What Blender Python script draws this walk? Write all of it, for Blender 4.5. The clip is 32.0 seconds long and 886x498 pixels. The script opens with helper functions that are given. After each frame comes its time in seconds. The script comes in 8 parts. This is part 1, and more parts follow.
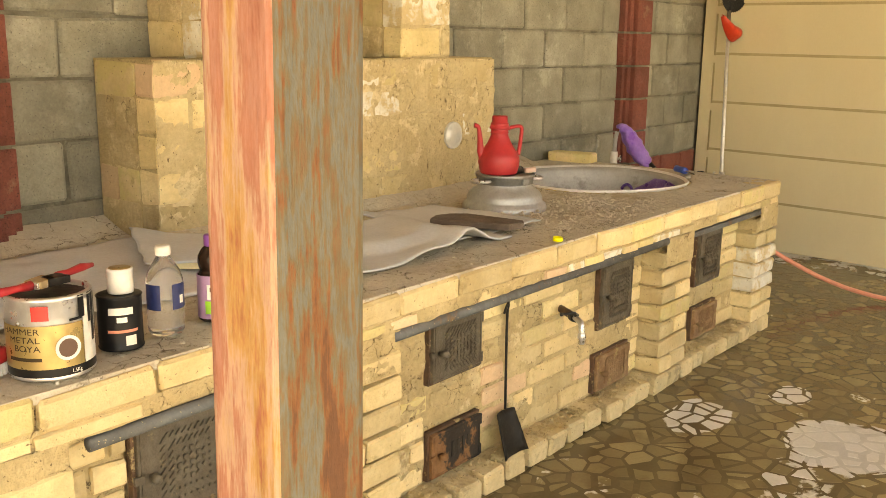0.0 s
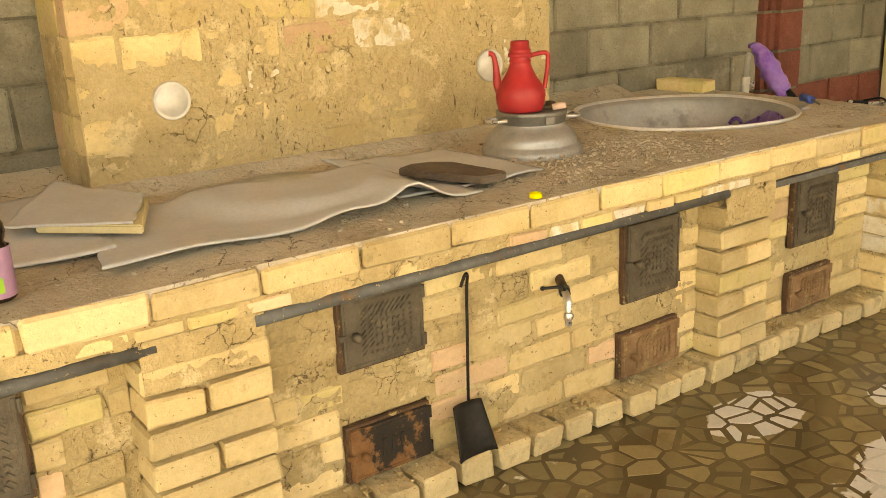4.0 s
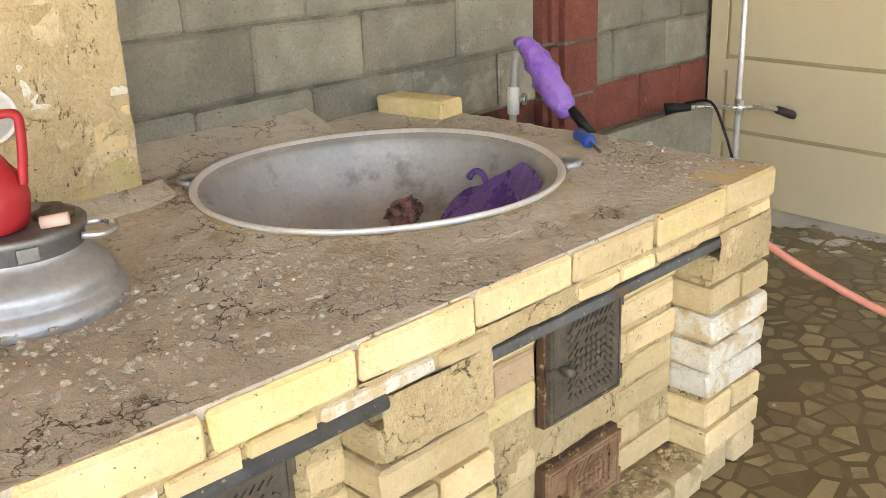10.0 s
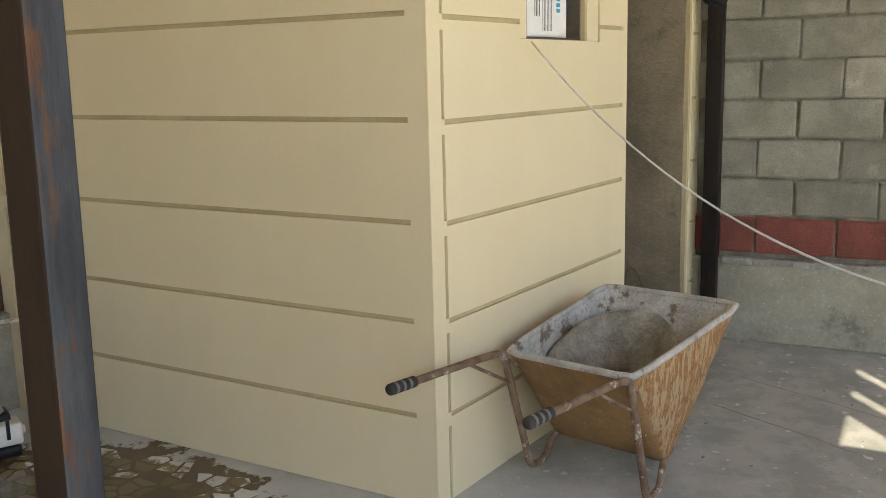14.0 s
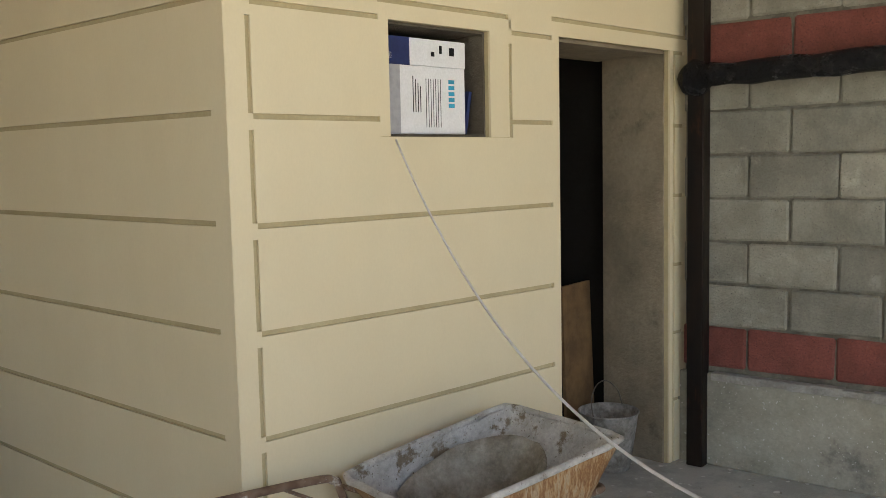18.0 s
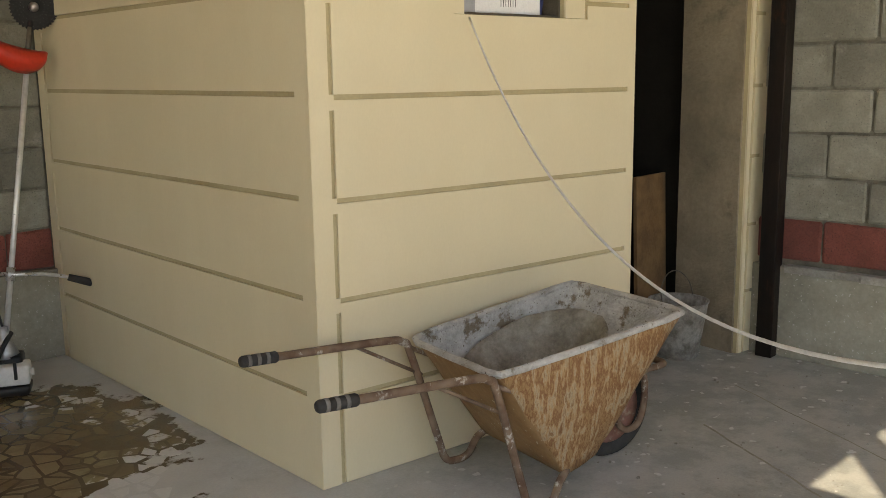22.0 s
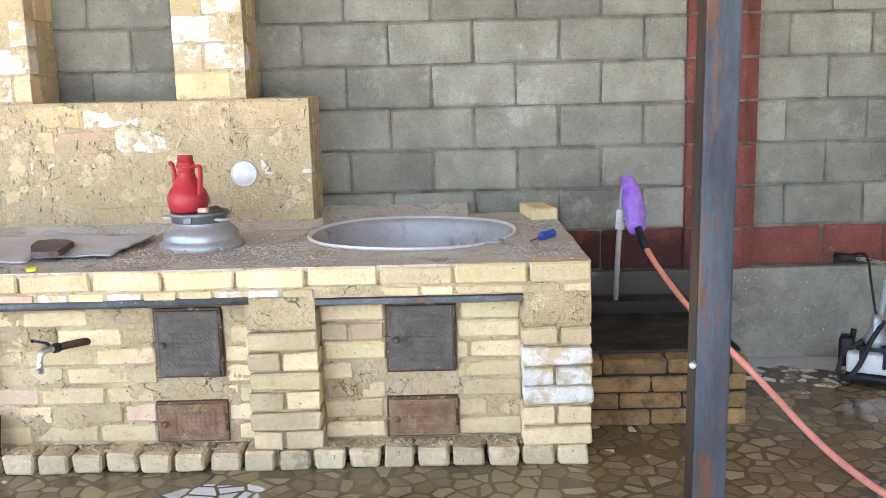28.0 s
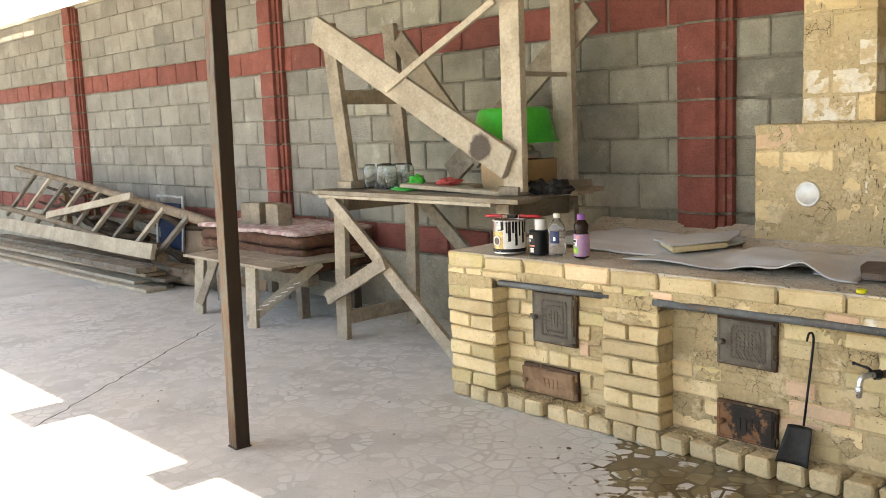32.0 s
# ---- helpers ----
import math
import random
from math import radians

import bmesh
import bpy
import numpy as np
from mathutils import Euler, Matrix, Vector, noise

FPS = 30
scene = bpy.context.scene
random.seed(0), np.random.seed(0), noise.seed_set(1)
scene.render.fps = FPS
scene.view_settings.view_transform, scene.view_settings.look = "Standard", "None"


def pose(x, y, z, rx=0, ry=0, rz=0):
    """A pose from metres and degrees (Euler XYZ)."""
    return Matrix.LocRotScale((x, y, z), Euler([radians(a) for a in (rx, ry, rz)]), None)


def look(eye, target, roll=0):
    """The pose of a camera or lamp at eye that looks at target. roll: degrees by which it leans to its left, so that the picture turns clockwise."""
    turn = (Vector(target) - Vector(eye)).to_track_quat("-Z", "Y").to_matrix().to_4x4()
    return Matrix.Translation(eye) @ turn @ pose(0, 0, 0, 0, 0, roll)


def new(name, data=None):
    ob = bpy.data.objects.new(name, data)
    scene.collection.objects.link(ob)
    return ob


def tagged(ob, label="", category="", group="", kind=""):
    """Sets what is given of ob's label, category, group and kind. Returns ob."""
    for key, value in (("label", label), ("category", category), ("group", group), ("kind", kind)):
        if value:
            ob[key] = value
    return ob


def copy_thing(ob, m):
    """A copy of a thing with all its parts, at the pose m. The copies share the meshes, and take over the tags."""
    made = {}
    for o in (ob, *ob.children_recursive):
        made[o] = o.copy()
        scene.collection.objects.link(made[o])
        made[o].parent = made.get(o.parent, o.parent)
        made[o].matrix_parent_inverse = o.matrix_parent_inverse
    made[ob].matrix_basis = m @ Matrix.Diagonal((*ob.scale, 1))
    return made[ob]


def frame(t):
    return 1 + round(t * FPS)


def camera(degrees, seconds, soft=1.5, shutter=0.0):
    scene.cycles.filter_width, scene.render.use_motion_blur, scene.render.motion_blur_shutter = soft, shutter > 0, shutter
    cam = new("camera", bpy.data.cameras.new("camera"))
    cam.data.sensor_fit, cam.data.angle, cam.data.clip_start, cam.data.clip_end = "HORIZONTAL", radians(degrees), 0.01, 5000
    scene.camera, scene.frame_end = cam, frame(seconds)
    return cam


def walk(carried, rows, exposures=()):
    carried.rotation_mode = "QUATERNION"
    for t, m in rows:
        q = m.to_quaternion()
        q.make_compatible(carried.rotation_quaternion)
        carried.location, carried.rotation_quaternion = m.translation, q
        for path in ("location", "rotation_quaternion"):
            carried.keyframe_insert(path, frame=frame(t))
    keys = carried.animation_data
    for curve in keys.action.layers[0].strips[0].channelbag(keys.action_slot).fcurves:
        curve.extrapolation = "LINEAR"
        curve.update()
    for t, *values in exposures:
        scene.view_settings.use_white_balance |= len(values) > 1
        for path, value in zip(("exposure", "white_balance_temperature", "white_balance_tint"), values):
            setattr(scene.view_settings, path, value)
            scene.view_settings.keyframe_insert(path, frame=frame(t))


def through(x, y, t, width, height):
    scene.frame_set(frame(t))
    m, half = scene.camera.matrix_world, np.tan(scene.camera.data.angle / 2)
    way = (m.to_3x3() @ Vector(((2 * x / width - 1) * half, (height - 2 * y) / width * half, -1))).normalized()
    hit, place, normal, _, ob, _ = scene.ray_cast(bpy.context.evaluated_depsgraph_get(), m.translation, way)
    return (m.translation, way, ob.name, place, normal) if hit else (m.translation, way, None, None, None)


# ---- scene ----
cam = camera(50.9, 32.0, 0.8)
PATH = [
    (0, (-4.523, -1.571, 1.384), (-3.01, -0.337, 0.948), 0.8),
    (0.5, (-4.328, -1.648, 1.376), (-2.896, -0.338, 0.894), -0.1),
    (1, (-4.13, -1.731, 1.381), (-2.775, -0.349, 0.878), -0.0),
    (1.5, (-3.969, -1.721, 1.364), (-2.665, -0.300, 0.836), -0.6),
    (2, (-3.805, -1.69, 1.371), (-2.512, -0.261, 0.834), -0.7),
    (2.5, (-3.684, -1.712, 1.362), (-2.408, -0.275, 0.807), -0.8),
    (3, (-3.575, -1.754, 1.358), (-2.313, -0.309, 0.794), -0.8),
    (3.5, (-3.524, -1.780, 1.344), (-2.291, -0.312, 0.774), -1.1),
    (4, (-3.53, -1.788, 1.337), (-2.437, -0.215, 0.76), -2.6),
    (4.5, (-3.554, -1.786, 1.333), (-2.595, -0.134, 0.741), -3.6),
    (6.5, (-3.206, -1.475, 1.307), (-2.207, 0.138, 0.675), -3.5),
    (7, (-2.995, -1.415, 1.311), (-1.928, 0.145, 0.655), -3.4),
    (7.5, (-2.808, -1.347, 1.307), (-1.692, 0.176, 0.646), -2.9),
    (8, (-2.611, -1.224, 1.32), (-1.427, 0.245, 0.656), -2.9),
    (8.5, (-2.461, -1.127, 1.327), (-1.209, 0.282, 0.658), -2.4),
    (9, (-2.276, -1.068, 1.326), (-0.999, 0.317, 0.653), -2.5),
    (9.5, (-2.102, -1.028, 1.325), (-0.825, 0.351, 0.642), -2.4),
    (10, (-1.987, -0.981, 1.332), (-0.703, 0.391, 0.646), -2.6),
    (10.5, (-1.878, -0.992, 1.353), (-0.432, 0.23, 0.709), -2.6),
    (11, (-1.831, -1.18, 1.399), (-0.196, -0.174, 0.837), -1.5),
    (11.5, (-1.761, -1.378, 1.392), (-0.031, -0.505, 0.899), -1.8),
    (12, (-1.651, -1.578, 1.384), (0.147, -0.807, 0.971), -2.1),
    (12.5, (-1.485, -1.754, 1.419), (0.322, -0.985, 1.039), -2.0),
    (13, (-1.32, -2.014, 1.413), (0.473, -1.203, 1.053), -1.7),
    (13.5, (-1.126, -2.214, 1.439), (0.643, -1.355, 1.074), -1.2),
    (14, (-0.908, -2.37, 1.453), (0.841, -1.472, 1.086), -1.4),
    (14.5, (-0.736, -2.534, 1.451), (1.000, -1.607, 1.096), -1.5),
    (15, (-0.551, -2.749, 1.46), (1.166, -1.787, 1.104), -1.3),
    (15.5, (-0.42, -2.825, 1.419), (1.293, -1.849, 1.083), -1.3),
    (17.5, (0.003, -3.13, 1.466), (1.581, -1.927, 1.212), -1.0),
    (18, (-0.06, -3.196, 1.487), (1.497, -1.955, 1.301), -1.2),
    (18.5, (-0.096, -3.229, 1.499), (1.455, -1.973, 1.368), -1.4),
    (19, (-0.097, -3.274, 1.5), (1.442, -2.002, 1.389), -1.3),
    (19.5, (-0.075, -3.305, 1.468), (1.438, -2.003, 1.338), -1.2),
    (20, (-0.071, -3.336, 1.434), (1.406, -1.999, 1.259), -1.3),
    (20.5, (-0.079, -3.322, 1.405), (1.373, -1.965, 1.182), -1.2),
    (21, (-0.1, -3.315, 1.39), (1.331, -1.946, 1.116), -0.9),
    (21.5, (-0.108, -3.322, 1.371), (1.313, -1.953, 1.047), -0.8),
    (22, (-0.115, -3.323, 1.361), (1.298, -1.955, 0.999), -0.8),
    (22.5, (-0.112, -3.324, 1.364), (1.288, -1.946, 0.984), -0.9),
    (23, (-0.127, -3.323, 1.371), (1.211, -1.886, 0.99), -1.3),
    (23.5, (-0.159, -3.314, 1.371), (0.985, -1.717, 0.995), -2.2),
    (24, (-0.223, -3.294, 1.372), (0.733, -1.576, 1.004), -2.6),
    (24.5, (-0.268, -3.277, 1.374), (0.537, -1.482, 1.011), -2.6),
    (25, (-0.297, -3.259, 1.375), (0.4, -1.419, 1.017), -2.4),
    (25.5, (-0.334, -3.238, 1.374), (0.251, -1.359, 1.018), -2.2),
    (27.5, (-0.476, -3.167, 1.356), (-0.36, -1.201, 1.005), -1.4),
    (28, (-0.496, -3.164, 1.361), (-0.509, -1.195, 1.011), -1.4),
    (28.5, (-0.493, -3.143, 1.372), (-0.668, -1.182, 1.02), -1.3),
    (29, (-0.484, -3.122, 1.364), (-0.932, -1.205, 1.016), -1.4),
    (29.5, (-0.486, -3.109, 1.365), (-1.197, -1.272, 1.018), -1.5),
    (30, (-0.511, -3.102, 1.369), (-1.433, -1.362, 1.025), -1.7),
    (30.5, (-0.526, -3.105, 1.381), (-1.639, -1.478, 1.048), -1.9),
    (31, (-0.547, -3.121, 1.381), (-1.772, -1.571, 1.074), -2.1),
    (31.5, (-0.582, -3.147, 1.392), (-1.905, -1.676, 1.1), -2.2),
    (32, (-0.629, -3.166, 1.387), (-2.081, -1.817, 1.116), -2.2),
]
EXPO = [
    (0.0, 2.85, 15500, 14), (1.0, 2.87, 19000, 14), (4.0, 2.85, 23000, 14), (7.0, 2.88, 21500, 11), (9.0, 2.98, 21500, 11), (10.0, 3.25, 8300, 12), (11.0, 3.35, 7200, 11), (12.0, 2.92, 10500, 11), (13.0, 2.80, 7600, 10), (14.0, 2.28, 7600, 10), (15.0, 2.06, 7300, 10),
    (19.0, 1.92, 7500, 11), (23.0, 2.02, 8400, 11), (24.0, 2.58, 7500, 9), (25.0, 3.32, 13300, 12), (26.0, 3.38, 11400, 12), (27.5, 3.36, 6700, 13), (28.7, 3.27, 6200, 14), (29.1, 3.08, 6200, 14), (29.6, 2.82, 9000, 13), (30.0, 2.72, 11500, 13), (31.0, 2.68, 9300, 11), (32.0, 2.60, 8200, 10),
]
walk(cam, [(t, look(eye, target, roll)) for t, eye, target, roll in PATH], EXPO)

# ---- world, sun, sky ----
SUN_EL, SUN_AZ = radians(60), radians(-122)
world = bpy.data.worlds.new("world")
scene.world = world
world.use_nodes = True
wn = world.node_tree
sky = wn.nodes.new("ShaderNodeTexSky")
sky.sky_type, sky.sun_disc, sky.sun_elevation, sky.sun_rotation = "NISHITA", False, SUN_EL, SUN_AZ
wn.nodes["Background"].inputs["Strength"].default_value = 0.15
wn.links.new(sky.outputs["Color"], wn.nodes["Background"].inputs["Color"])
sun = new("sun", bpy.data.lights.new("sun", "SUN"))
sun.data.energy, sun.data.angle, sun.data.color = 4.6, radians(0.55), (1.0, 0.95, 0.87)
sun_dir = Vector((math.sin(SUN_AZ) * math.cos(SUN_EL), math.cos(SUN_AZ) * math.cos(SUN_EL), math.sin(SUN_EL)))
sun.matrix_world = look(sun_dir * 30, (0, 0, 0))


# ---- node helpers and materials ----
def material(name):
    m = bpy.data.materials.new(name)
    m.use_nodes = True
    return m, m.node_tree, m.node_tree.nodes["Principled BSDF"]


def node(nt, kind, **inputs):
    n = nt.nodes.new("ShaderNode" + kind)
    for key, v in inputs.items():
        sock = n.inputs[int(key[1:])] if key[0] == "i" and key[1:].isdigit() else n.inputs[key]
        if isinstance(v, bpy.types.NodeSocket):
            nt.links.new(v, sock)
        else:
            sock.default_value = v
    return n


def rgb(c):
    return (c[0], c[1], c[2], 1.0)


def calc(nt, op, a, b=0.0, c=0.0, clamp=False):
    n = node(nt, "Math", i0=a, i1=b, i2=c)
    n.operation, n.use_clamp = op, clamp
    return n.outputs[0]


def mix(nt, f, a, b, how="MIX"):
    n = nt.nodes.new("ShaderNodeMix")
    n.data_type, n.blend_type = "RGBA", how
    socks = [s for s in n.inputs if s.enabled]
    for sock, v in zip(socks, (f, a, b)):
        if isinstance(v, bpy.types.NodeSocket):
            nt.links.new(v, sock)
        else:
            sock.default_value = rgb(v) if sock.type == "RGBA" else v
    return [s for s in n.outputs if s.enabled][0]


def place_of(nt):
    return nt.nodes.new("ShaderNodeNewGeometry").outputs["Position"]


def grain(nt, where, scale, detail=4.0, rough=0.6, stretch=None):
    if stretch:
        where = node(nt, "Mapping", Vector=where, Scale=stretch).outputs[0]
    return node(nt, "TexNoise", Vector=where, Scale=scale, Detail=detail, Roughness=rough).outputs["Fac"]


def ramp(nt, f, low, high):
    n = node(nt, "MapRange", i0=f, i1=low, i2=high)
    n.interpolation_type = "SMOOTHSTEP"
    return n.outputs[0]


def bump(nt, bsdf, height, strength=0.4, distance=0.01):
    n = node(nt, "Bump", Height=height, Strength=strength, Distance=distance)
    nt.links.new(n.outputs[0], bsdf.inputs["Normal"])


def surface(name, c1, c2, scale=5, fine=70, rough=(0.7, 0.95), relief=0.4, depth=0.01, metal=0.0, vary=0.0, island=False,
            stain=None, stain_scale=2.0, stain_at=(0.55, 0.7), stretch=None, speck=None, speck_at=(0.62, 0.7), other=None, local=False, crisp=0.18, cracks=None, blots=(), second=None, hatch=None):
    """A two-scale procedural surface: broad mottling of c1 and c2, fine grain, optional stains, specks and a per-piece change."""
    m, nt, b = material(name)
    where = place_of(nt) if not local else nt.nodes.new("ShaderNodeTexCoord").outputs["Object"]
    big, small = grain(nt, where, scale, 5, 0.65, stretch), grain(nt, where, fine, 4, 0.7, stretch)
    col = mix(nt, ramp(nt, big, 0.32, 0.68), c1, c2)
    if stain:
        col = mix(nt, ramp(nt, grain(nt, where, stain_scale, 6, 0.7, stretch), *stain_at), col, stain)
    if vary or other:
        pick = nt.nodes.new("ShaderNodeNewGeometry").outputs["Random Per Island"] if island else nt.nodes.new("ShaderNodeObjectInfo").outputs["Random"]
        if other:
            col = mix(nt, ramp(nt, pick, *other[1]), col, other[0])
        if second:
            again = calc(nt, "FRACT", calc(nt, "MULTIPLY", pick, 7.77))
            col = mix(nt, calc(nt, "MULTIPLY", calc(nt, "MULTIPLY", ramp(nt, again, *second[1]), 0.6), ramp(nt, grain(nt, where, 9, 4, 0.6), 0.40, 0.52)), col, second[0])
        scatter = calc(nt, "FRACT", calc(nt, "MULTIPLY", pick, 17.31))
        k = calc(nt, "ADD", 1.0 - vary, calc(nt, "MULTIPLY", scatter, 2 * vary))
        col = mix(nt, 1.0, col, node(nt, "CombineColor", i0=k, i1=k, i2=k).outputs[0], "MULTIPLY")
    g = calc(nt, "ADD", 1.0 - crisp, calc(nt, "MULTIPLY", small, 2 * crisp))
    col = mix(nt, 1.0, col, node(nt, "CombineColor", i0=g, i1=g, i2=g).outputs[0], "MULTIPLY")
    if speck:
        col = mix(nt, ramp(nt, grain(nt, where, fine * 1.7, 2, 0.5), *speck_at), col, speck)
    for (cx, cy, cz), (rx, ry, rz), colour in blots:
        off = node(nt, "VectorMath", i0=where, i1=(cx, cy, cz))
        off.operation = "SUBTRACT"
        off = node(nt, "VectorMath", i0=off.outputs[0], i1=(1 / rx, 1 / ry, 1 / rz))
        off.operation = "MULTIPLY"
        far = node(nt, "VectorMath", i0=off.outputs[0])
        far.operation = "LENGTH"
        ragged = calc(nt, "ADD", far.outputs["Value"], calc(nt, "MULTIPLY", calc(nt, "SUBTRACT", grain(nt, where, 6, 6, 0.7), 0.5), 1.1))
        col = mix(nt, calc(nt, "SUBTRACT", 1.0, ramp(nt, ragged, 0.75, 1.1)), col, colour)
    split = None
    if hatch:
        split = calc(nt, "MULTIPLY", ramp(nt, grain(nt, where, 95, 3, 0.6, (1, 1, 0.3)), 0.62, 0.67), ramp(nt, grain(nt, where, 4.5, 3, 0.6), 0.46, 0.58))
        col = mix(nt, split, col, hatch)
    if cracks:
        for size, width, colour, cover in cracks:
            bend = node(nt, "TexNoise", Vector=where, Scale=size * 1.3, Detail=4.0, Roughness=0.7).outputs["Color"]
            bent = node(nt, "VectorMath", i0=where, i1=node(nt, "VectorMath", i0=bend, i1=(0.9 / size,) * 3).outputs[0])
            bent.inputs[1].links[0].from_node.operation = "MULTIPLY"
            cell = node(nt, "TexVoronoi", Vector=bent.outputs[0], Scale=size)
            cell.feature = "DISTANCE_TO_EDGE"
            line = calc(nt, "SUBTRACT", 1.0, ramp(nt, cell.outputs["Distance"], 0.0, width))
            line = calc(nt, "MULTIPLY", line, ramp(nt, grain(nt, where, size * 0.45, 3, 0.6), cover, cover + 0.1))
            col = mix(nt, line, col, colour)
            split = line if split is None else calc(nt, "MAXIMUM", split, line)
    nt.links.new(col, b.inputs["Base Color"])
    nt.links.new(node(nt, "MapRange", i0=big, i1=0.3, i2=0.7, i3=rough[0], i4=rough[1]).outputs[0], b.inputs["Roughness"])
    b.inputs["Metallic"].default_value = metal
    if max(c1) < 0.1:
        b.inputs["Specular IOR Level"].default_value = 0.18
    if relief:
        high = calc(nt, "ADD", small, calc(nt, "MULTIPLY", big, 1.5))
        if split is not None:
            high = calc(nt, "SUBTRACT", high, split)
        bump(nt, b, high, relief, depth)
    return m


def paint(name, c, rough=0.4, metal=0.0, clear=0.0, alpha=None):
    """A plain moulded or painted surface with faint wear."""
    m, nt, b = material(name)
    where = place_of(nt)
    n = grain(nt, where, 35, 4, 0.6)
    col = mix(nt, ramp(nt, n, 0.35, 0.7), c, [v * 0.86 for v in c])
    nt.links.new(col, b.inputs["Base Color"])
    nt.links.new(node(nt, "MapRange", i0=n, i1=0.3, i2=0.7, i3=max(0.03, rough - 0.08), i4=min(1, rough + 0.1)).outputs[0], b.inputs["Roughness"])
    b.inputs["Metallic"].default_value = metal
    b.inputs["Coat Weight"].default_value = clear
    if max(c) < 0.1:
        b.inputs["Specular IOR Level"].default_value = 0.2
    return m


def clear_stuff(name, c, ior=1.3, rough=0.05):
    m, nt, b = material(name)
    b.inputs["Base Color"].default_value = rgb(c)
    b.inputs["Transmission Weight"].default_value, b.inputs["IOR"].default_value, b.inputs["Roughness"].default_value = 0.95, ior, rough
    return m


# spilt water: centre and radii of each blot; dry islands carry how far the cement round the stones is dry too
WET = ((-0.95, -0.15, 1.95, 0.60), (0.15, -0.45, 1.15, 0.75), (0.85, 0.22, 0.85, 0.85), (-0.3, -1.2, 1.6, 0.8))
DRY = ((-1.22, -0.76, 0.26, 0.24, 2.0), (-1.32, -0.22, 0.22, 0.14, 0.0), (0.88, -0.70, 0.30, 0.26, 2.2), (1.30, -0.55, 0.30, 0.16, 2.2), (-0.86, -0.42, 0.13, 0.09, 0.0), (0.62, -0.58, 0.12, 0.12, 1.2))


def wetness(nt, where, joint=False):
    """Where water was spilt on the paving: blots with a ragged rim, 0 to 1."""
    sep = node(nt, "SeparateXYZ", i0=where)
    x, y = sep.outputs[0], sep.outputs[1]
    best = None
    for cx, cy, rx, ry in WET:
        u = calc(nt, "MULTIPLY", calc(nt, "SUBTRACT", x, cx), 1 / rx)
        v = calc(nt, "MULTIPLY", calc(nt, "SUBTRACT", y, cy), 1 / ry)
        e = calc(nt, "SUBTRACT", 1.0, calc(nt, "ADD", calc(nt, "MULTIPLY", u, u), calc(nt, "MULTIPLY", v, v)))
        best = e if best is None else calc(nt, "MAXIMUM", best, e)
    rag = calc(nt, "MULTIPLY", calc(nt, "SUBTRACT", grain(nt, where, 2.6, 6, 0.65), 0.5), 2.2)
    for cx, cy, rx, ry, cement in DRY:
        u = calc(nt, "MULTIPLY", calc(nt, "SUBTRACT", x, cx), 1 / rx)
        v = calc(nt, "MULTIPLY", calc(nt, "SUBTRACT", y, cy), 1 / ry)
        e = calc(nt, "SUBTRACT", 1.0, calc(nt, "ADD", calc(nt, "MULTIPLY", u, u), calc(nt, "MULTIPLY", v, v)))
        best = calc(nt, "SUBTRACT", best, calc(nt, "MULTIPLY", calc(nt, "MAXIMUM", e, 0.0), cement if joint else 2.6))
    rag = calc(nt, "ADD", rag, calc(nt, "MULTIPLY", calc(nt, "SUBTRACT", grain(nt, where, 11, 4, 0.6), 0.5), 1.3))
    return calc(nt, "ADD", best, rag)


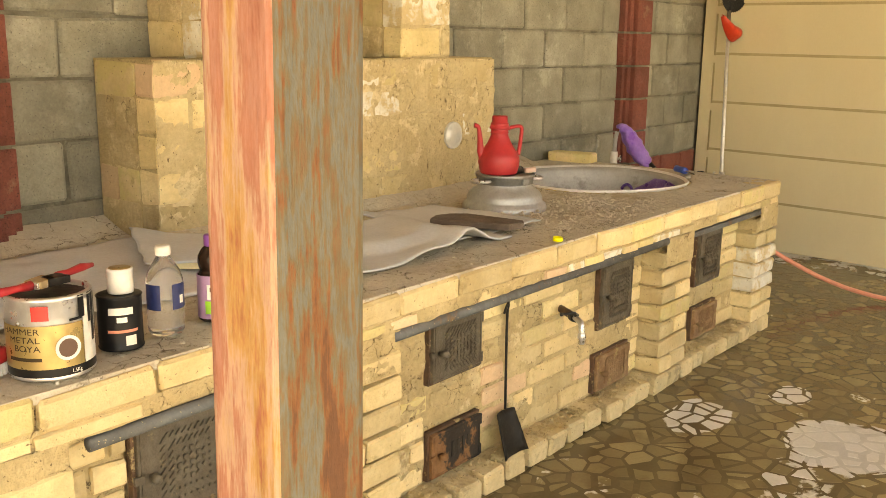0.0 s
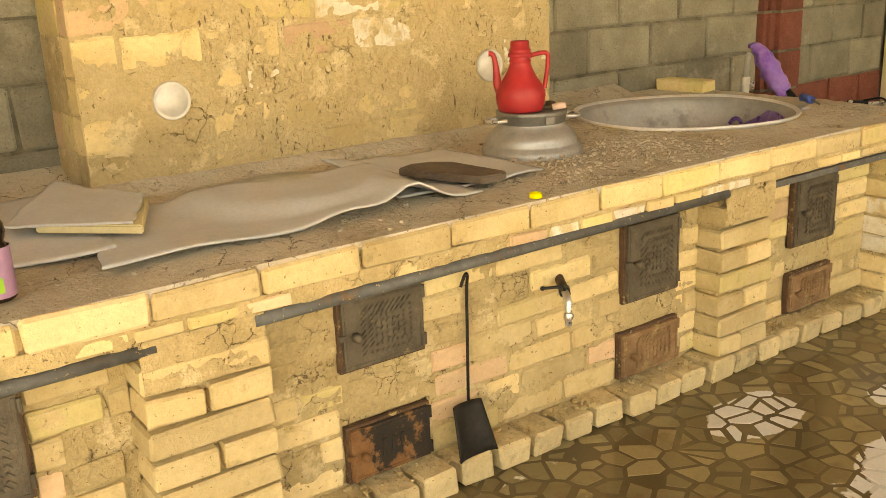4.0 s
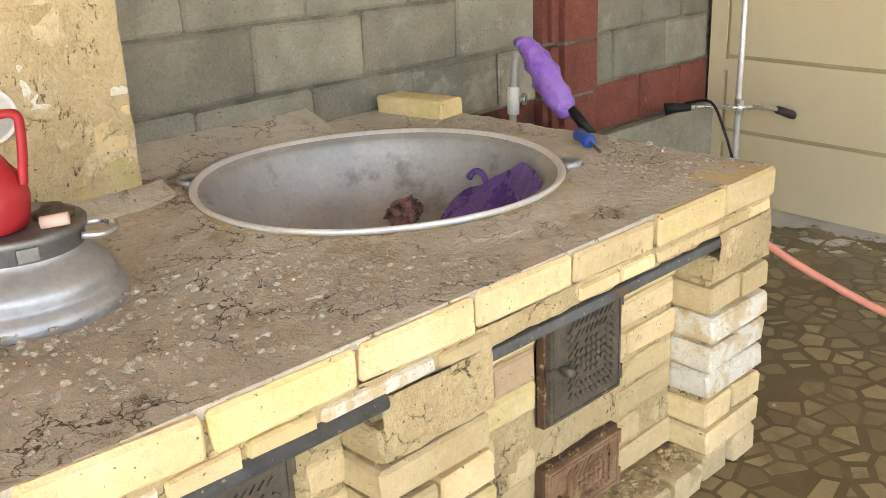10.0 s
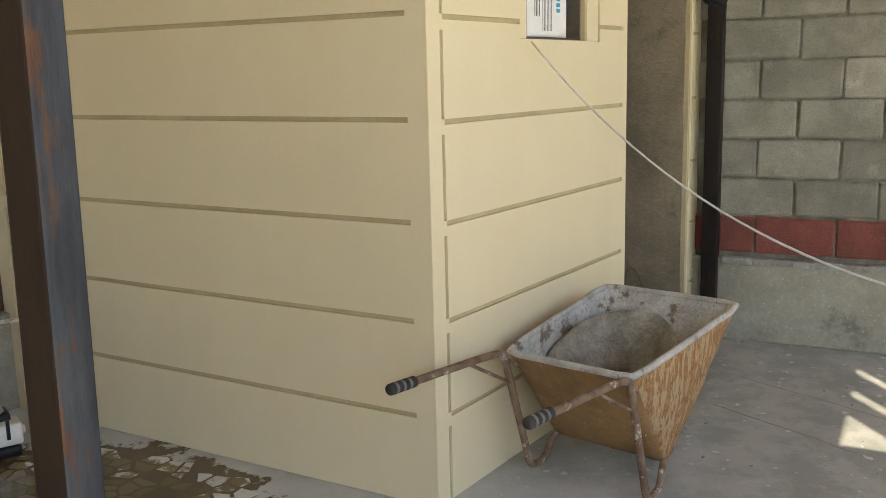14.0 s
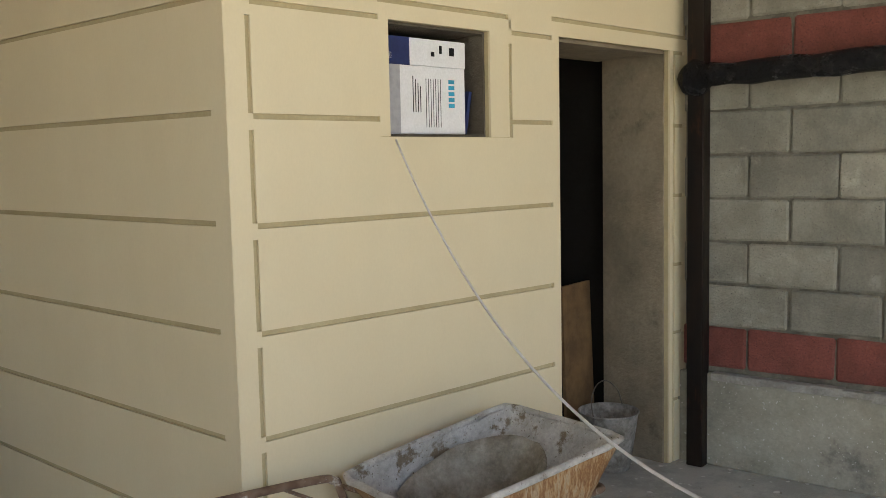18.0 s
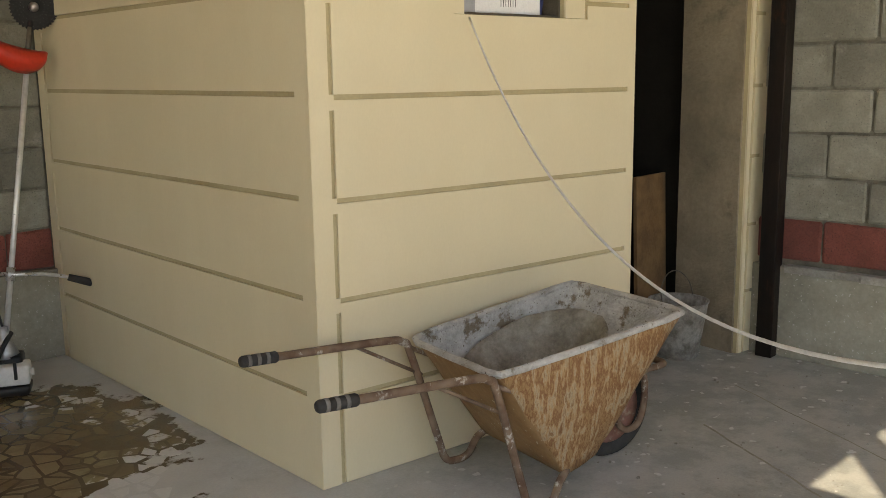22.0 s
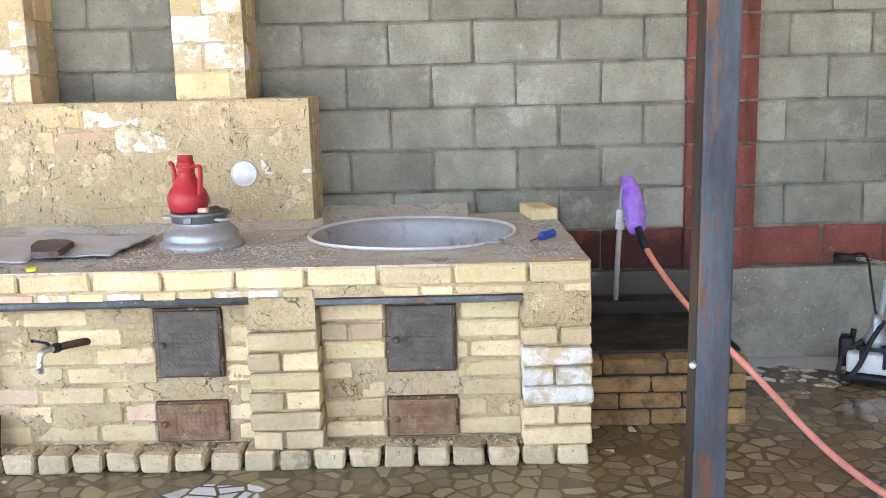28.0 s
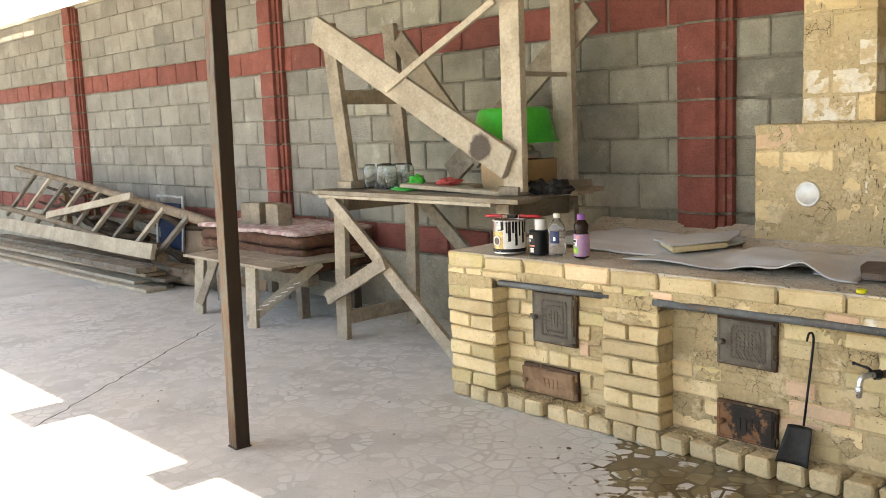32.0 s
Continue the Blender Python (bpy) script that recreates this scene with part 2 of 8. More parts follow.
def paving(name, dry, dry2, wet, wet2, joint=False):
    """Stone chips and their cement: pale where dry, dark and glossy where water stands."""
    m, nt, b = material(name)
    where = place_of(nt)
    pick = nt.nodes.new("ShaderNodeNewGeometry").outputs["Random Per Island"]
    pick2 = nt.nodes.new("ShaderNodeObjectInfo").outputs["Random"]
    r = calc(nt, "FRACT", calc(nt, "ADD", pick, pick2))
    big, small = grain(nt, where, 3, 5, 0.6), grain(nt, where, 90, 3, 0.7)
    w = wetness(nt, where, joint)
    if not joint:
        w = calc(nt, "ADD", w, calc(nt, "MULTIPLY", calc(nt, "SUBTRACT", r, 0.5), 0.55))
    wf = ramp(nt, w, -0.22 if joint else 0.02, -0.08 if joint else 0.16)
    d = mix(nt, ramp(nt, big, 0.3, 0.7), dry, dry2)
    if not joint:
        d = mix(nt, calc(nt, "MULTIPLY", r, 0.3), d, (0.46, 0.445, 0.41))
    film = ramp(nt, grain(nt, where, 1.1, 5, 0.6), 0.42, 0.62)
    d = mix(nt, calc(nt, "MULTIPLY", film, 0.5), d, (0.57, 0.555, 0.51))
    d = mix(nt, calc(nt, "MULTIPLY", ramp(nt, grain(nt, where, 2.4, 7, 0.72), 0.50, 0.66), 0.35), d, (0.27, 0.262, 0.225))
    d = mix(nt, calc(nt, "MULTIPLY", ramp(nt, grain(nt, where, 34, 3, 0.6), 0.64, 0.70), 0.7), d, (0.55, 0.535, 0.49))
    # past the room's corner: real dirt and dimmer light, both in the colour
    sep = node(nt, "SeparateXYZ", i0=where)
    side = calc(nt, "ADD", calc(nt, "ADD", sep.outputs[0], calc(nt, "MULTIPLY", sep.outputs[1], -0.12)), calc(nt, "MULTIPLY", calc(nt, "SUBTRACT", grain(nt, where, 1.6, 6, 0.65), 0.5), 2.4))
    dim_dirt = mix(nt, ramp(nt, grain(nt, where, 4.5, 6, 0.7), 0.40, 0.60), (0.26, 0.265, 0.23), (0.40, 0.395, 0.345))
    dim_dirt = mix(nt, ramp(nt, grain(nt, where, 17, 2, 0.5), 0.665, 0.685), dim_dirt, (0.60, 0.60, 0.56))
    d = mix(nt, calc(nt, "MULTIPLY", ramp(nt, side, 1.9, 2.7), 0.85), d, dim_dirt)
    we = mix(nt, r, wet, wet2)
    silt = ramp(nt, grain(nt, where, 4.2, 5, 0.65), 0.48, 0.62)
    we = mix(nt, calc(nt, "MULTIPLY", silt, 0.62), we, (0.135, 0.098, 0.05))
    col = mix(nt, wf, d, we)
    g = calc(nt, "ADD", 0.84, calc(nt, "MULTIPLY", small, 0.32))
    col = mix(nt, 1.0, col, node(nt, "CombineColor", i0=g, i1=g, i2=g).outputs[0], "MULTIPLY")
    nt.links.new(col, b.inputs["Base Color"])
    deep = ramp(nt, w, 0.15, 0.6)
    ro = calc(nt, "SUBTRACT", 0.48, calc(nt, "MULTIPLY", wf, 0.22))
    ro = calc(nt, "SUBTRACT", ro, calc(nt, "MULTIPLY", deep, 0.22))
    nt.links.new(ro, b.inputs["Roughness"])
    bump(nt, b, calc(nt, "ADD", small, big), calc(nt, "SUBTRACT", 0.28, calc(nt, "MULTIPLY", wf, 0.2)), 0.006)
    return m


M = {}
M["block"] = surface("concrete_block", (0.320, 0.306, 0.246), (0.222, 0.213, 0.170), 4, 95, (0.85, 0.98), 0.8, 0.014, vary=0.2, crisp=0.3,
                     stain=(0.40, 0.385, 0.32), stain_scale=3.4, stain_at=(0.57, 0.70), speck=(0.13, 0.122, 0.10), speck_at=(0.66, 0.71))
M["block_far"] = surface("concrete_block_far", (0.30, 0.285, 0.25), (0.23, 0.22, 0.195), 4, 90, (0.85, 0.98), 1.0, 0.016, vary=0.16, crisp=0.42, island=True,
                         stain=(0.36, 0.345, 0.31), stain_scale=3)
M["mortar"] = surface("block_mortar", (0.25, 0.235, 0.185), (0.12, 0.112, 0.088), 8, 110, (0.9, 1), 0.9, 0.014, crisp=0.36)
M["red_block"] = surface("red_painted_block", (0.275, 0.080, 0.060), (0.195, 0.058, 0.044), 5, 95, (0.75, 0.92), 1.0, 0.016, vary=0.16, crisp=0.42,
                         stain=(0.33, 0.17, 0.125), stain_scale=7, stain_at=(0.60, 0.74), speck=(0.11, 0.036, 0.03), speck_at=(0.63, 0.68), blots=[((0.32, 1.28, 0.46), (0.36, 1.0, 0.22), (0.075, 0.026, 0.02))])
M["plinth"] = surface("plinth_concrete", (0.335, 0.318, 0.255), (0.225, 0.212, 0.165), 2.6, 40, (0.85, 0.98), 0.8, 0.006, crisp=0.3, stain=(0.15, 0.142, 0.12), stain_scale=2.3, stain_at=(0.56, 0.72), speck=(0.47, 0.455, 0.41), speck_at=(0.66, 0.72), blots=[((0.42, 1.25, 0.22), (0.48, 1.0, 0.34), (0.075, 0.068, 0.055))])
M["cream"] = surface("cream_facade_paint", (0.665, 0.58, 0.39), (0.63, 0.545, 0.36), 1.3, 160, (0.55, 0.75), 0.12, 0.003, stretch=(1, 1, 0.4), crisp=0.05)
M["brick"] = surface("yellow_clay_brick", (0.675, 0.54, 0.315), (0.56, 0.43, 0.232), 5, 55, (0.88, 1), 0.7, 0.008, vary=0.24, crisp=0.2,
                     stain=(0.44, 0.33, 0.17), stain_scale=11, stain_at=(0.58, 0.68), other=((0.66, 0.45, 0.30), (0.86, 0.98)), second=((0.55, 0.475, 0.21), (0.70, 0.95)), speck=(0.24, 0.175, 0.095), speck_at=(0.69, 0.73))
M["kerb_brick"] = surface("dusty_kerb_brick", (0.62, 0.50, 0.30), (0.50, 0.40, 0.235), 6, 55, (0.9, 1), 0.8, 0.01, vary=0.14, crisp=0.22, stain=(0.38, 0.305, 0.185), stain_scale=9, stain_at=(0.54, 0.66), speck=(0.22, 0.165, 0.09), speck_at=(0.69, 0.73))
M["brick_white"] = surface("limewashed_brick", (0.80, 0.775, 0.70), (0.72, 0.665, 0.54), 12, 80, (0.88, 1), 0.8, 0.012, vary=0.06, crisp=0.22,
                           stain=(0.60, 0.475, 0.28), stain_scale=10, stain_at=(0.47, 0.58), speck=(0.30, 0.22, 0.12), speck_at=(0.69, 0.73))
M["mud"] = surface("clay_mortar", (0.55, 0.43, 0.24), (0.44, 0.335, 0.18), 6, 60, (0.92, 1), 0.9, 0.014, crisp=0.26, stain=(0.63, 0.51, 0.31), stain_scale=7, stain_at=(0.56, 0.64),
                   speck=(0.20, 0.145, 0.075), speck_at=(0.68, 0.72), cracks=[(20, 0.03, (0.16, 0.115, 0.058), 0.50)])
M["crust"] = surface("dusty_clay_top", (0.575, 0.52, 0.425), (0.475, 0.42, 0.335), 4, 55, (0.92, 1), 0.9, 0.014, crisp=0.2, stain=(0.38, 0.315, 0.22), stain_scale=5, stain_at=(0.55, 0.70),
                     speck=(0.24, 0.195, 0.13), speck_at=(0.70, 0.73), cracks=[(7, 0.018, (0.14, 0.112, 0.075), 0.48), (17, 0.024, (0.20, 0.165, 0.11), 0.52)])
M["stone"] = paving("paving_stone", (0.565, 0.57, 0.55), (0.62, 0.625, 0.605), (0.275, 0.22, 0.122), (0.13, 0.10, 0.052))
M["bed"] = paving("paving_cement", (0.525, 0.53, 0.51), (0.435, 0.44, 0.42), (0.085, 0.062, 0.030), (0.10, 0.073, 0.036), True)
M["cement_ledge"] = surface("pale_mortar_ledge", (0.40, 0.385, 0.34), (0.29, 0.275, 0.24), 8, 60, (0.9, 1), 1.0, 0.02, crisp=0.45)
M["brick_wet"] = surface("wet_orange_brick", (0.40, 0.245, 0.095), (0.27, 0.155, 0.058), 9, 80, (0.5, 0.8), 1.0, 0.016, vary=0.2, crisp=0.4, stain=(0.15, 0.09, 0.04), stain_scale=9, stain_at=(0.54, 0.66))
M["wood"] = surface("grey_weathered_board", (0.35, 0.297, 0.22), (0.228, 0.188, 0.138), 5, 45, (0.75, 0.95), 0.9, 0.01, vary=0.22, crisp=0.5,
                    stain=(0.15, 0.125, 0.095), stain_scale=7, stain_at=(0.58, 0.74))
M["pine"] = surface("pale_pine_board", (0.43, 0.375, 0.285), (0.32, 0.272, 0.20), 5, 45, (0.7, 0.9), 0.8, 0.008, vary=0.16, crisp=0.42, stain=(0.24, 0.185, 0.12), stain_scale=9, stain_at=(0.60, 0.76))
M["pine_scorched"] = surface("scorched_pine_board", (0.43, 0.375, 0.285), (0.32, 0.272, 0.20), 5, 45, (0.7, 0.9), 0.8, 0.008, vary=0.16, crisp=0.42, stain=(0.24, 0.185, 0.12), stain_scale=9, stain_at=(0.60, 0.76),
                            blots=[((-4.12, 0.37, 1.245), (0.085, 0.5, 0.075), (0.062, 0.048, 0.036))])
M["roof_wood"] = surface("brown_roof_board", (0.30, 0.21, 0.13), (0.23, 0.155, 0.095), 5, 40, (0.7, 0.9), 0.5, 0.006)
M["yard"] = surface("yard_cement", (0.50, 0.47, 0.42), (0.44, 0.41, 0.37), 1.2, 40, (0.8, 0.95), 0.5, 0.01)
M["yard_wall"] = surface("yard_plaster", (0.55, 0.50, 0.42), (0.50, 0.45, 0.38), 0.8, 30, (0.85, 0.95), 0.3, 0.01)
# near-black plaster: the unlit room's darkness put into the colour
M["inside"] = surface("shade_black_plaster", (0.014, 0.012, 0.010), (0.010, 0.009, 0.007), 2, 40, (0.9, 1), 0.5, 0.01)
# groove floors darker than the cream: the recess's shade put into the colour
M["groove"] = surface("olive_groove_shade", (0.45, 0.375, 0.215), (0.39, 0.32, 0.18), 5, 90, (0.7, 0.85), 0.2, 0.003)
M["brown_board"] = surface("dark_brown_board", (0.20, 0.115, 0.046), (0.12, 0.068, 0.030), 6, 60, (0.75, 0.9), 0.5, 0.006)
M["window_edge"] = surface("dark_raw_window_edge", (0.12, 0.10, 0.072), (0.08, 0.066, 0.048), 6, 60, (0.9, 1), 0.8, 0.01)
M["reveal"] = surface("raw_cement_reveal", (0.28, 0.228, 0.155), (0.185, 0.152, 0.103), 2.2, 45, (0.9, 1), 0.9, 0.012, crisp=0.26, stain=(0.12, 0.096, 0.064), stain_scale=3.2, stain_at=(0.55, 0.72))
M["sooty"] = surface("wet_dark_cement", (0.042, 0.037, 0.030), (0.026, 0.023, 0.018), 6, 50, (0.35, 0.7), 0.7, 0.01)


# ---- mesh helpers ----
def part(name, bm, mat, parent=None, label="", smooth=False):
    me = bpy.data.meshes.new(name)
    bm.to_mesh(me)
    bm.free()
    if smooth:
        for p in me.polygons:
            p.use_smooth = True
    for m in (mat if isinstance(mat, (list, tuple)) else [mat]):
        me.materials.append(m)
    ob = new(name, me)
    if parent:
        ob.parent = parent
    if label:
        ob["label"] = label
    return ob


def thing(name, label, category, m=None, group="", kind=""):
    ob = new(name)
    ob.empty_display_size = 0.05
    if m is not None:
        ob.matrix_world = m
    return tagged(ob, label, category, group, kind)


def add_box(bm, x0, x1, y0, y1, z0, z1, bevel=0.0, m=None):
    vs = bmesh.ops.create_cube(bm, size=1)["verts"]
    t = Matrix.Translation(((x0 + x1) / 2, (y0 + y1) / 2, (z0 + z1) / 2)) @ Matrix.Diagonal((abs(x1 - x0), abs(y1 - y0), abs(z1 - z0), 1))
    bmesh.ops.transform(bm, matrix=(m @ t) if m is not None else t, verts=vs)
    if bevel:
        es = list({e for v in vs for e in v.link_edges})
        bmesh.ops.bevel(bm, geom=es, offset=bevel, segments=2, affect="EDGES", profile=0.6)
    return bm


def box(x0, x1, y0, y1, z0, z1, bevel=0.0, m=None):
    return add_box(bmesh.new(), x0, x1, y0, y1, z0, z1, bevel, m)


def add_lathe(bm, profile, seg=32, m=None, cap=False):
    """A turned body from (radius, height) pairs round z."""
    m = m or Matrix.Identity(4)
    rings = []
    for r, z in profile:
        if r < 1e-5:
            rings.append([bm.verts.new(m @ Vector((0, 0, z)))])
        else:
            rings.append([bm.verts.new(m @ Vector((r * math.cos(2 * math.pi * i / seg), r * math.sin(2 * math.pi * i / seg), z))) for i in range(seg)])
    for a, b in zip(rings, rings[1:]):
        for i in range(seg):
            j = (i + 1) % seg
            q = [a[i % len(a)], a[j % len(a)], b[j % len(b)], b[i % len(b)]]
            q = [v for k, v in enumerate(q) if v not in q[:k]]
            if len(q) > 2:
                bm.faces.new(q)
    return bm


def lathe(profile, seg=32, m=None):
    return add_lathe(bmesh.new(), profile, seg, m)


def add_tube(bm, pts, r, seg=10, closed=False, ends=True):
    """A round bar along points; r is a number or one for each point."""
    pts = [Vector(p) for p in pts]
    n = len(pts)
    rings, up = [], None
    for i, p in enumerate(pts):
        a = pts[(i - 1) % n] if closed or i else p
        b = pts[(i + 1) % n] if closed or i < n - 1 else p
        d = (b - a).normalized()
        if up is None:
            up = d.orthogonal().normalized()
        up = (up - d * up.dot(d))
        up = up.normalized() if up.length > 1e-6 else d.orthogonal().normalized()
        side = d.cross(up)
        rr = r[i] if isinstance(r, (list, tuple)) else r
        rings.append([bm.verts.new(p + rr * (math.cos(2 * math.pi * k / seg) * up + math.sin(2 * math.pi * k / seg) * side)) for k in range(seg)])
    pairs = list(zip(rings, rings[1:])) + ([(rings[-1], rings[0])] if closed else [])
    for a, b in pairs:
        for k in range(seg):
            bm.faces.new((a[k], a[(k + 1) % seg], b[(k + 1) % seg], b[k]))
    if ends and not closed:
        bm.faces.new(rings[0][::-1])
        bm.faces.new(rings[-1])
    return bm


def tube(pts, r, seg=10, closed=False):
    return add_tube(bmesh.new(), pts, r, seg, closed)


def curve_points(pts, n=8):
    """A smooth run of points through pts (Catmull-Rom)."""
    pts = [Vector(p) for p in pts]
    ext = [2 * pts[0] - pts[1], *pts, 2 * pts[-1] - pts[-2]]
    out = []
    for a, b, c, d in zip(ext, ext[1:], ext[2:], ext[3:]):
        for i in range(n):
            t = i / n
            out.append(0.5 * (2 * b + (c - a) * t + (2 * a - 5 * b + 4 * c - d) * t * t + (3 * b - a - 3 * c + d) * t ** 3))
    return out + [pts[-1]]


def chip_mesh(name, mat, rough=0.02, cut=0.05, seed=0, ratio=(1, 1, 1)):
    """A unit block with chamfered, slightly uneven edges, to be scaled into a brick; cut is measured against the edge named by ratio."""
    rnd = random.Random(seed)
    vs, fs = [], []
    c = [cut / q for q in ratio]
    corner = {}
    for sx in (-1, 1):
        for sy in (-1, 1):
            for sz in (-1, 1):
                j = [rnd.uniform(-rough, rough) / q for q in ratio]
                base = [0.5 * s + (q if s < 0 else -q) * 0 for s, q in zip((sx, sy, sz), c)]
                for ax in range(3):
                    p = [b + e - (s * q if k != ax else 0) for k, (b, e, s, q) in enumerate(zip(base, j, (sx, sy, sz), c))]
                    corner[sx, sy, sz, ax] = len(vs)
                    vs.append(p)
    C = corner
    for ax in range(3):
        o1, o2 = [k for k in range(3) if k != ax]
        for s in (-1, 1):
            ring = []
            for a, b in ((-1, -1), (1, -1), (1, 1), (-1, 1)):
                k = [0, 0, 0]
                k[ax], k[o1], k[o2] = s, a, b
                ring.append(C[k[0], k[1], k[2], ax])
            fs.append(ring)
    for ax in range(3):
        o1, o2 = [k for k in range(3) if k != ax]
        for a in (-1, 1):
            for b in (-1, 1):
                lo, hi = [0, 0, 0], [0, 0, 0]
                lo[ax], hi[ax] = -1, 1
                lo[o1] = hi[o1] = a
                lo[o2] = hi[o2] = b
                fs.append([C[(*lo, o1)], C[(*hi, o1)], C[(*hi, o2)], C[(*lo, o2)]])
    for k in [(a, b, c2) for a in (-1, 1) for b in (-1, 1) for c2 in (-1, 1)]:
        fs.append([C[(*k, 0)], C[(*k, 1)], C[(*k, 2)]])
    me = bpy.data.meshes.new(name)
    me.from_pydata(vs, [], fs)
    bm = bmesh.new()
    bm.from_mesh(me)
    bmesh.ops.recalc_face_normals(bm, faces=bm.faces)
    bm.to_mesh(me)
    bm.free()
    me.materials.append(mat)
    return me


def piece(name, me, x0, x1, y0, y1, z0, z1, parent, turn=0.0):
    ob = new(name, me)
    ob.parent = parent
    ob.location = ((x0 + x1) / 2, (y0 + y1) / 2, (z0 + z1) / 2)
    ob.scale = (x1 - x0, y1 - y0, z1 - z0)
    if turn:
        ob.rotation_euler = (0, 0, turn)
    return ob

def streaks(name, colours, fine=26, stretch=0.07, rough=(0.45, 0.7), spread=0.34):
    """Paint that ran and peeled in long upright streaks."""
    m, nt, b = material(name)
    where = nt.nodes.new("ShaderNodeTexCoord").outputs["Object"]
    a, c = grain(nt, where, fine, 5, 0.7, (1, 1, stretch)), grain(nt, where, fine * 0.5, 6, 0.75, (1, 1, 0.3))
    f = calc(nt, "ADD", calc(nt, "MULTIPLY", a, 0.6), calc(nt, "MULTIPLY", c, 0.4))
    r = nt.nodes.new("ShaderNodeValToRGB")
    r.color_ramp.interpolation = "LINEAR"
    for k, q in enumerate(colours):
        at = 0.5 + spread * (k / (len(colours) - 1) - 0.5)
        e = r.color_ramp.elements[k] if k < 2 else r.color_ramp.elements.new(at)
        e.position, e.color = at, rgb(q)
    nt.links.new(f, r.inputs[0])
    g = calc(nt, "ADD", 0.72, calc(nt, "MULTIPLY", grain(nt, where, 110, 4, 0.7, (1, 1, 0.4)), 0.56))
    col = mix(nt, 1.0, r.outputs[0], node(nt, "CombineColor", i0=g, i1=g, i2=g).outputs[0], "MULTIPLY")
    b.inputs["Specular IOR Level"].default_value = 0.3
    nt.links.new(col, b.inputs["Base Color"])
    nt.links.new(node(nt, "MapRange", i0=c, i1=0.3, i2=0.7, i3=rough[0], i4=rough[1]).outputs[0], b.inputs["Roughness"])
    bump(nt, b, calc(nt, "ADD", f, g), 0.5, 0.003)
    return m


M["iron"] = surface("cast_iron_door", (0.138, 0.116, 0.088), (0.086, 0.071, 0.053), 14, 90, (0.42, 0.62), 0.7, 0.005, metal=0.3, crisp=0.35, stain=(0.25, 0.19, 0.11), stain_scale=24, stain_at=(0.60, 0.70), local=True)
M["rust"] = surface("rusty_door", (0.33, 0.205, 0.115), (0.215, 0.120, 0.064), 12, 90, (0.7, 0.95), 0.6, 0.004, metal=0.15, crisp=0.35, stain=(0.36, 0.26, 0.13), stain_scale=15, stain_at=(0.56, 0.66))
M["door_frame"] = surface("rusty_door_frame", (0.115, 0.058, 0.032), (0.065, 0.036, 0.022), 14, 90, (0.7, 0.9), 0.7, 0.005, crisp=0.35, stain=(0.40, 0.30, 0.16), stain_scale=20, stain_at=(0.57, 0.66))
M["soot"] = surface("sooty_rust", (0.24, 0.115, 0.05), (0.16, 0.07, 0.03), 12, 80, (0.75, 0.95), 0.6, 0.004, crisp=0.35, stain=(0.022, 0.017, 0.013), stain_scale=5, stain_at=(0.47, 0.52))
M["steel"] = surface("dusty_lintel_steel", (0.125, 0.138, 0.142), (0.078, 0.080, 0.080), 7, 70, (0.5, 0.75), 0.5, 0.005, metal=0.25, stain=(0.18, 0.105, 0.058), stain_scale=7, stain_at=(0.56, 0.66), speck=(0.40, 0.32, 0.19), speck_at=(0.68, 0.72), crisp=0.35)
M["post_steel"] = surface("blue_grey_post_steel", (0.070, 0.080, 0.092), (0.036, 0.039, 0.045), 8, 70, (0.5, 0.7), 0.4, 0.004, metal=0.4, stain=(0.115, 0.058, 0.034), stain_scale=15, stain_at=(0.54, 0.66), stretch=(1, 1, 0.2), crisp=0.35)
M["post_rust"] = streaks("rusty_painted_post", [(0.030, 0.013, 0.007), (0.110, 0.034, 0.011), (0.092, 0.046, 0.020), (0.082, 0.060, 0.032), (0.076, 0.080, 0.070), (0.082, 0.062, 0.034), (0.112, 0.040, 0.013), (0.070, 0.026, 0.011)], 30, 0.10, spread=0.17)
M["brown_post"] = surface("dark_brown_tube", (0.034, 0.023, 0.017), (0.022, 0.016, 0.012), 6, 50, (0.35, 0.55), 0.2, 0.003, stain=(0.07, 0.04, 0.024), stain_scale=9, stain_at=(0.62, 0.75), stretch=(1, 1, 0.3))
M["drain"] = surface("dark_rust_brown_tube", (0.016, 0.011, 0.008), (0.009, 0.007, 0.006), 6, 50, (0.4, 0.6), 0.3, 0.003, stain=(0.06, 0.026, 0.012), stain_scale=7, stain_at=(0.56, 0.70), stretch=(1, 1, 0.3), crisp=0.3)
M["grip_grey"] = surface("worn_grey_rubber", (0.17, 0.16, 0.15), (0.11, 0.105, 0.10), 20, 90, (0.7, 0.9), 0.4, 0.003)
M["black"] = paint("black_plastic", (0.018, 0.018, 0.018), 0.38)
M["rubber"] = surface("dull_black_rubber", (0.028, 0.027, 0.026), (0.045, 0.043, 0.04), 20, 90, (0.6, 0.8), 0.4, 0.003)
M["wrap"] = surface("black_film_wrap", (0.008, 0.008, 0.009), (0.014, 0.014, 0.015), 9, 40, (0.14, 0.34), 1.0, 0.03)
M["alu"] = surface("worn_aluminium", (0.47, 0.485, 0.495), (0.355, 0.365, 0.37), 7, 80, (0.36, 0.52), 0.2, 0.004, metal=0.6, crisp=0.25, stain=(0.33, 0.315, 0.275), stain_scale=10, stain_at=(0.54, 0.72))
M["alu_rim_glint"] = surface("aluminium_rim_highlight", (0.80, 0.80, 0.795), (0.70, 0.70, 0.69), 9, 90, (0.3, 0.45), 0.2, 0.004, metal=0.3, crisp=0.2)
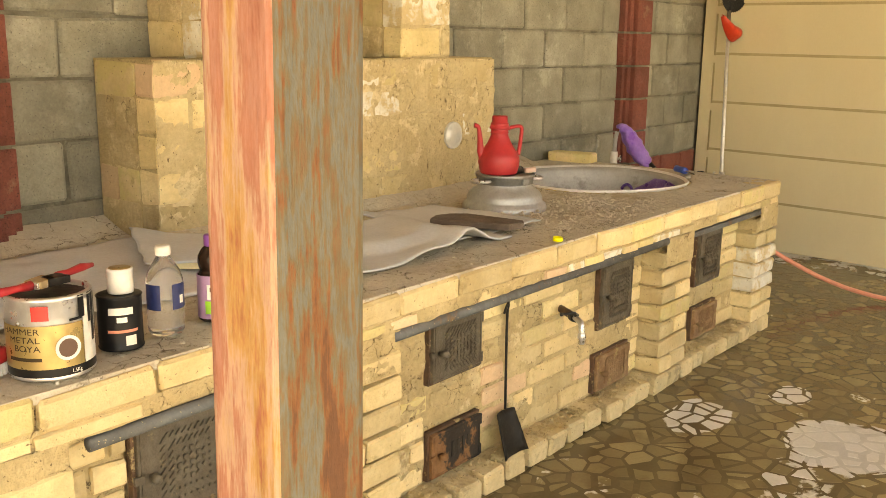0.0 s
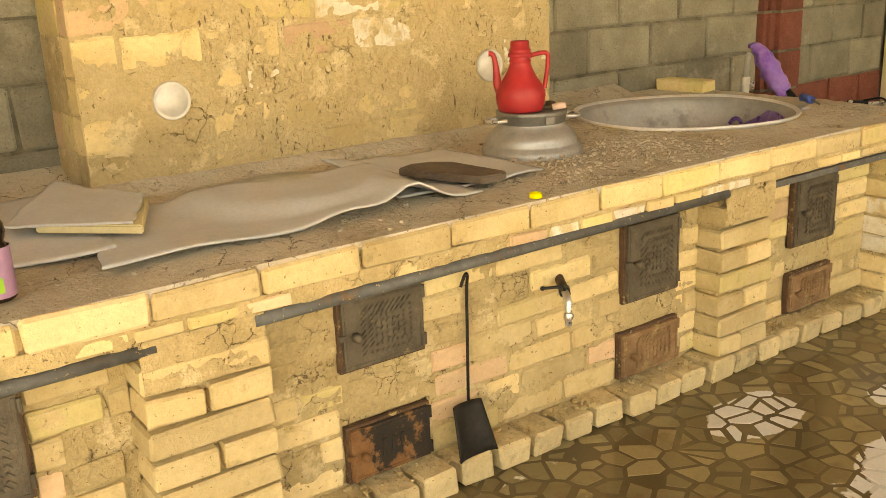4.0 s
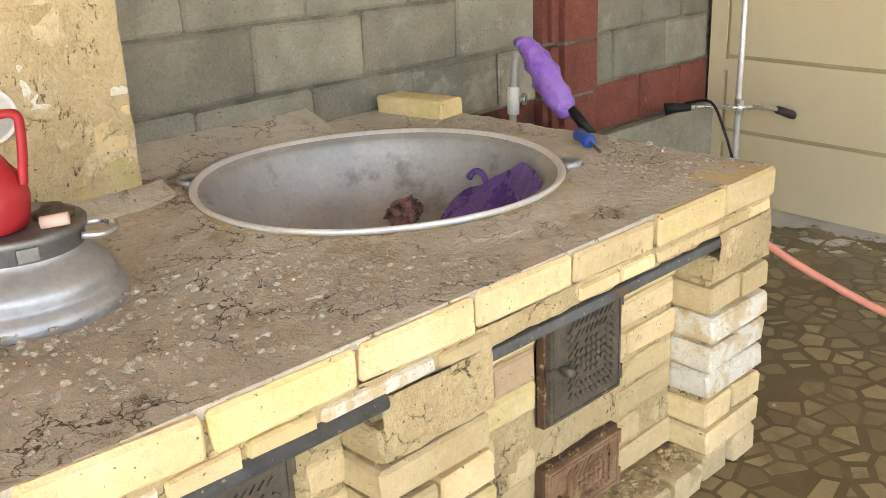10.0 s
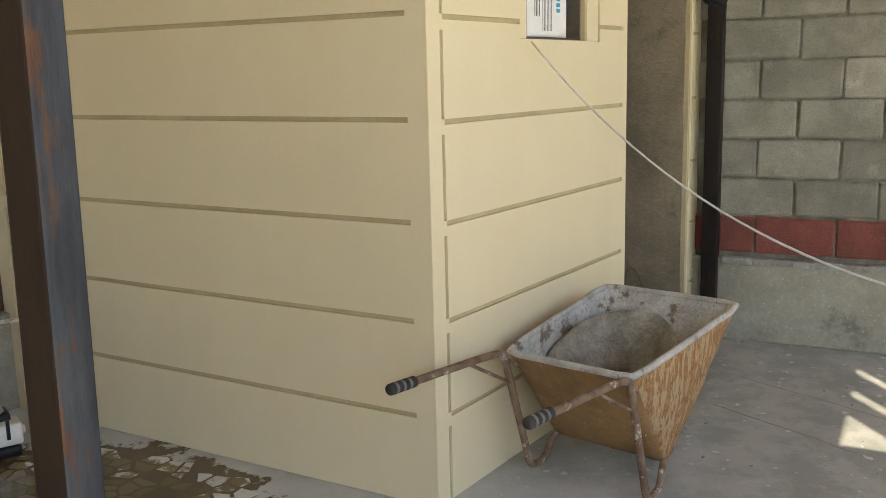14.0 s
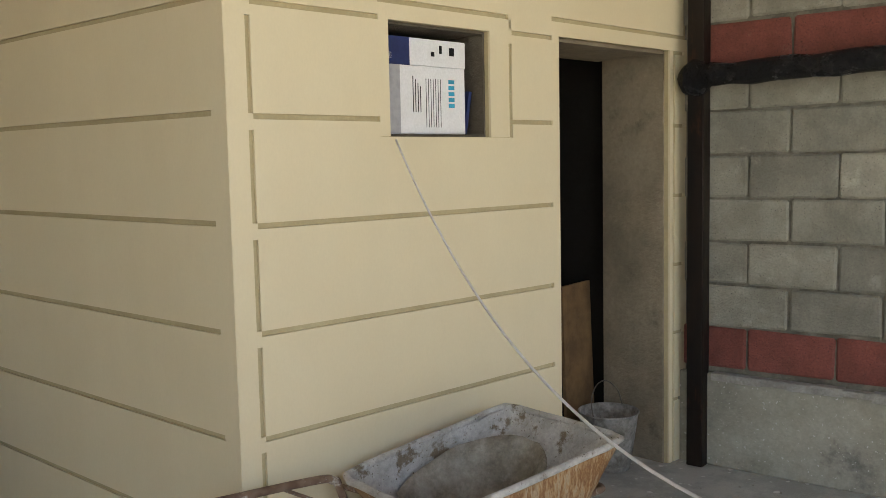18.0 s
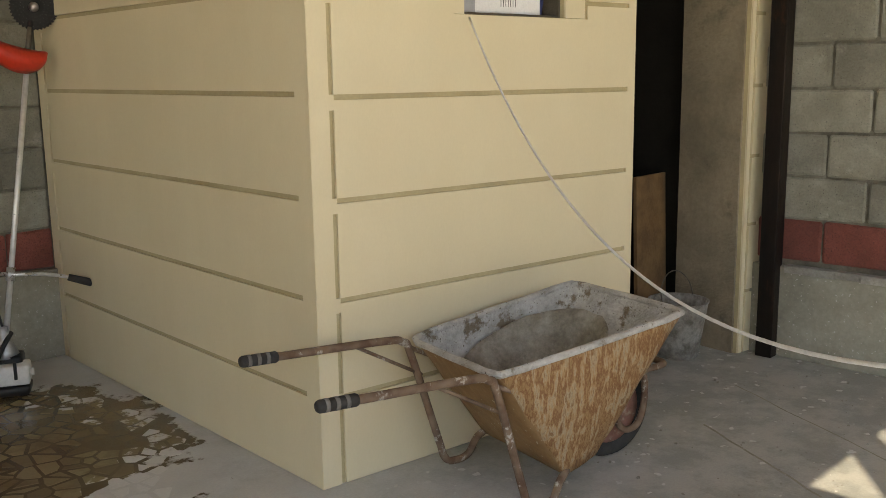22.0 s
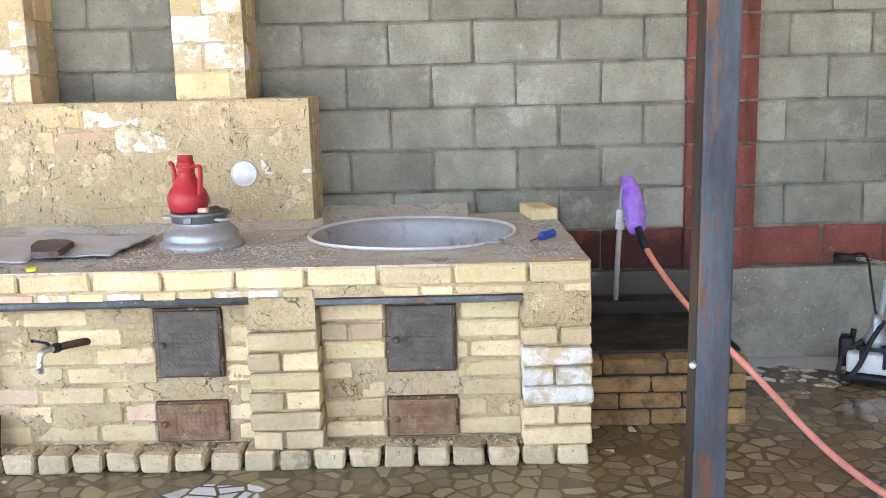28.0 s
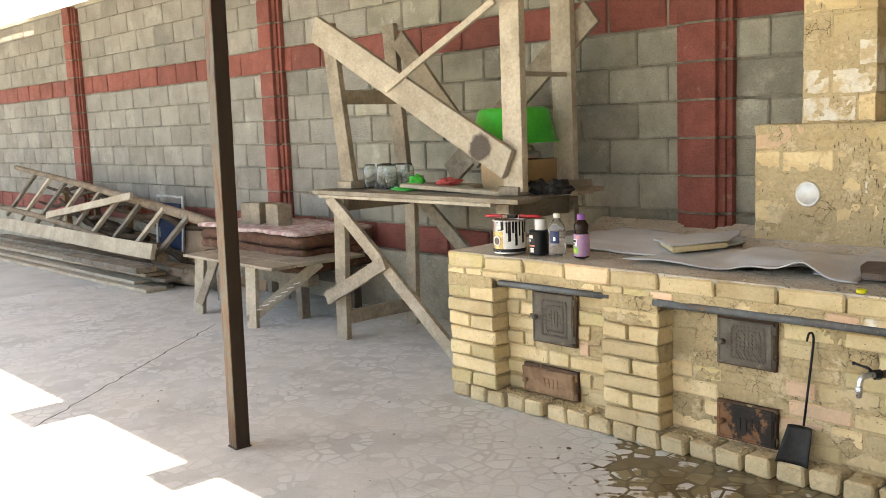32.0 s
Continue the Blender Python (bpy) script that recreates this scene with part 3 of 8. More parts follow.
M["alu_dark"] = surface("tarnished_aluminium", (0.25, 0.252, 0.25), (0.16, 0.16, 0.157), 9, 90, (0.4, 0.6), 0.3, 0.004, metal=0.6, crisp=0.3, stain=(0.38, 0.35, 0.29), stain_scale=16, stain_at=(0.60, 0.70))
M["alu_dull"] = surface("dull_grey_aluminium", (0.43, 0.43, 0.42), (0.34, 0.34, 0.33), 5, 90, (0.5, 0.66), 0.2, 0.004, metal=0.35, crisp=0.22, stain=(0.24, 0.235, 0.22), stain_scale=7, stain_at=(0.55, 0.72))
M["chrome"] = paint("bright_metal", (0.66, 0.66, 0.66), 0.3, 0.8)
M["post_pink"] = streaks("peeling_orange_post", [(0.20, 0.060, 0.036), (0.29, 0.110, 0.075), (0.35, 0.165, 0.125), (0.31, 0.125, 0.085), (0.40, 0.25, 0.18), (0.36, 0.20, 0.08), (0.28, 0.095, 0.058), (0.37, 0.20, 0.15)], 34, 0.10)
M["post_brown"] = streaks("dark_brown_post_streaks", [(0.015, 0.010, 0.006), (0.030, 0.019, 0.012), (0.024, 0.015, 0.009), (0.042, 0.022, 0.012)], 10, 0.1)
M["soot_iron"] = surface("black_shovel_iron", (0.030, 0.027, 0.024), (0.018, 0.016, 0.014), 14, 90, (0.35, 0.6), 0.4, 0.003, metal=0.3, stain=(0.10, 0.075, 0.05), stain_scale=18, stain_at=(0.66, 0.74))

M["red_plastic"] = paint("red_plastic", (0.43, 0.022, 0.032), 0.48)
M["white_plastic"] = paint("white_plastic", (0.70, 0.69, 0.65), 0.4)
M["white_disc"] = paint("tinned_lid", (0.60, 0.60, 0.58), 0.38, 0.35)
M["yellow_plastic"] = paint("yellow_plastic", (0.75, 0.72, 0.03), 0.4)
M["blue_plastic"] = paint("blue_plastic", (0.02, 0.09, 0.45), 0.35)
M["green_plastic"] = paint("green_plastic", (0.02, 0.48, 0.04), 0.35)
M["purple_film"] = surface("purple_film", (0.25, 0.11, 0.50), (0.33, 0.18, 0.58), 12, 50, (0.25, 0.4), 0.6, 0.01)
M["purple"] = paint("purple_plastic", (0.22, 0.07, 0.32), 0.35)
M["hose"] = paint("orange_pink_hose", (0.72, 0.27, 0.19), 0.45)
M["rope"] = surface("white_rope", (0.72, 0.71, 0.68), (0.62, 0.61, 0.58), 60, 300, (0.8, 0.9), 0.5, 0.002)
M["sheet"] = surface("grey_felt_sheet", (0.535, 0.555, 0.57), (0.485, 0.50, 0.51), 3, 90, (0.85, 0.95), 0.25, 0.004, stain=(0.40, 0.405, 0.40), stain_scale=6, stain_at=(0.64, 0.78))
M["sheet_pale"] = surface("pale_grey_sheet", (0.60, 0.625, 0.65), (0.545, 0.56, 0.58), 3, 90, (0.8, 0.95), 0.25, 0.004)
M["foam"] = surface("cream_foam", (0.68, 0.60, 0.38), (0.60, 0.52, 0.31), 12, 90, (0.9, 1), 0.3, 0.003)
M["slate"] = surface("dark_charred_slab", (0.135, 0.102, 0.082), (0.088, 0.066, 0.053), 10, 70, (0.75, 0.95), 0.8, 0.006)
M["clear"] = clear_stuff("clear_plastic", (0.93, 0.95, 0.96), 1.33, 0.06)
M["glass"] = clear_stuff("jar_glass", (0.90, 0.95, 0.93), 1.45, 0.04)
def milky(name, c, through):
    """Translucent film: part of the light passes straight, the rest scatters."""
    m, nt, b = material(name)
    b.inputs["Base Color"].default_value, b.inputs["Roughness"].default_value = rgb(c), 0.6
    where = place_of(nt)
    t = node(nt, "BsdfTransparent", Color=rgb((1, 1, 1)))
    f = calc(nt, "ADD", through - 0.06, calc(nt, "MULTIPLY", grain(nt, where, 7, 4, 0.6), 0.12))
    mixer = node(nt, "MixShader", i0=f, i1=b.outputs[0], i2=t.outputs[0])
    nt.links.new(mixer.outputs[0], nt.nodes["Material Output"].inputs["Surface"])
    return m


M["film"] = milky("sun_dimming_film", (0.55, 0.54, 0.50), 0.56)
M["tea"] = paint("dark_drink", (0.025, 0.014, 0.01), 0.15)
M["gold"] = paint("gold_print", (0.40, 0.29, 0.13), 0.32, 0.65)
M["ink"] = paint("dark_ink", (0.010, 0.010, 0.011), 0.35)
M["navy"] = paint("navy_print", (0.012, 0.024, 0.105), 0.45)
M["teal"] = paint("teal_print", (0.02, 0.30, 0.45), 0.5)
M["lilac"] = paint("lilac_print", (0.37, 0.22, 0.39), 0.4)
M["leaf_green"] = paint("leaf_green_print", (0.20, 0.50, 0.05), 0.4)
M["carton"] = surface("white_carton", (0.72, 0.72, 0.72), (0.67, 0.67, 0.66), 8, 120, (0.7, 0.85), 0.1, 0.002)
M["kraft"] = surface("brown_cardboard", (0.36, 0.25, 0.14), (0.30, 0.20, 0.11), 8, 120, (0.85, 0.95), 0.2, 0.002)
M["barrow"] = streaks("rusty_ochre_tray", [(0.14, 0.072, 0.033), (0.21, 0.110, 0.046), (0.30, 0.182, 0.082), (0.18, 0.082, 0.034), (0.32, 0.195, 0.09), (0.34, 0.26, 0.165), (0.22, 0.125, 0.058), (0.17, 0.085, 0.038)], 34, 0.26, (0.7, 0.95), spread=0.30)
M["barrow_back"] = surface("smooth_brown_tray", (0.285, 0.165, 0.068), (0.20, 0.108, 0.044), 4, 40, (0.6, 0.85), 0.5, 0.006, crisp=0.28, stain=(0.36, 0.265, 0.155), stain_scale=7, stain_at=(0.57, 0.70), speck=(0.45, 0.38, 0.27), speck_at=(0.70, 0.74), stretch=(1, 1, 0.5))
M["cement_crust"] = surface("dried_cement_crust", (0.55, 0.535, 0.495), (0.37, 0.352, 0.315), 9, 60, (0.9, 1), 1.0, 0.014, crisp=0.36, stain=(0.19, 0.145, 0.095), stain_scale=8, stain_at=(0.56, 0.65), speck=(0.13, 0.105, 0.08), speck_at=(0.67, 0.71))
M["barrow_tube"] = surface("worn_barrow_tube", (0.20, 0.135, 0.088), (0.105, 0.058, 0.035), 20, 80, (0.6, 0.9), 0.6, 0.004, crisp=0.4, stain=(0.42, 0.39, 0.34), stain_scale=22, stain_at=(0.56, 0.66))
M["wheel_disc"] = surface("dusty_red_wheel", (0.26, 0.115, 0.085), (0.17, 0.085, 0.06), 9, 60, (0.8, 0.95), 0.5, 0.005, crisp=0.3, stain=(0.33, 0.27, 0.20), stain_scale=10, stain_at=(0.55, 0.68))
M["bucket"] = surface("cement_caked_bucket", (0.36, 0.34, 0.30), (0.15, 0.135, 0.11), 14, 70, (0.8, 0.95), 0.9, 0.008, metal=0.1, crisp=0.45)
M["quilt"] = surface("brown_quilt", (0.15, 0.065, 0.035), (0.085, 0.04, 0.024), 12, 60, (0.85, 0.95), 0.9, 0.02, crisp=0.4, stain=(0.22, 0.15, 0.095), stain_scale=9, stain_at=(0.58, 0.7))
M["quilt_top"] = surface("pale_checked_cloth", (0.58, 0.50, 0.48), (0.34, 0.20, 0.19), 16, 60, (0.85, 0.95), 0.6, 0.01, crisp=0.35)
M["bark"] = surface("peeled_log", (0.26, 0.20, 0.14), (0.16, 0.122, 0.084), 7, 50, (0.85, 0.95), 0.9, 0.012, crisp=0.45, stain=(0.095, 0.07, 0.048), stain_scale=9)
M["chain"] = paint("dark_steel_blade", (0.014, 0.013, 0.012), 0.6, 0.0)
M["shoe"] = paint("black_leather", (0.02, 0.019, 0.018), 0.4)
M["bag_dark"] = surface("dark_purple_film", (0.13, 0.06, 0.29), (0.19, 0.10, 0.38), 12, 50, (0.2, 0.4), 0.8, 0.014)
M["dark_blue_cloth"] = paint("dark_blue_cloth", (0.012, 0.022, 0.055), 0.8)
M["quilt_b"] = surface("reddish_quilt", (0.115, 0.042, 0.028), (0.19, 0.105, 0.06), 16, 60, (0.85, 0.95), 0.9, 0.02, crisp=0.4)
M["mortar_shell"] = surface("dirty_mortar_shell", (0.40, 0.365, 0.30), (0.215, 0.19, 0.145), 9, 60, (0.85, 1), 1.0, 0.02, crisp=0.45, stain=(0.36, 0.335, 0.28), stain_scale=8, stain_at=(0.58, 0.68))
M["branch"] = surface("shade_dark_bark", (0.085, 0.06, 0.04), (0.05, 0.036, 0.025), 12, 60, (0.85, 0.95), 0.9, 0.01, crisp=0.4)
# darker copy of the weathered board: the pile's missing shade in its colour
M["shaded_old_plank"] = surface("shaded_grey_plank", (0.235, 0.205, 0.16), (0.135, 0.115, 0.088), 5, 45, (0.8, 0.95), 0.9, 0.008, vary=0.3, crisp=0.45, stain=(0.085, 0.07, 0.052), stain_scale=7, stain_at=(0.56, 0.70))

# ---- the setting: ground, paving, walls, roof ----
WALL_Y, WALL_TOP, PLINTH = 1.283, 2.82, 0.45
RIGHT_X = 4.20


def block_variants(mat, name):
    return [chip_mesh(name, mat, 0.005, 0.009, s, (0.39, 0.15, 0.19)) for s in range(6)]


ground = tagged(part("ground", box(-300, 300, -300, 300, -0.3, -0.02), M["yard"]), "pale grey cement yard ground round the shelter", "ground", kind="structure")
floor_bed = tagged(part("floor", box(-14.5, RIGHT_X, -6.0, WALL_Y, -0.02, 0.0), M["bed"]), "cement floor set with broken stone chips, partly wet", "floor", kind="structure")


def clip_cell(c, others, lo, hi):
    """The cell of site c among others, cut to a box."""
    poly = [(lo[0], lo[1]), (hi[0], lo[1]), (hi[0], hi[1]), (lo[0], hi[1])]
    for o in others:
        nx, ny = o[0] - c[0], o[1] - c[1]
        mid = (nx * (o[0] + c[0]) + ny * (o[1] + c[1])) / 2
        out = []
        for (ax, ay), (bx, by) in zip(poly, poly[1:] + poly[:1]):
            da, db = nx * ax + ny * ay - mid, nx * bx + ny * by - mid
            if da <= 0:
                out.append((ax, ay))
            if (da < 0 < db) or (db < 0 < da):
                t = da / (da - db)
                out.append((ax + t * (bx - ax), ay + t * (by - ay)))
        poly = out
        if len(poly) < 3:
            return []
    return poly


def shrink(poly, d):
    """Moves every edge of a convex outline inwards by d."""
    out = poly
    n = len(poly)
    for i in range(n):
        (ax, ay), (bx, by) = poly[i], poly[(i + 1) % n]
        L = math.hypot(bx - ax, by - ay)
        if L < 1e-6:
            continue
        nx, ny = (by - ay) / L, -(bx - ax) / L
        mid = nx * ax + ny * ay - d
        nxt = []
        for (px, py), (qx, qy) in zip(out, out[1:] + out[:1]):
            da, db = nx * px + ny * py - mid, nx * qx + ny * qy - mid
            if da <= 0:
                nxt.append((px, py))
            if (da < 0 < db) or (db < 0 < da):
                t = da / (da - db)
                nxt.append((px + t * (qx - px), py + t * (qy - py)))
        out = nxt
        if len(out) < 3:
            return []
    return out


def lay_paving():
    rnd = random.Random(5)
    step = 0.076
    x0, y0, nx, ny = -9.0, -3.4, int(13.2 / step), int(4.65 / step)
    site = {}
    for i in range(nx):
        for j in range(ny):
            site[i, j] = (x0 + (i + 0.5 + 0.5 * (j % 2) + rnd.uniform(-0.56, 0.56)) * step, y0 + (j + 0.5 + rnd.uniform(-0.56, 0.56)) * step)
    gv, gf, singles = [], [], []
    for (i, j), c in site.items():
        near = [site[i + a, j + b] for a in range(-2, 3) for b in range(-2, 3) if (a or b) and (i + a, j + b) in site]
        poly = shrink(clip_cell(c, near, (c[0] - 0.2, c[1] - 0.2), (c[0] + 0.2, c[1] + 0.2)), rnd.choice((0.004, 0.005, 0.007, 0.009, 0.013)))
        if len(poly) < 3 or rnd.random() < 0.08 or c[0] > RIGHT_X - 0.15 or c[1] > WALL_Y - 0.12:
            continue
        if c[0] > 1.62 and c[1] > -1.1 - 0.127 * (c[0] - 1.7):
            continue
        soaked = max(1 - ((c[0] - a) / p) ** 2 - ((c[1] - b) / q) ** 2 for a, b, p, q in WET)
        if (soaked < -1.2 and (c[0] > -2.3 or rnd.random() < 0.25)) or (soaked < -0.1 and c[0] > 1.15):
            continue
        h = 0.0010 + rnd.uniform(-0.0006, 0.0006) if soaked > -0.25 else 0.0006
        top = shrink(poly, 0.0012)
        if len(top) != len(poly):
            top = poly
        n = len(poly)
        v = [(p[0], p[1], -0.004) for p in poly] + [(p[0], p[1], h) for p in top]
        f = [tuple(range(n, 2 * n))] + [(k, (k + 1) % n, n + (k + 1) % n, n + k) for k in range(n)]
        if -1.2 < c[0] < 1.0 and -0.9 < c[1] < -0.02 and len(singles) < 300:
            singles.append((c, v, f))
        else:
            k0 = len(gv)
            gv += v
            gf += [tuple(q + k0 for q in face) for face in f]
    me = bpy.data.meshes.new("paving_stones")
    me.from_pydata(gv, [], gf)
    me.materials.append(M["stone"])
    ob = new("paving_stones", me)
    ob.parent = floor_bed
    tagged(ob, kind="stuff")
    for c, v, f in singles:
        me = bpy.data.meshes.new("paving_stone")
        me.from_pydata([(p[0] - c[0], p[1] - c[1], p[2]) for p in v], [], f)
        me.materials.append(M["stone"])
        s = new("paving_stone", me)
        s.parent, s.location = floor_bed, (c[0], c[1], 0)


wall_back = tagged(part("wall_north", box(-26, 5.2, WALL_Y + 0.013, WALL_Y + 0.20, 0, WALL_TOP), M["mortar"]),
                   "grey concrete block wall with dark red painted courses", "wall", kind="structure")
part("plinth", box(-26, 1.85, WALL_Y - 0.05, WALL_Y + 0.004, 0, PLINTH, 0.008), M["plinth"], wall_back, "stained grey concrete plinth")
part("coping", box(-26, 5.2, WALL_Y - 0.03, WALL_Y + 0.23, WALL_TOP, WALL_TOP + 0.05, 0.01), M["plinth"], wall_back)
wall_right = tagged(part("wall_east", box(RIGHT_X + 0.013, RIGHT_X + 0.2, -12.0, WALL_Y, 0, WALL_TOP), M["mortar"]),
                    "grey concrete block side wall with red painted courses", "wall", kind="structure")
part("plinth", box(RIGHT_X - 0.04, RIGHT_X + 0.004, -12.0, -1.0, 0, PLINTH, 0.008), M["plinth"], wall_right, "stained grey concrete plinth")
crack = bmesh.new()
for k in range(40):
    t, jog = k / 40, [0.03 * noise.noise((q * 0.9, 3, 0)) + 0.012 * noise.noise((q * 3.1, 5, 0)) for q in (k, k + 1)]
    p, q = [Vector((-5.18 - 1.41 * u + 0.78 * j, -1.68 + 1.78 * u + 0.62 * j, 0)) for u, j in ((t, jog[0]), (t + 1 / 40, jog[1]))]
    side = Vector((q.y - p.y, p.x - q.x, 0)).normalized() * (0.004 + 0.003 * noise.noise((k * 0.7, 9, 0)))
    crack.faces.new([crack.verts.new(c + Vector((0, 0, 0.0007))) for c in (p - side, p + side, q + side, q - side)])
bmesh.ops.recalc_face_normals(crack, faces=crack.faces)
part("floor_crack", crack, M["sooty"], floor_bed, "long dark crack across the cement floor")
ledge = bmesh.new()
for k in range(28):
    y = -1.46 - 0.12 * k
    add_box(ledge, RIGHT_X - 0.050 - 0.010 * noise.noise((k * 0.8, 1, 0)), RIGHT_X + 0.004, y - 0.1215, y, PLINTH - 0.030 - 0.012 * noise.noise((k * 0.9, 4, 0)), PLINTH + 0.006 + 0.006 * noise.noise((k * 1.1, 7, 0)), 0.004)
part("ledge", ledge, M["cement_ledge"], wall_right, "uneven pale mortar ledge on the plinth")
seam = bmesh.new()
for (ax, ay), (bx, by), w in (((3.10, -1.63), (2.77, -2.23), 0.006), ((3.62, -1.50), (3.05, -2.60), 0.004)):
    for k in range(16):
        u, v = k / 16, (k + 1) / 16
        p, q = [Vector((ax + (bx - ax) * f + 0.012 * noise.noise((f * 6, ax, 0)), ay + (by - ay) * f, 0.0008)) for f in (u, v)]
        seam.faces.new([seam.verts.new(c) for c in (p - Vector((w, 0, 0)), q - Vector((w, 0, 0)), q + Vector((w, 0, 0)), p + Vector((w, 0, 0)))])
bmesh.ops.recalc_face_normals(seam, faces=seam.faces)
part("floor_seam", seam, M["plinth"], floor_bed, "thin dark trowel seam in the cement")
# both walls are unseen, added to close the yard and bounce light
tagged(part("wall_south", box(-26, 5.2, -12.2, -12.0, 0, 2.6), M["yard_wall"]), "plain plastered wall added to close the unseen far side of the yard", "wall", kind="structure")
tagged(part("wall_west", box(-26.2, -26, -12.2, 1.5, 0, 2.6), M["yard_wall"]), "plain plastered wall added to close the unseen end of the yard", "wall", kind="structure")


def lay_blocks():
    """Courses of 0.4 x 0.2 m blocks; every course shifts by half a block."""
    grey, red = block_variants(M["block"], "block"), block_variants(M["red_block"], "red_block")
    rnd = random.Random(8)
    rows = 12
    v, f = [], []
    src = grey[0]
    sv, sf = [tuple(q.co) for q in src.vertices], [tuple(p.vertices) for p in src.polygons]
    for r in range(rows):
        z0 = PLINTH + 0.2 * r
        if z0 > WALL_TOP - 0.1:
            break
        z1 = min(z0 + 0.19, WALL_TOP - 0.002)
        ends = (0.97, 1.122, 1.507, 1.835) if r % 2 else (0.97, 1.315, 1.61, 1.835)
        for a, b in zip(ends, ends[1:]):
            is_red = r in (0, 7)
            yo = rnd.uniform(-0.002, 0.003)
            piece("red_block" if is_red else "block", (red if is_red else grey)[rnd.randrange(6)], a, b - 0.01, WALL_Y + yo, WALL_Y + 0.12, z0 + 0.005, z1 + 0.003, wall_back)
        x = 0.835 if r % 2 else 0.635
        while x > -20:
            a, b = x - 0.39, x
            is_red = r in (0, 7)
            yo = rnd.uniform(-0.002, 0.003)
            if a > -6.4:
                me = (red if is_red else grey)[rnd.randrange(6)]
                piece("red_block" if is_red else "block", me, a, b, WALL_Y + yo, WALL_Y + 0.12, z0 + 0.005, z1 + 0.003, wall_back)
            elif not is_red:
                k = len(v)
                v += [((a + b) / 2 + q[0] * 0.39, WALL_Y + 0.06 + yo + q[1] * 0.12, (z0 + z1) / 2 + 0.004 + q[2] * (z1 - z0)) for q in sv]
                f += [tuple(i + k for i in p) for p in sf]
            else:
                piece("red_block", red[rnd.randrange(6)], a, b, WALL_Y + yo, WALL_Y + 0.12, z0 + 0.005, z1 + 0.003, wall_back)
            x -= 0.4
        y = -1.80 if r % 2 else -1.61
        z0, z1 = 0.474 + 0.2045 * r, min(0.474 + 0.2045 * r + 0.194, WALL_TOP - 0.002)
        if z1 - z0 < 0.05:
            continue
        while y > -4.2:
            me = (red if r in (0, 7) else grey)[rnd.randrange(6)]
            ob = piece("red_block" if r in (0, 7) else "block", me, RIGHT_X + 0.06 - 0.195, RIGHT_X + 0.06 + 0.195, y + 0.195 - 0.06, y + 0.195 + 0.06, z0 + 0.005, z1 + 0.003, wall_right, radians(90))
            y -= 0.4
    me = bpy.data.meshes.new("far_blocks")
    me.from_pydata(v, [], f)
    me.materials.append(M["block_far"])
    ob = new("far_blocks", me)
    ob.parent = wall_back
    tagged(ob, kind="stuff")


def pilaster(name, x, y, turn, label):
    """A red painted pier of fluted blocks: a raised middle with a step and grooves at each flank."""
    ob = thing(name, label, "pilaster", pose(x, y, 0, 0, 0, turn), "red pilasters", "structure")
    variants = []
    for s in range(3):
        bm = bmesh.new()
        add_box(bm, -0.165, 0.165, -0.035, 0.01, 0, 0.188, 0.004)
        add_box(bm, -0.135, 0.135, -0.055, -0.03, 0.002, 0.186, 0.005)
        add_box(bm, -0.095, 0.095, -0.085, -0.05, 0, 0.188, 0.006)
        me = bpy.data.meshes.new("pier_block")
        bm.to_mesh(me)
        bm.free()
        me.materials.append(M["red_block"])
        variants.append(me)
    for r in range(12):
        z = PLINTH + 0.2 * r
        if z > WALL_TOP - 0.15:
            break
        b = new("pier_block", variants[r % 3])
        b.parent, b.location = ob, (0, -0.002, z + 0.006)
    core = box(-0.155, 0.155, -0.03, 0.0, PLINTH, WALL_TOP - 0.02)
    add_box(core, -0.088, 0.088, -0.079, -0.031, PLINTH + 0.002, WALL_TOP - 0.022)
    part("core", core, M["mortar"], ob)
    return ob


for px in (0.80, -3.31, -7.42, -11.55):
    pilaster("pilaster", px, WALL_Y, 0, "dark red painted fluted block pilaster on the wall")
pilaster("pilaster", RIGHT_X, -2.52, -90, "dark red painted fluted block pilaster on the side wall")

# the shelter's roof: shallow over the timber store, deep over the stove, with a slatted gap
ROOF_Z = 3.15
SHIFT = -sun_dir.xy / sun_dir.z * ROOF_Z
EDGE = -1.41 - SHIFT.y
DEEP = -3.42 - SHIFT.x
FRONT = -3.70 - SHIFT.y
GAP = (2.80 - SHIFT.x, 3.95 - SHIFT.x, -2.62 - SHIFT.y, -2.17 - SHIFT.y)
# out of view; east and far west ends are added for their shade
for a, b, c, d, tag in ((DEEP, GAP[0], FRONT, WALL_Y + 0.4, ""), (GAP[0], GAP[1], GAP[3], WALL_Y + 0.4, "_gap_back"), (GAP[0], GAP[1], FRONT, GAP[2], "_gap_front"),
                        (GAP[1], RIGHT_X + 0.3, -7.5, WALL_Y + 0.4, "_east"), (-13.0, DEEP, EDGE, WALL_Y + 0.4, "_west"), (-20.0, -13.0, EDGE, 1.12, "_far_west")):
    tagged(part("ceiling" + tag, box(a, b, c, d, ROOF_Z, ROOF_Z + 0.06), M["roof_wood"]), "brown wooden boarded shelter roof out of view, its edges set for shade", "ceiling", kind="structure")
# unseen sheet, added to dim the sun that falls through the gap
gap_sheet = part("roof_sheet", box(GAP[0] - 0.05, GAP[1] + 0.05, GAP[2] - 0.05, GAP[3] + 0.05, ROOF_Z + 0.098, ROOF_Z + 0.101), M["film"])
tagged(gap_sheet, "unseen translucent sheet added over the roof gap to dim the sun", "roof sheet", kind="structure")
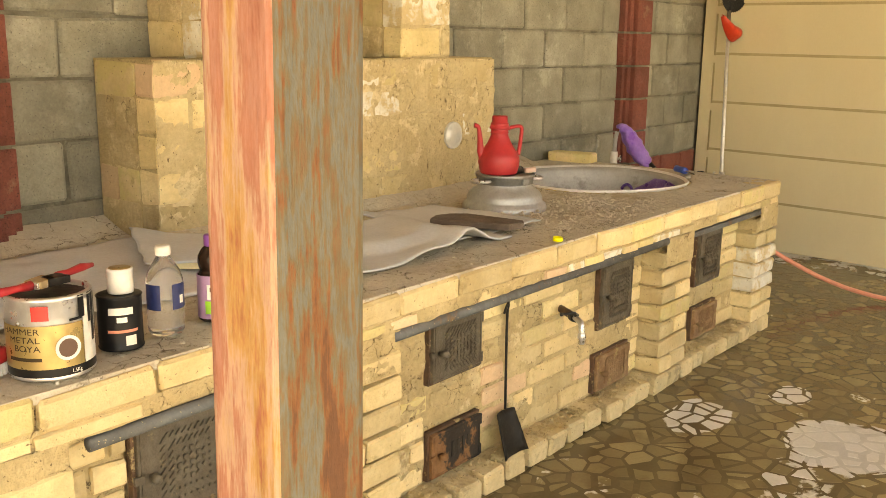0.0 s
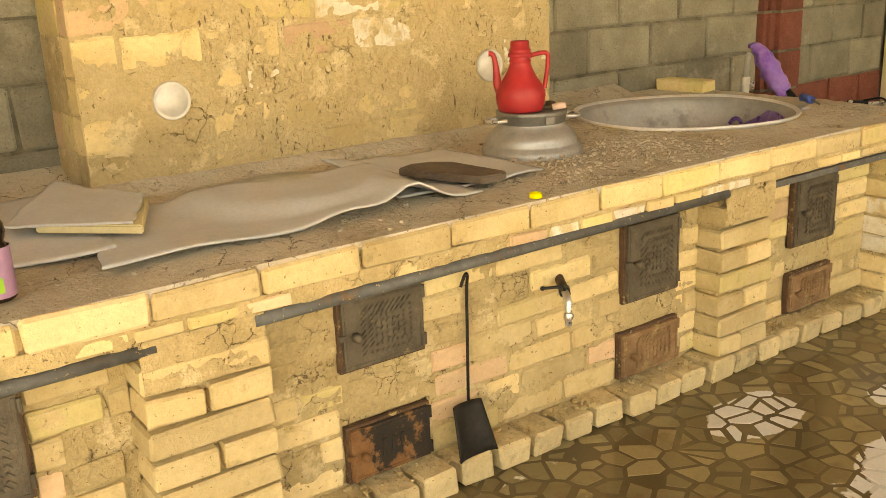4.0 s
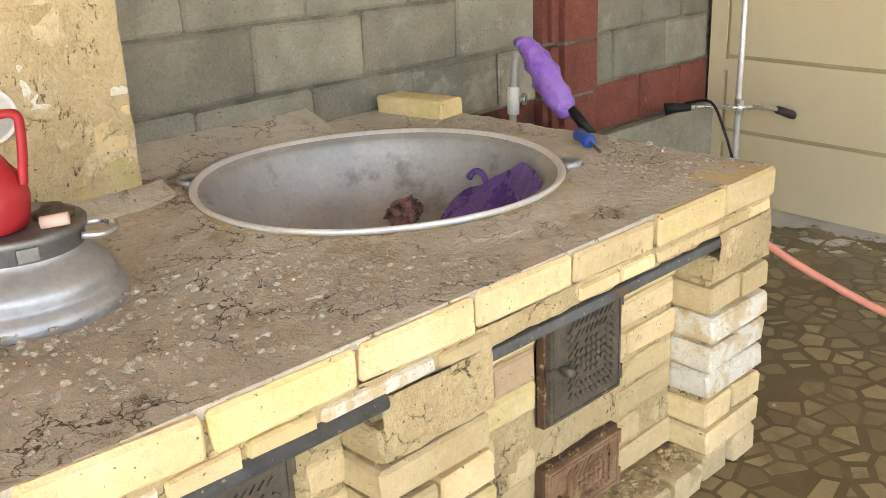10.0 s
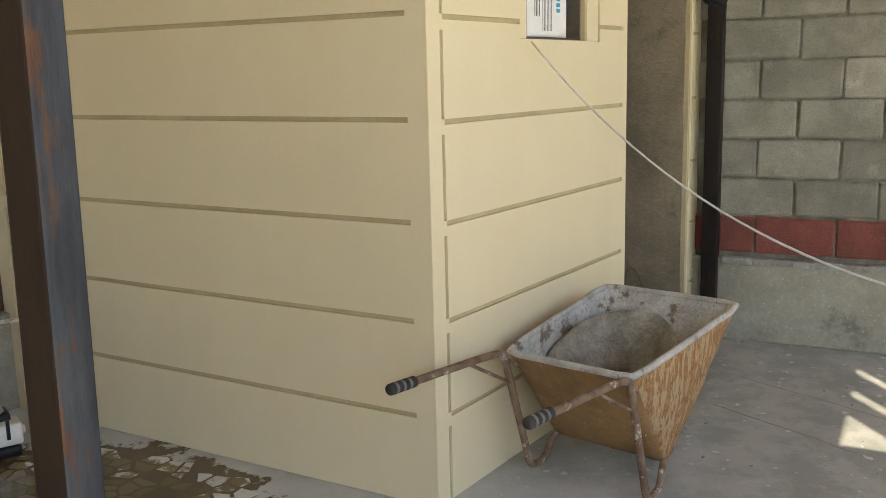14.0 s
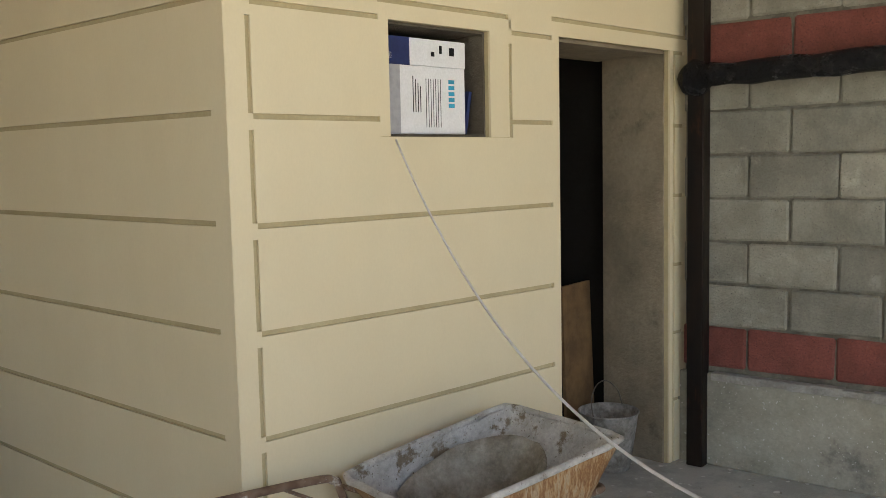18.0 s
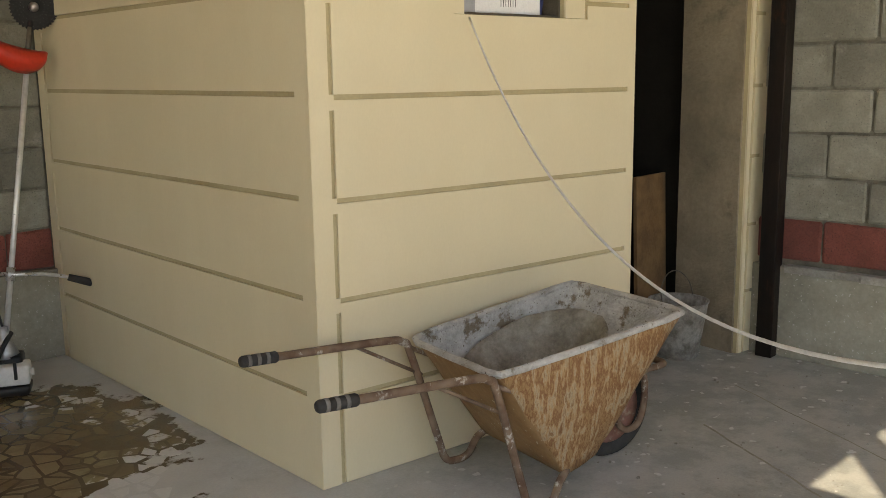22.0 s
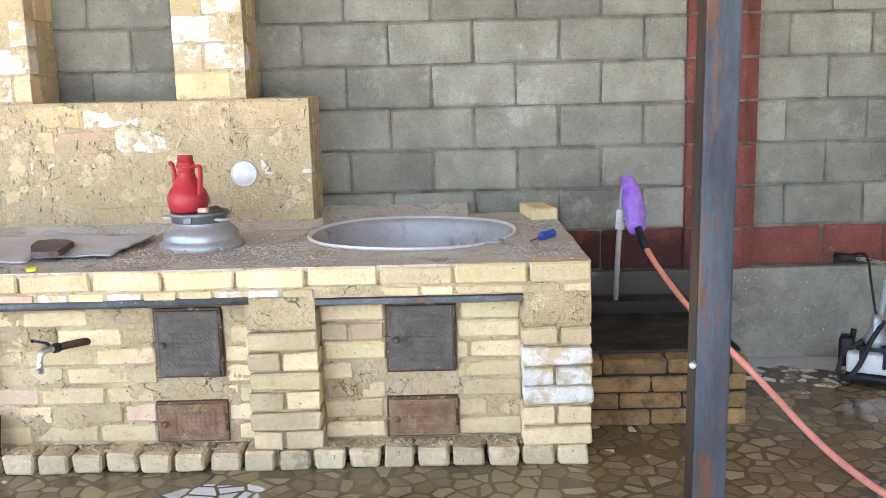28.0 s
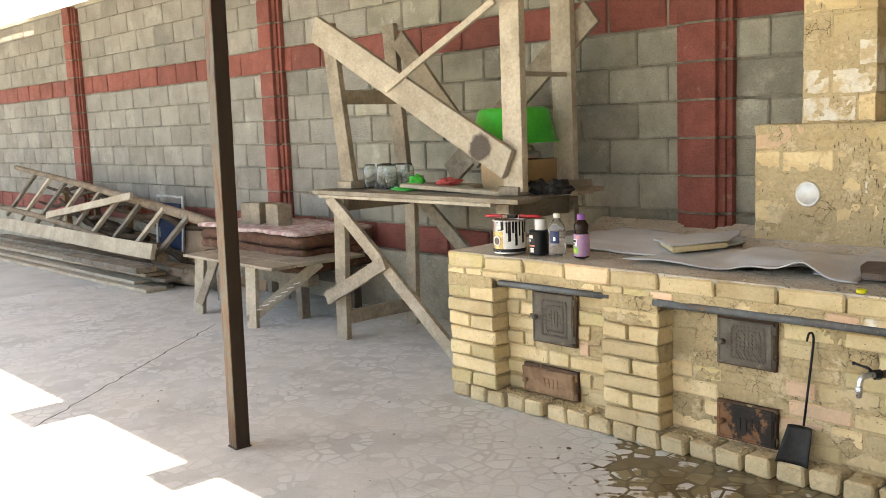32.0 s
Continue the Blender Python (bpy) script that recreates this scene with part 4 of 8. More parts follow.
# slats are out of view, spaced to stripe the sun patch on the floor
for k in range(3):
    sl = part("roof_slat", box(-0.45, 0.45, -0.076, 0.076, 0, 0.03), M["roof_wood"])
    sl.matrix_world = pose(GAP[0] + 0.20 + 0.34 * k, (GAP[2] + GAP[3]) / 2, ROOF_Z + 0.062, 0, 0, 36)
    tagged(sl, "brown wooden slat across the roof gap", "slat", "roof slats", "structure")
for a, b, d in ((-5.49, -5.17, 0.27), (-4.14, -3.90, 0.18)):
    tagged(part("rafter", box(a - SHIFT.x, b - SHIFT.x, EDGE - d, EDGE + 0.6, ROOF_Z - 0.06, ROOF_Z - 0.003), M["roof_wood"]), "brown wooden rafter end under the roof", "rafter", group="roof rafters", kind="structure")
tagged(part("roof_beam", box(-11.8, RIGHT_X, -1.25, -1.13, ROOF_Z - 0.07, ROOF_Z - 0.002), M["brown_post"]), "dark steel roof beam over the posts", "beam", kind="structure")

# ---- cream rendered room ----
HC, HSLOPE = Vector((1.725, -0.971, 0)), math.atan2(-0.299, 2.346)
HL = math.atan2(0.115, 2.2)
HTOP = 2.36
house_front = thing("wall_house_front", "cream painted rendered wall with raised panels, window hole and doorway", "wall", Matrix.Translation(HC) @ pose(0, 0, 0, 0, 0, math.degrees(HSLOPE)), kind="structure")
house_side = thing("wall_house_side", "cream painted rendered wall with raised horizontal panels", "wall", Matrix.Translation(HC) @ pose(0, 0, 0, 0, 0, 90 - math.degrees(HL)), kind="structure")


def add_panel(bm, outline, y, lift, slope):
    """A raised panel with a sloped rim; outline runs anticlockwise in (x, z), seen from -y."""
    n = len(outline)
    inner = []
    for i in range(n):
        a, b, c = Vector(outline[i - 1]), Vector(outline[i]), Vector(outline[(i + 1) % n])
        d1, d2 = (b - a).normalized(), (c - b).normalized()
        n1, n2 = Vector((-d1.y, d1.x)), Vector((-d2.y, d2.x))
        k = (n1 + n2)
        inner.append(b + k * slope / (k.dot(n1)))
    lo = [bm.verts.new((p[0], y, p[1])) for p in outline]
    hi = [bm.verts.new((p[0], y - lift, p[1])) for p in inner]
    for i in range(n):
        bm.faces.new((lo[i], lo[(i + 1) % n], hi[(i + 1) % n], hi[i]))
    bm.faces.new(hi)


def rect(x0, x1, z0, z1):
    return [(x0, z0), (x1, z0), (x1, z1), (x0, z1)]


LIFT, GROOVE = 0.018, 0.018


def panel(parent, outline, flip=False, name="panel"):
    """A raised field of render, standing proud of the wall body; grooves stay open between the fields."""
    bm = bmesh.new()
    add_panel(bm, outline, -0.0085, LIFT - 0.0085, 0.0)
    if flip:
        for q in bm.verts:
            q.co.y = -q.co.y
    bmesh.ops.recalc_face_normals(bm, faces=bm.faces)
    return part(name, bm, M["cream"], parent)


def strip(parent, x0, x1, z0, z1, flip=False):
    if x1 - x0 > 0.004 and z1 - z0 > 0.004:
        panel(parent, rect(x0, x1, z0, z1), flip, "band")


K = 1 / math.cos(HSLOPE)
FL = 2.50 * K
WX0, WX1, WZ0, WZ1 = 0.615 * K, 1.115 * K, 1.578, 1.972
DX0, DX1, DZ = 1.525 * K, 2.345 * K, 1.985
# the body shows only in the grooves, coloured darker as their shade
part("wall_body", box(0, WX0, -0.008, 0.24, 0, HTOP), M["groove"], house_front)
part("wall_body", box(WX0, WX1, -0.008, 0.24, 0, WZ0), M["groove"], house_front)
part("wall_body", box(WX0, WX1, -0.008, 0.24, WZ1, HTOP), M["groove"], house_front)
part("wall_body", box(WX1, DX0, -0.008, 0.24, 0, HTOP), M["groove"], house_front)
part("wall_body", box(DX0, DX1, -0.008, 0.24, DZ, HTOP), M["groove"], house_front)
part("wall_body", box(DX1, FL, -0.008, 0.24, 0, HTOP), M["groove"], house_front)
# raw cement inside the openings
part("door_reveal", box(DX1 - 0.012, DX1 - 0.0005, 0.012, 0.36, 0, DZ - 0.002), M["reveal"], house_front, "rough grey cement reveal")
part("door_reveal", box(DX0 + 0.0005, DX0 + 0.01, 0.012, 0.40, 0, DZ - 0.002), M["reveal"], house_front)
part("door_head", box(DX0 + 0.002, DX1 - 0.002, 0.012, 0.40, DZ - 0.016, DZ - 0.001), M["reveal"], house_front)
# window reveals take a darker material than the door's
for a, b, c, d in ((WX0, WX0 + 0.01, WZ0, WZ1), (WX1 - 0.01, WX1, WZ0, WZ1), (WX0 + 0.01, WX1 - 0.01, WZ0, WZ0 + 0.01), (WX0 + 0.01, WX1 - 0.01, WZ1 - 0.01, WZ1)):
    part("window_reveal", box(a + 0.0005, b - 0.0005, 0.01, 0.30, c + 0.0005, d - 0.0005), M["window_edge"], house_front)

GZ = [0.32, 0.65, 0.981, 1.313, 1.645]
PX, PR = 0.075, DX0 - 0.045
N0, N1 = WX0 - 0.045, WX1 + 0.125
G = GROOVE
LOW = [0.003] + GZ
for a, b in zip(LOW, GZ[:4]):
    panel(house_front, rect(PX, PR, a, b - G))
panel(house_front, [(PX, GZ[3]), (PR, GZ[3]), (PR, GZ[4] - G), (N1, GZ[4] - G), (N1, WZ0 - 0.002), (N0, WZ0 - 0.002), (N0, GZ[4] - G), (PX, GZ[4] - G)])
panel(house_front, rect(PX, N0, GZ[4], 1.985 - G))
panel(house_front, rect(N1, PR, GZ[4], 1.985 - G))
panel(house_front, [(PX, 1.985), (N0, 1.985), (N0, 2.043), (N1 - G, 2.043), (N1 - G, 1.985), (PR, 1.985), (PR, 2.06), (FL - 0.04, 2.06), (FL - 0.04, 2.345), (PX, 2.345)])
# plain bands round the fields; a groove stays open below and at the corner side of each field
strip(house_front, -LIFT, PX - G, 0.002, HTOP)
for b in GZ + [1.985]:
    strip(house_front, PX - G, PX, b - 0.05, b)
strip(house_front, N0, N1 - G, WZ0 - 0.002, WZ0)
strip(house_front, N0, WX0, WZ0, 2.043 - G)
strip(house_front, WX1, N1 - G, WZ0, 1.985 - 0.05)
strip(house_front, WX1, N1, 1.985 - 0.05, 2.043 - G)
strip(house_front, WX0, WX1, WZ1, 2.043 - G)
strip(house_front, PR, DX0, 0.003, DZ)
strip(house_front, PR, FL, DZ, 2.06 - G)
strip(house_front, DX1, DX1 + 0.045 - G, 0.003, DZ)
strip(house_front, FL - 0.035, FL, 0.003, DZ)
for a, b in zip(LOW, GZ + [DZ]):
    panel(house_front, rect(DX1 + 0.045, FL - 0.035, a, b - G))
# the side wall: its x runs from the corner to the block wall, its face looks the other way
SL = 2.24
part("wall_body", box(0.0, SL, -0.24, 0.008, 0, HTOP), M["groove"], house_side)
strip(house_side, -LIFT, 0.060, 0.002, HTOP, True)
strip(house_side, SL - 0.10 + G, SL, 0.002, HTOP, True)
for a, b in zip(LOW + [1.985], GZ + [1.985, 2.36]):
    lo, hi = (0.0 if a < 0.01 else 0.011), (0.0 if b > 2.3 else 0.011)
    up, vp = (0.0 if a < 0.01 else 0.021), (0.0 if b > 2.3 else 0.021)
    panel(house_side, [(0.060, a + lo), (SL - 0.10, a + up), (SL - 0.10, b + vp - G), (0.060, b + hi - G)], True)
    strip(house_side, SL - 0.10, SL - 0.10 + G, b - 0.05, b, True)
# the room behind the doorway, its linings coloured near black for the shade inside
room = thing("wall_room_inside", "bare plaster inside of the room, near black for its shade", "wall", kind="structure")
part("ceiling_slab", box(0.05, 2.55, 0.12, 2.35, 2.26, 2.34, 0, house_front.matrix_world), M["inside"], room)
part("roof_slab", box(0.0, 2.6, -0.06, 2.4, HTOP + 0.002, HTOP + 0.10, 0.004, house_front.matrix_world), M["roof_wood"], room, "dark rough roof edge of the room")
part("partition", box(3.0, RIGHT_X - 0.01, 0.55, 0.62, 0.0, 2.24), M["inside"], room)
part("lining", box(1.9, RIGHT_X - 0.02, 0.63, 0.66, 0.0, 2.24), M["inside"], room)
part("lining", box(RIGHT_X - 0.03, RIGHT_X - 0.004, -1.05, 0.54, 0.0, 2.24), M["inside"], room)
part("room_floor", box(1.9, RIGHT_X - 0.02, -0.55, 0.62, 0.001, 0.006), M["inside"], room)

# ---- brick stove ----
SX0, SX1, TOP = -4.01, 0.0, 0.742
COURSE = 0.0735
NICHE = [(-3.70, -3.05), (-2.765, -1.215), (-0.965, -0.245)]
PIERS = [(-4.01, -3.70), (-3.05, -2.765), (-1.215, -0.965), (-0.245, 0.0)]
BACK = 0.10
stove = thing("brick_stove", "long yellow brick outdoor stove with clay top and iron fire doors", "stove")
brick_meshes = [chip_mesh("brick", M["brick"], 0.0035, 0.007, s, (0.25, 0.12, 0.065)) for s in range(8)]
white_meshes = [chip_mesh("brick", M["brick_white"], 0.0035, 0.007, s, (0.25, 0.12, 0.065)) for s in range(8, 11)]
mud_meshes = [chip_mesh("brick", M["mud"], 0.004, 0.009, s, (0.25, 0.12, 0.065)) for s in range(11, 13)]
kerb_meshes = [chip_mesh("brick", M["kerb_brick"], 0.005, 0.009, s, (0.12, 0.13, 0.072)) for s in range(60, 66)]
wet_meshes = [chip_mesh("brick", M["brick_wet"], 0.0035, 0.007, s, (0.25, 0.12, 0.065)) for s in range(70, 73)]
brnd = random.Random(21)


def brick(x0, x1, y0, y1, z0, z1, parent, kind="yellow", tilt=0.006):
    me = brnd.choice({"yellow": brick_meshes, "white": white_meshes, "mud": mud_meshes, "kerb": kerb_meshes, "wet": wet_meshes}[kind])
    ob = piece("brick", me, x0, x1, y0, y1, z0, z1, parent, brnd.uniform(-tilt, tilt))
    ob.location.y += brnd.uniform(-0.004, 0.004)
    ob.rotation_euler = (brnd.uniform(-0.025, 0.025), brnd.uniform(-1, 1) * min(0.018, 0.0022 / (x1 - x0)), ob.rotation_euler[2])
    return ob


# clay body behind the bricks
part("clay_body", box(SX0 + 0.02, SX1 - 0.02, BACK + 0.135, 1.24, 0.0, 0.40), M["mud"], stove, "clay and rubble core")
for a, b in NICHE:
    part("clay_bed", box(a - 0.1, b + 0.1, BACK + 0.030, BACK + 0.134, 0.0, TOP - 0.07), M["mud"], stove, "clay mortar between the bricks")
for a, b in PIERS:
    part("clay_bed", box(a + 0.012, b - 0.012, 0.034, BACK + 0.029, 0.0, TOP - 0.07), M["mud"], stove)
part("clay_bed", box(SX0 + 0.012, SX0 + 0.1, BACK + 0.136, 1.24, 0.0, TOP - 0.012), M["mud"], stove)
part("clay_bed", box(SX1 - 0.1, SX1 - 0.012, BACK + 0.136, 1.24, 0.0, TOP - 0.012), M["mud"], stove)
part("clay_bed", box(SX0 + 0.012, SX1 - 0.012, 0.030, 0.20, TOP - 0.125, TOP - 0.012), M["mud"], stove)

# kerb of headers along the foot
x = SX0
while x < SX1 - 0.05:
    w = min(0.122 + brnd.uniform(-0.004, 0.004), SX1 - x)
    brick(x + 0.005, x + w - 0.009, brnd.uniform(-0.012, 0.008), BACK + 0.03, 0.0, 0.072 + brnd.uniform(-0.004, 0.003), stove, "kerb", 0.03)
    x += 0.1253
# piers: alternate full bricks and pairs of headers
for k, (a, b) in enumerate(PIERS):
    for r in range(7):
        z0 = 0.078 + COURSE * r
        kind = "white" if (k == 3 and r in (2, 3, 4)) else "yellow"
        if r == 6 and k in (2, 3):
            kind = "mud"
        jx = brnd.uniform(-0.005, 0.005)
        if (r + k) % 2:
            brick(a + jx, b + jx, 0.0, 0.118, z0, z0 + 0.063, stove, kind)
        else:
            m = (a + b) / 2 + brnd.uniform(-0.012, 0.012)
            brick(a + jx, m - 0.006, 0.0, 0.118, z0, z0 + 0.063, stove, kind)
            brick(m + 0.006, b + jx, 0.0, 0.118, z0, z0 + 0.063, stove, kind)

# fire doors: (left, right, low, high)
UPPER = [(-3.515, -3.272, 0.345, 0.580), (-2.540, -2.305, 0.400, 0.580), (-1.560, -1.332, 0.338, 0.580), (-0.722, -0.488, 0.341, 0.582)]
LOWER = [(-3.580, -3.268, 0.090, 0.215), (-2.540, -2.302, 0.095, 0.236), (-1.574, -1.328, 0.092, 0.231), (-0.728, -0.485, 0.094, 0.230)]


def niche_bricks(a, b, k):
    for r in range(7):
        z0 = 0.085 + COURSE * r
        x = a + (-0.13 if r % 2 else 0.0) + brnd.uniform(-0.02, 0.02)
        while x < b:
            w = 0.25 + brnd.uniform(-0.02, 0.015) if brnd.random() > 0.2 else 0.125
            spans = [(max(x, a), min(x + w - 0.009, b))]
            for d in UPPER + LOWER:
                if d[2] - 0.012 < z0 + 0.06 and z0 < d[3] + 0.010:
                    cut = []
                    for p, q in spans:
                        if d[0] - 0.014 < q and p < d[1] + 0.014:
                            cut += [(p, d[0] - 0.014), (d[1] + 0.014, q)]
                        else:
                            cut.append((p, q))
                    spans = cut
            for p, q in spans:
                if q - p > 0.03:
                    plaster = brnd.random() < (0.55 if (k == 1 and r >= 4) else 0.16)
                    if plaster and brnd.random() < 0.5:
                        continue
                    kind = "mud" if plaster else ("white" if brnd.random() < (0.12 if k == 2 else 0.03) else "yellow")
                    brick(p, q, BACK, BACK + 0.1, z0, z0 + 0.062 + brnd.uniform(-0.004, 0.003), stove, kind)
            x += w + 0.003


for k, (a, b) in enumerate(NICHE):
    niche_bricks(a, b, k)


def mud_skin(name, x0, x1, z0, z1, y, cover, parent, seed, holes=(), step=0.0095, amp=0.011, clay="mud"):
    """Clay slapped over the bricks: an uneven skin that hides them where it is thick and lets them out where it is thin."""
    nx, nz = max(2, int((x1 - x0) / step)), max(2, int((z1 - z0) / step))
    v, f, idx = [], [], {}
    for i in range(nx + 1):
        for j in range(nz + 1):
            x, z = x0 + (x1 - x0) * i / nx, z0 + (z1 - z0) * j / nz
            if any(h[0] < x < h[1] and h[2] < z < h[3] for h in holes):
                continue
            n = noise.noise((x * 7 + seed, z * 9, seed)) * 0.6 + noise.noise((x * 19, z * 23 + seed, 2)) * 0.45 + noise.noise((x * 70, z * 70, 4 + seed)) * 0.22
            d = (cover - n * 0.9) * amp
            idx[i, j] = len(v)
            v.append((x, y + d, z))
    for i in range(nx):
        for j in range(nz):
            k = [(i, j), (i + 1, j), (i + 1, j + 1), (i, j + 1)]
            if all(q in idx for q in k):
                f.append([idx[q] for q in k])
    me = bpy.data.meshes.new(name)
    me.from_pydata(v, [], f)
    for p in me.polygons:
        p.use_smooth = True
    me.materials.append(M[clay])
    ob = new(name, me)
    ob.parent = parent
    return ob


DOORS = [(d[0] - 0.004, d[1] + 0.004, d[2] - 0.004, d[3] + 0.004) for d in UPPER + LOWER]
for k, (a, b) in enumerate(NICHE):
    mud_skin("clay_skin", a, b, 0.074, 0.604, BACK, (0.80, 0.36, 0.66)[k], stove, 3.1 * k + 1, DOORS, 0.0095, 0.015)
for k, (a, b) in enumerate(PIERS):
    mud_skin("clay_skin", a + 0.006, b - 0.006, 0.078, 0.535, 0.014, 0.9, stove, 5.3 * k + 2, (), 0.0095, 0.014)
    mud_skin("clay_skin", a + 0.004, b - 0.004, 0.525, 0.640, 0.0, (0.1, 0.0, -0.2, 0.0)[k], stove, 2.3 * k + 2)
mud_skin("clay_skin", SX0 + 0.004, SX1 - 0.004, TOP - 0.108, TOP - 0.066, 0.0, 0.42, stove, 8.2, (), 0.0095, 0.014)
mud_skin("clay_skin", SX0 + 0.004, SX1 - 0.004, TOP - 0.075, TOP - 0.002, 0.008, 0.8, stove, 4.4, (), 0.0095, 0.014)
# upper edge: thin course and a course of stretchers
x = SX0
while x < SX1 - 0.03:
    w = min(0.25 + brnd.uniform(-0.01, 0.012), SX1 - x)
    brick(x + 0.002, x + w - 0.007, 0.0, 0.12, TOP - 0.070, TOP - 0.003 + brnd.uniform(-0.004, 0.004), stove)
    x += w + 0.002
x = SX0
while x < SX1 - 0.03:
    w = min(brnd.choice((0.12, 0.12, 0.24)) + brnd.uniform(-0.008, 0.01), SX1 - x)
    if brnd.random() < 0.84:
        brick(x + 0.002, x + w - 0.006, 0.002, 0.10, TOP - 0.104, TOP - 0.075, stove, "white" if brnd.random() < 0.12 else "yellow")
    x += w + 0.002
# both ends
for side, ex in ((-1, SX0), (1, SX1)):
    for r in range(9):
        z0 = 0.004 + COURSE * r * 1.108
        y = 0.125 if r % 2 else 0.05
        while y < 1.2:
            q = min(y + 0.25, 1.24)
            if y >= 0.12:
                me = brnd.choice(brick_meshes)
                piece("brick", me, ex - 0.06 if side > 0 else ex, ex if side > 0 else ex + 0.06, y, q - 0.01, z0, z0 + 0.068, stove)
            y += 0.255
# lintels over the recesses
part("lintel_pipe", tube([(-2.79, 0.008, 0.622), (-1.20, 0.008, 0.630)], 0.0155, 14), M["steel"], stove, "dark grey steel pipe lintel", True)
part("lintel_pipe", tube([(-3.66, 0.010, 0.614), (-3.01, 0.010, 0.620)], 0.0150, 14), M["steel"], stove, "dark grey steel pipe lintel smeared with clay", True)
part("lintel_bar", box(-1.0, -0.215, -0.002, 0.06, 0.608, 0.630, 0.004), M["steel"], stove, "dark steel angle lintel")


def clay_top():
    """The dusty, cracked clay top, with the round hole for the big pan."""
    nx, ny = 260, 84
    v, f, idx = [], [], {}
    for i in range(nx + 1):
        for j in range(ny + 1):
            x, y = SX0 + 0.004 + (SX1 - SX0 - 0.008) * i / nx, 0.012 + 1.262 * j / ny
            d = math.hypot(x + 0.645, y - 0.660)
            if d < 0.395:
                continue
            n = noise.noise((x * 90, y * 90, 7)) * 0.0016 + noise.noise((x * 3, y * 3, 0)) * 0.006 + noise.noise((x * 14, y * 14, 3)) * 0.0035 + noise.noise((x * 45, y * 45, 5)) * 0.0022
            edge = min(1.0, y / 0.12)
            swell = 0.012 * max(0.0, 1 - abs(d - 0.44) / 0.10) - 0.014 * min(1.0, max(0.0, (0.36 - math.hypot(x + 1.508, y - 0.57)) / 0.14))
            back = (0.05 if x < -0.4 else 0.0) * max(0.0, (y - 1.12) / 0.15) + 0.035 * max(0.0, 1 - abs(y - 0.94) / 0.07) * (1 if -2.9 < x < -1.05 else 0)
            if d < 0.44:
                swell = 0.0
            idx[i, j] = len(v)
            v.append((x, y, TOP + 0.002 + n * edge + swell + back))
    for i in range(nx):
        for j in range(ny):
            k = [(i, j), (i + 1, j), (i + 1, j + 1), (i, j + 1)]
            if all(q in idx for q in k):
                f.append([idx[q] for q in k])
    me = bpy.data.meshes.new("clay_top")
    me.from_pydata(v, [], f)
    me.materials.append(M["crust"])
    ob = new("clay_top", me)
    ob.parent = stove
    ob["label"] = "cracked dusty grey-brown clay top"
    so = ob.modifiers.new("thick", "SOLIDIFY")
    so.thickness, so.offset = 0.02, -1
    return ob


clay_top()
bm = lathe([(0.392, 0.725), (0.412, 0.752), (0.432, 0.7625), (0.452, 0.762), (0.475, 0.755), (0.505, 0.743), (0.53, 0.73)], 96, Matrix.Translation((-0.645, 0.660, -0.012)))
for q in bm.verts:
    q.co.z += 0.004 * noise.noise(q.co * 22) + 0.003 * noise.noise(q.co * 60)
part("clay_collar", bm, M["crust"], stove, "cracked clay collar round the pan", True)


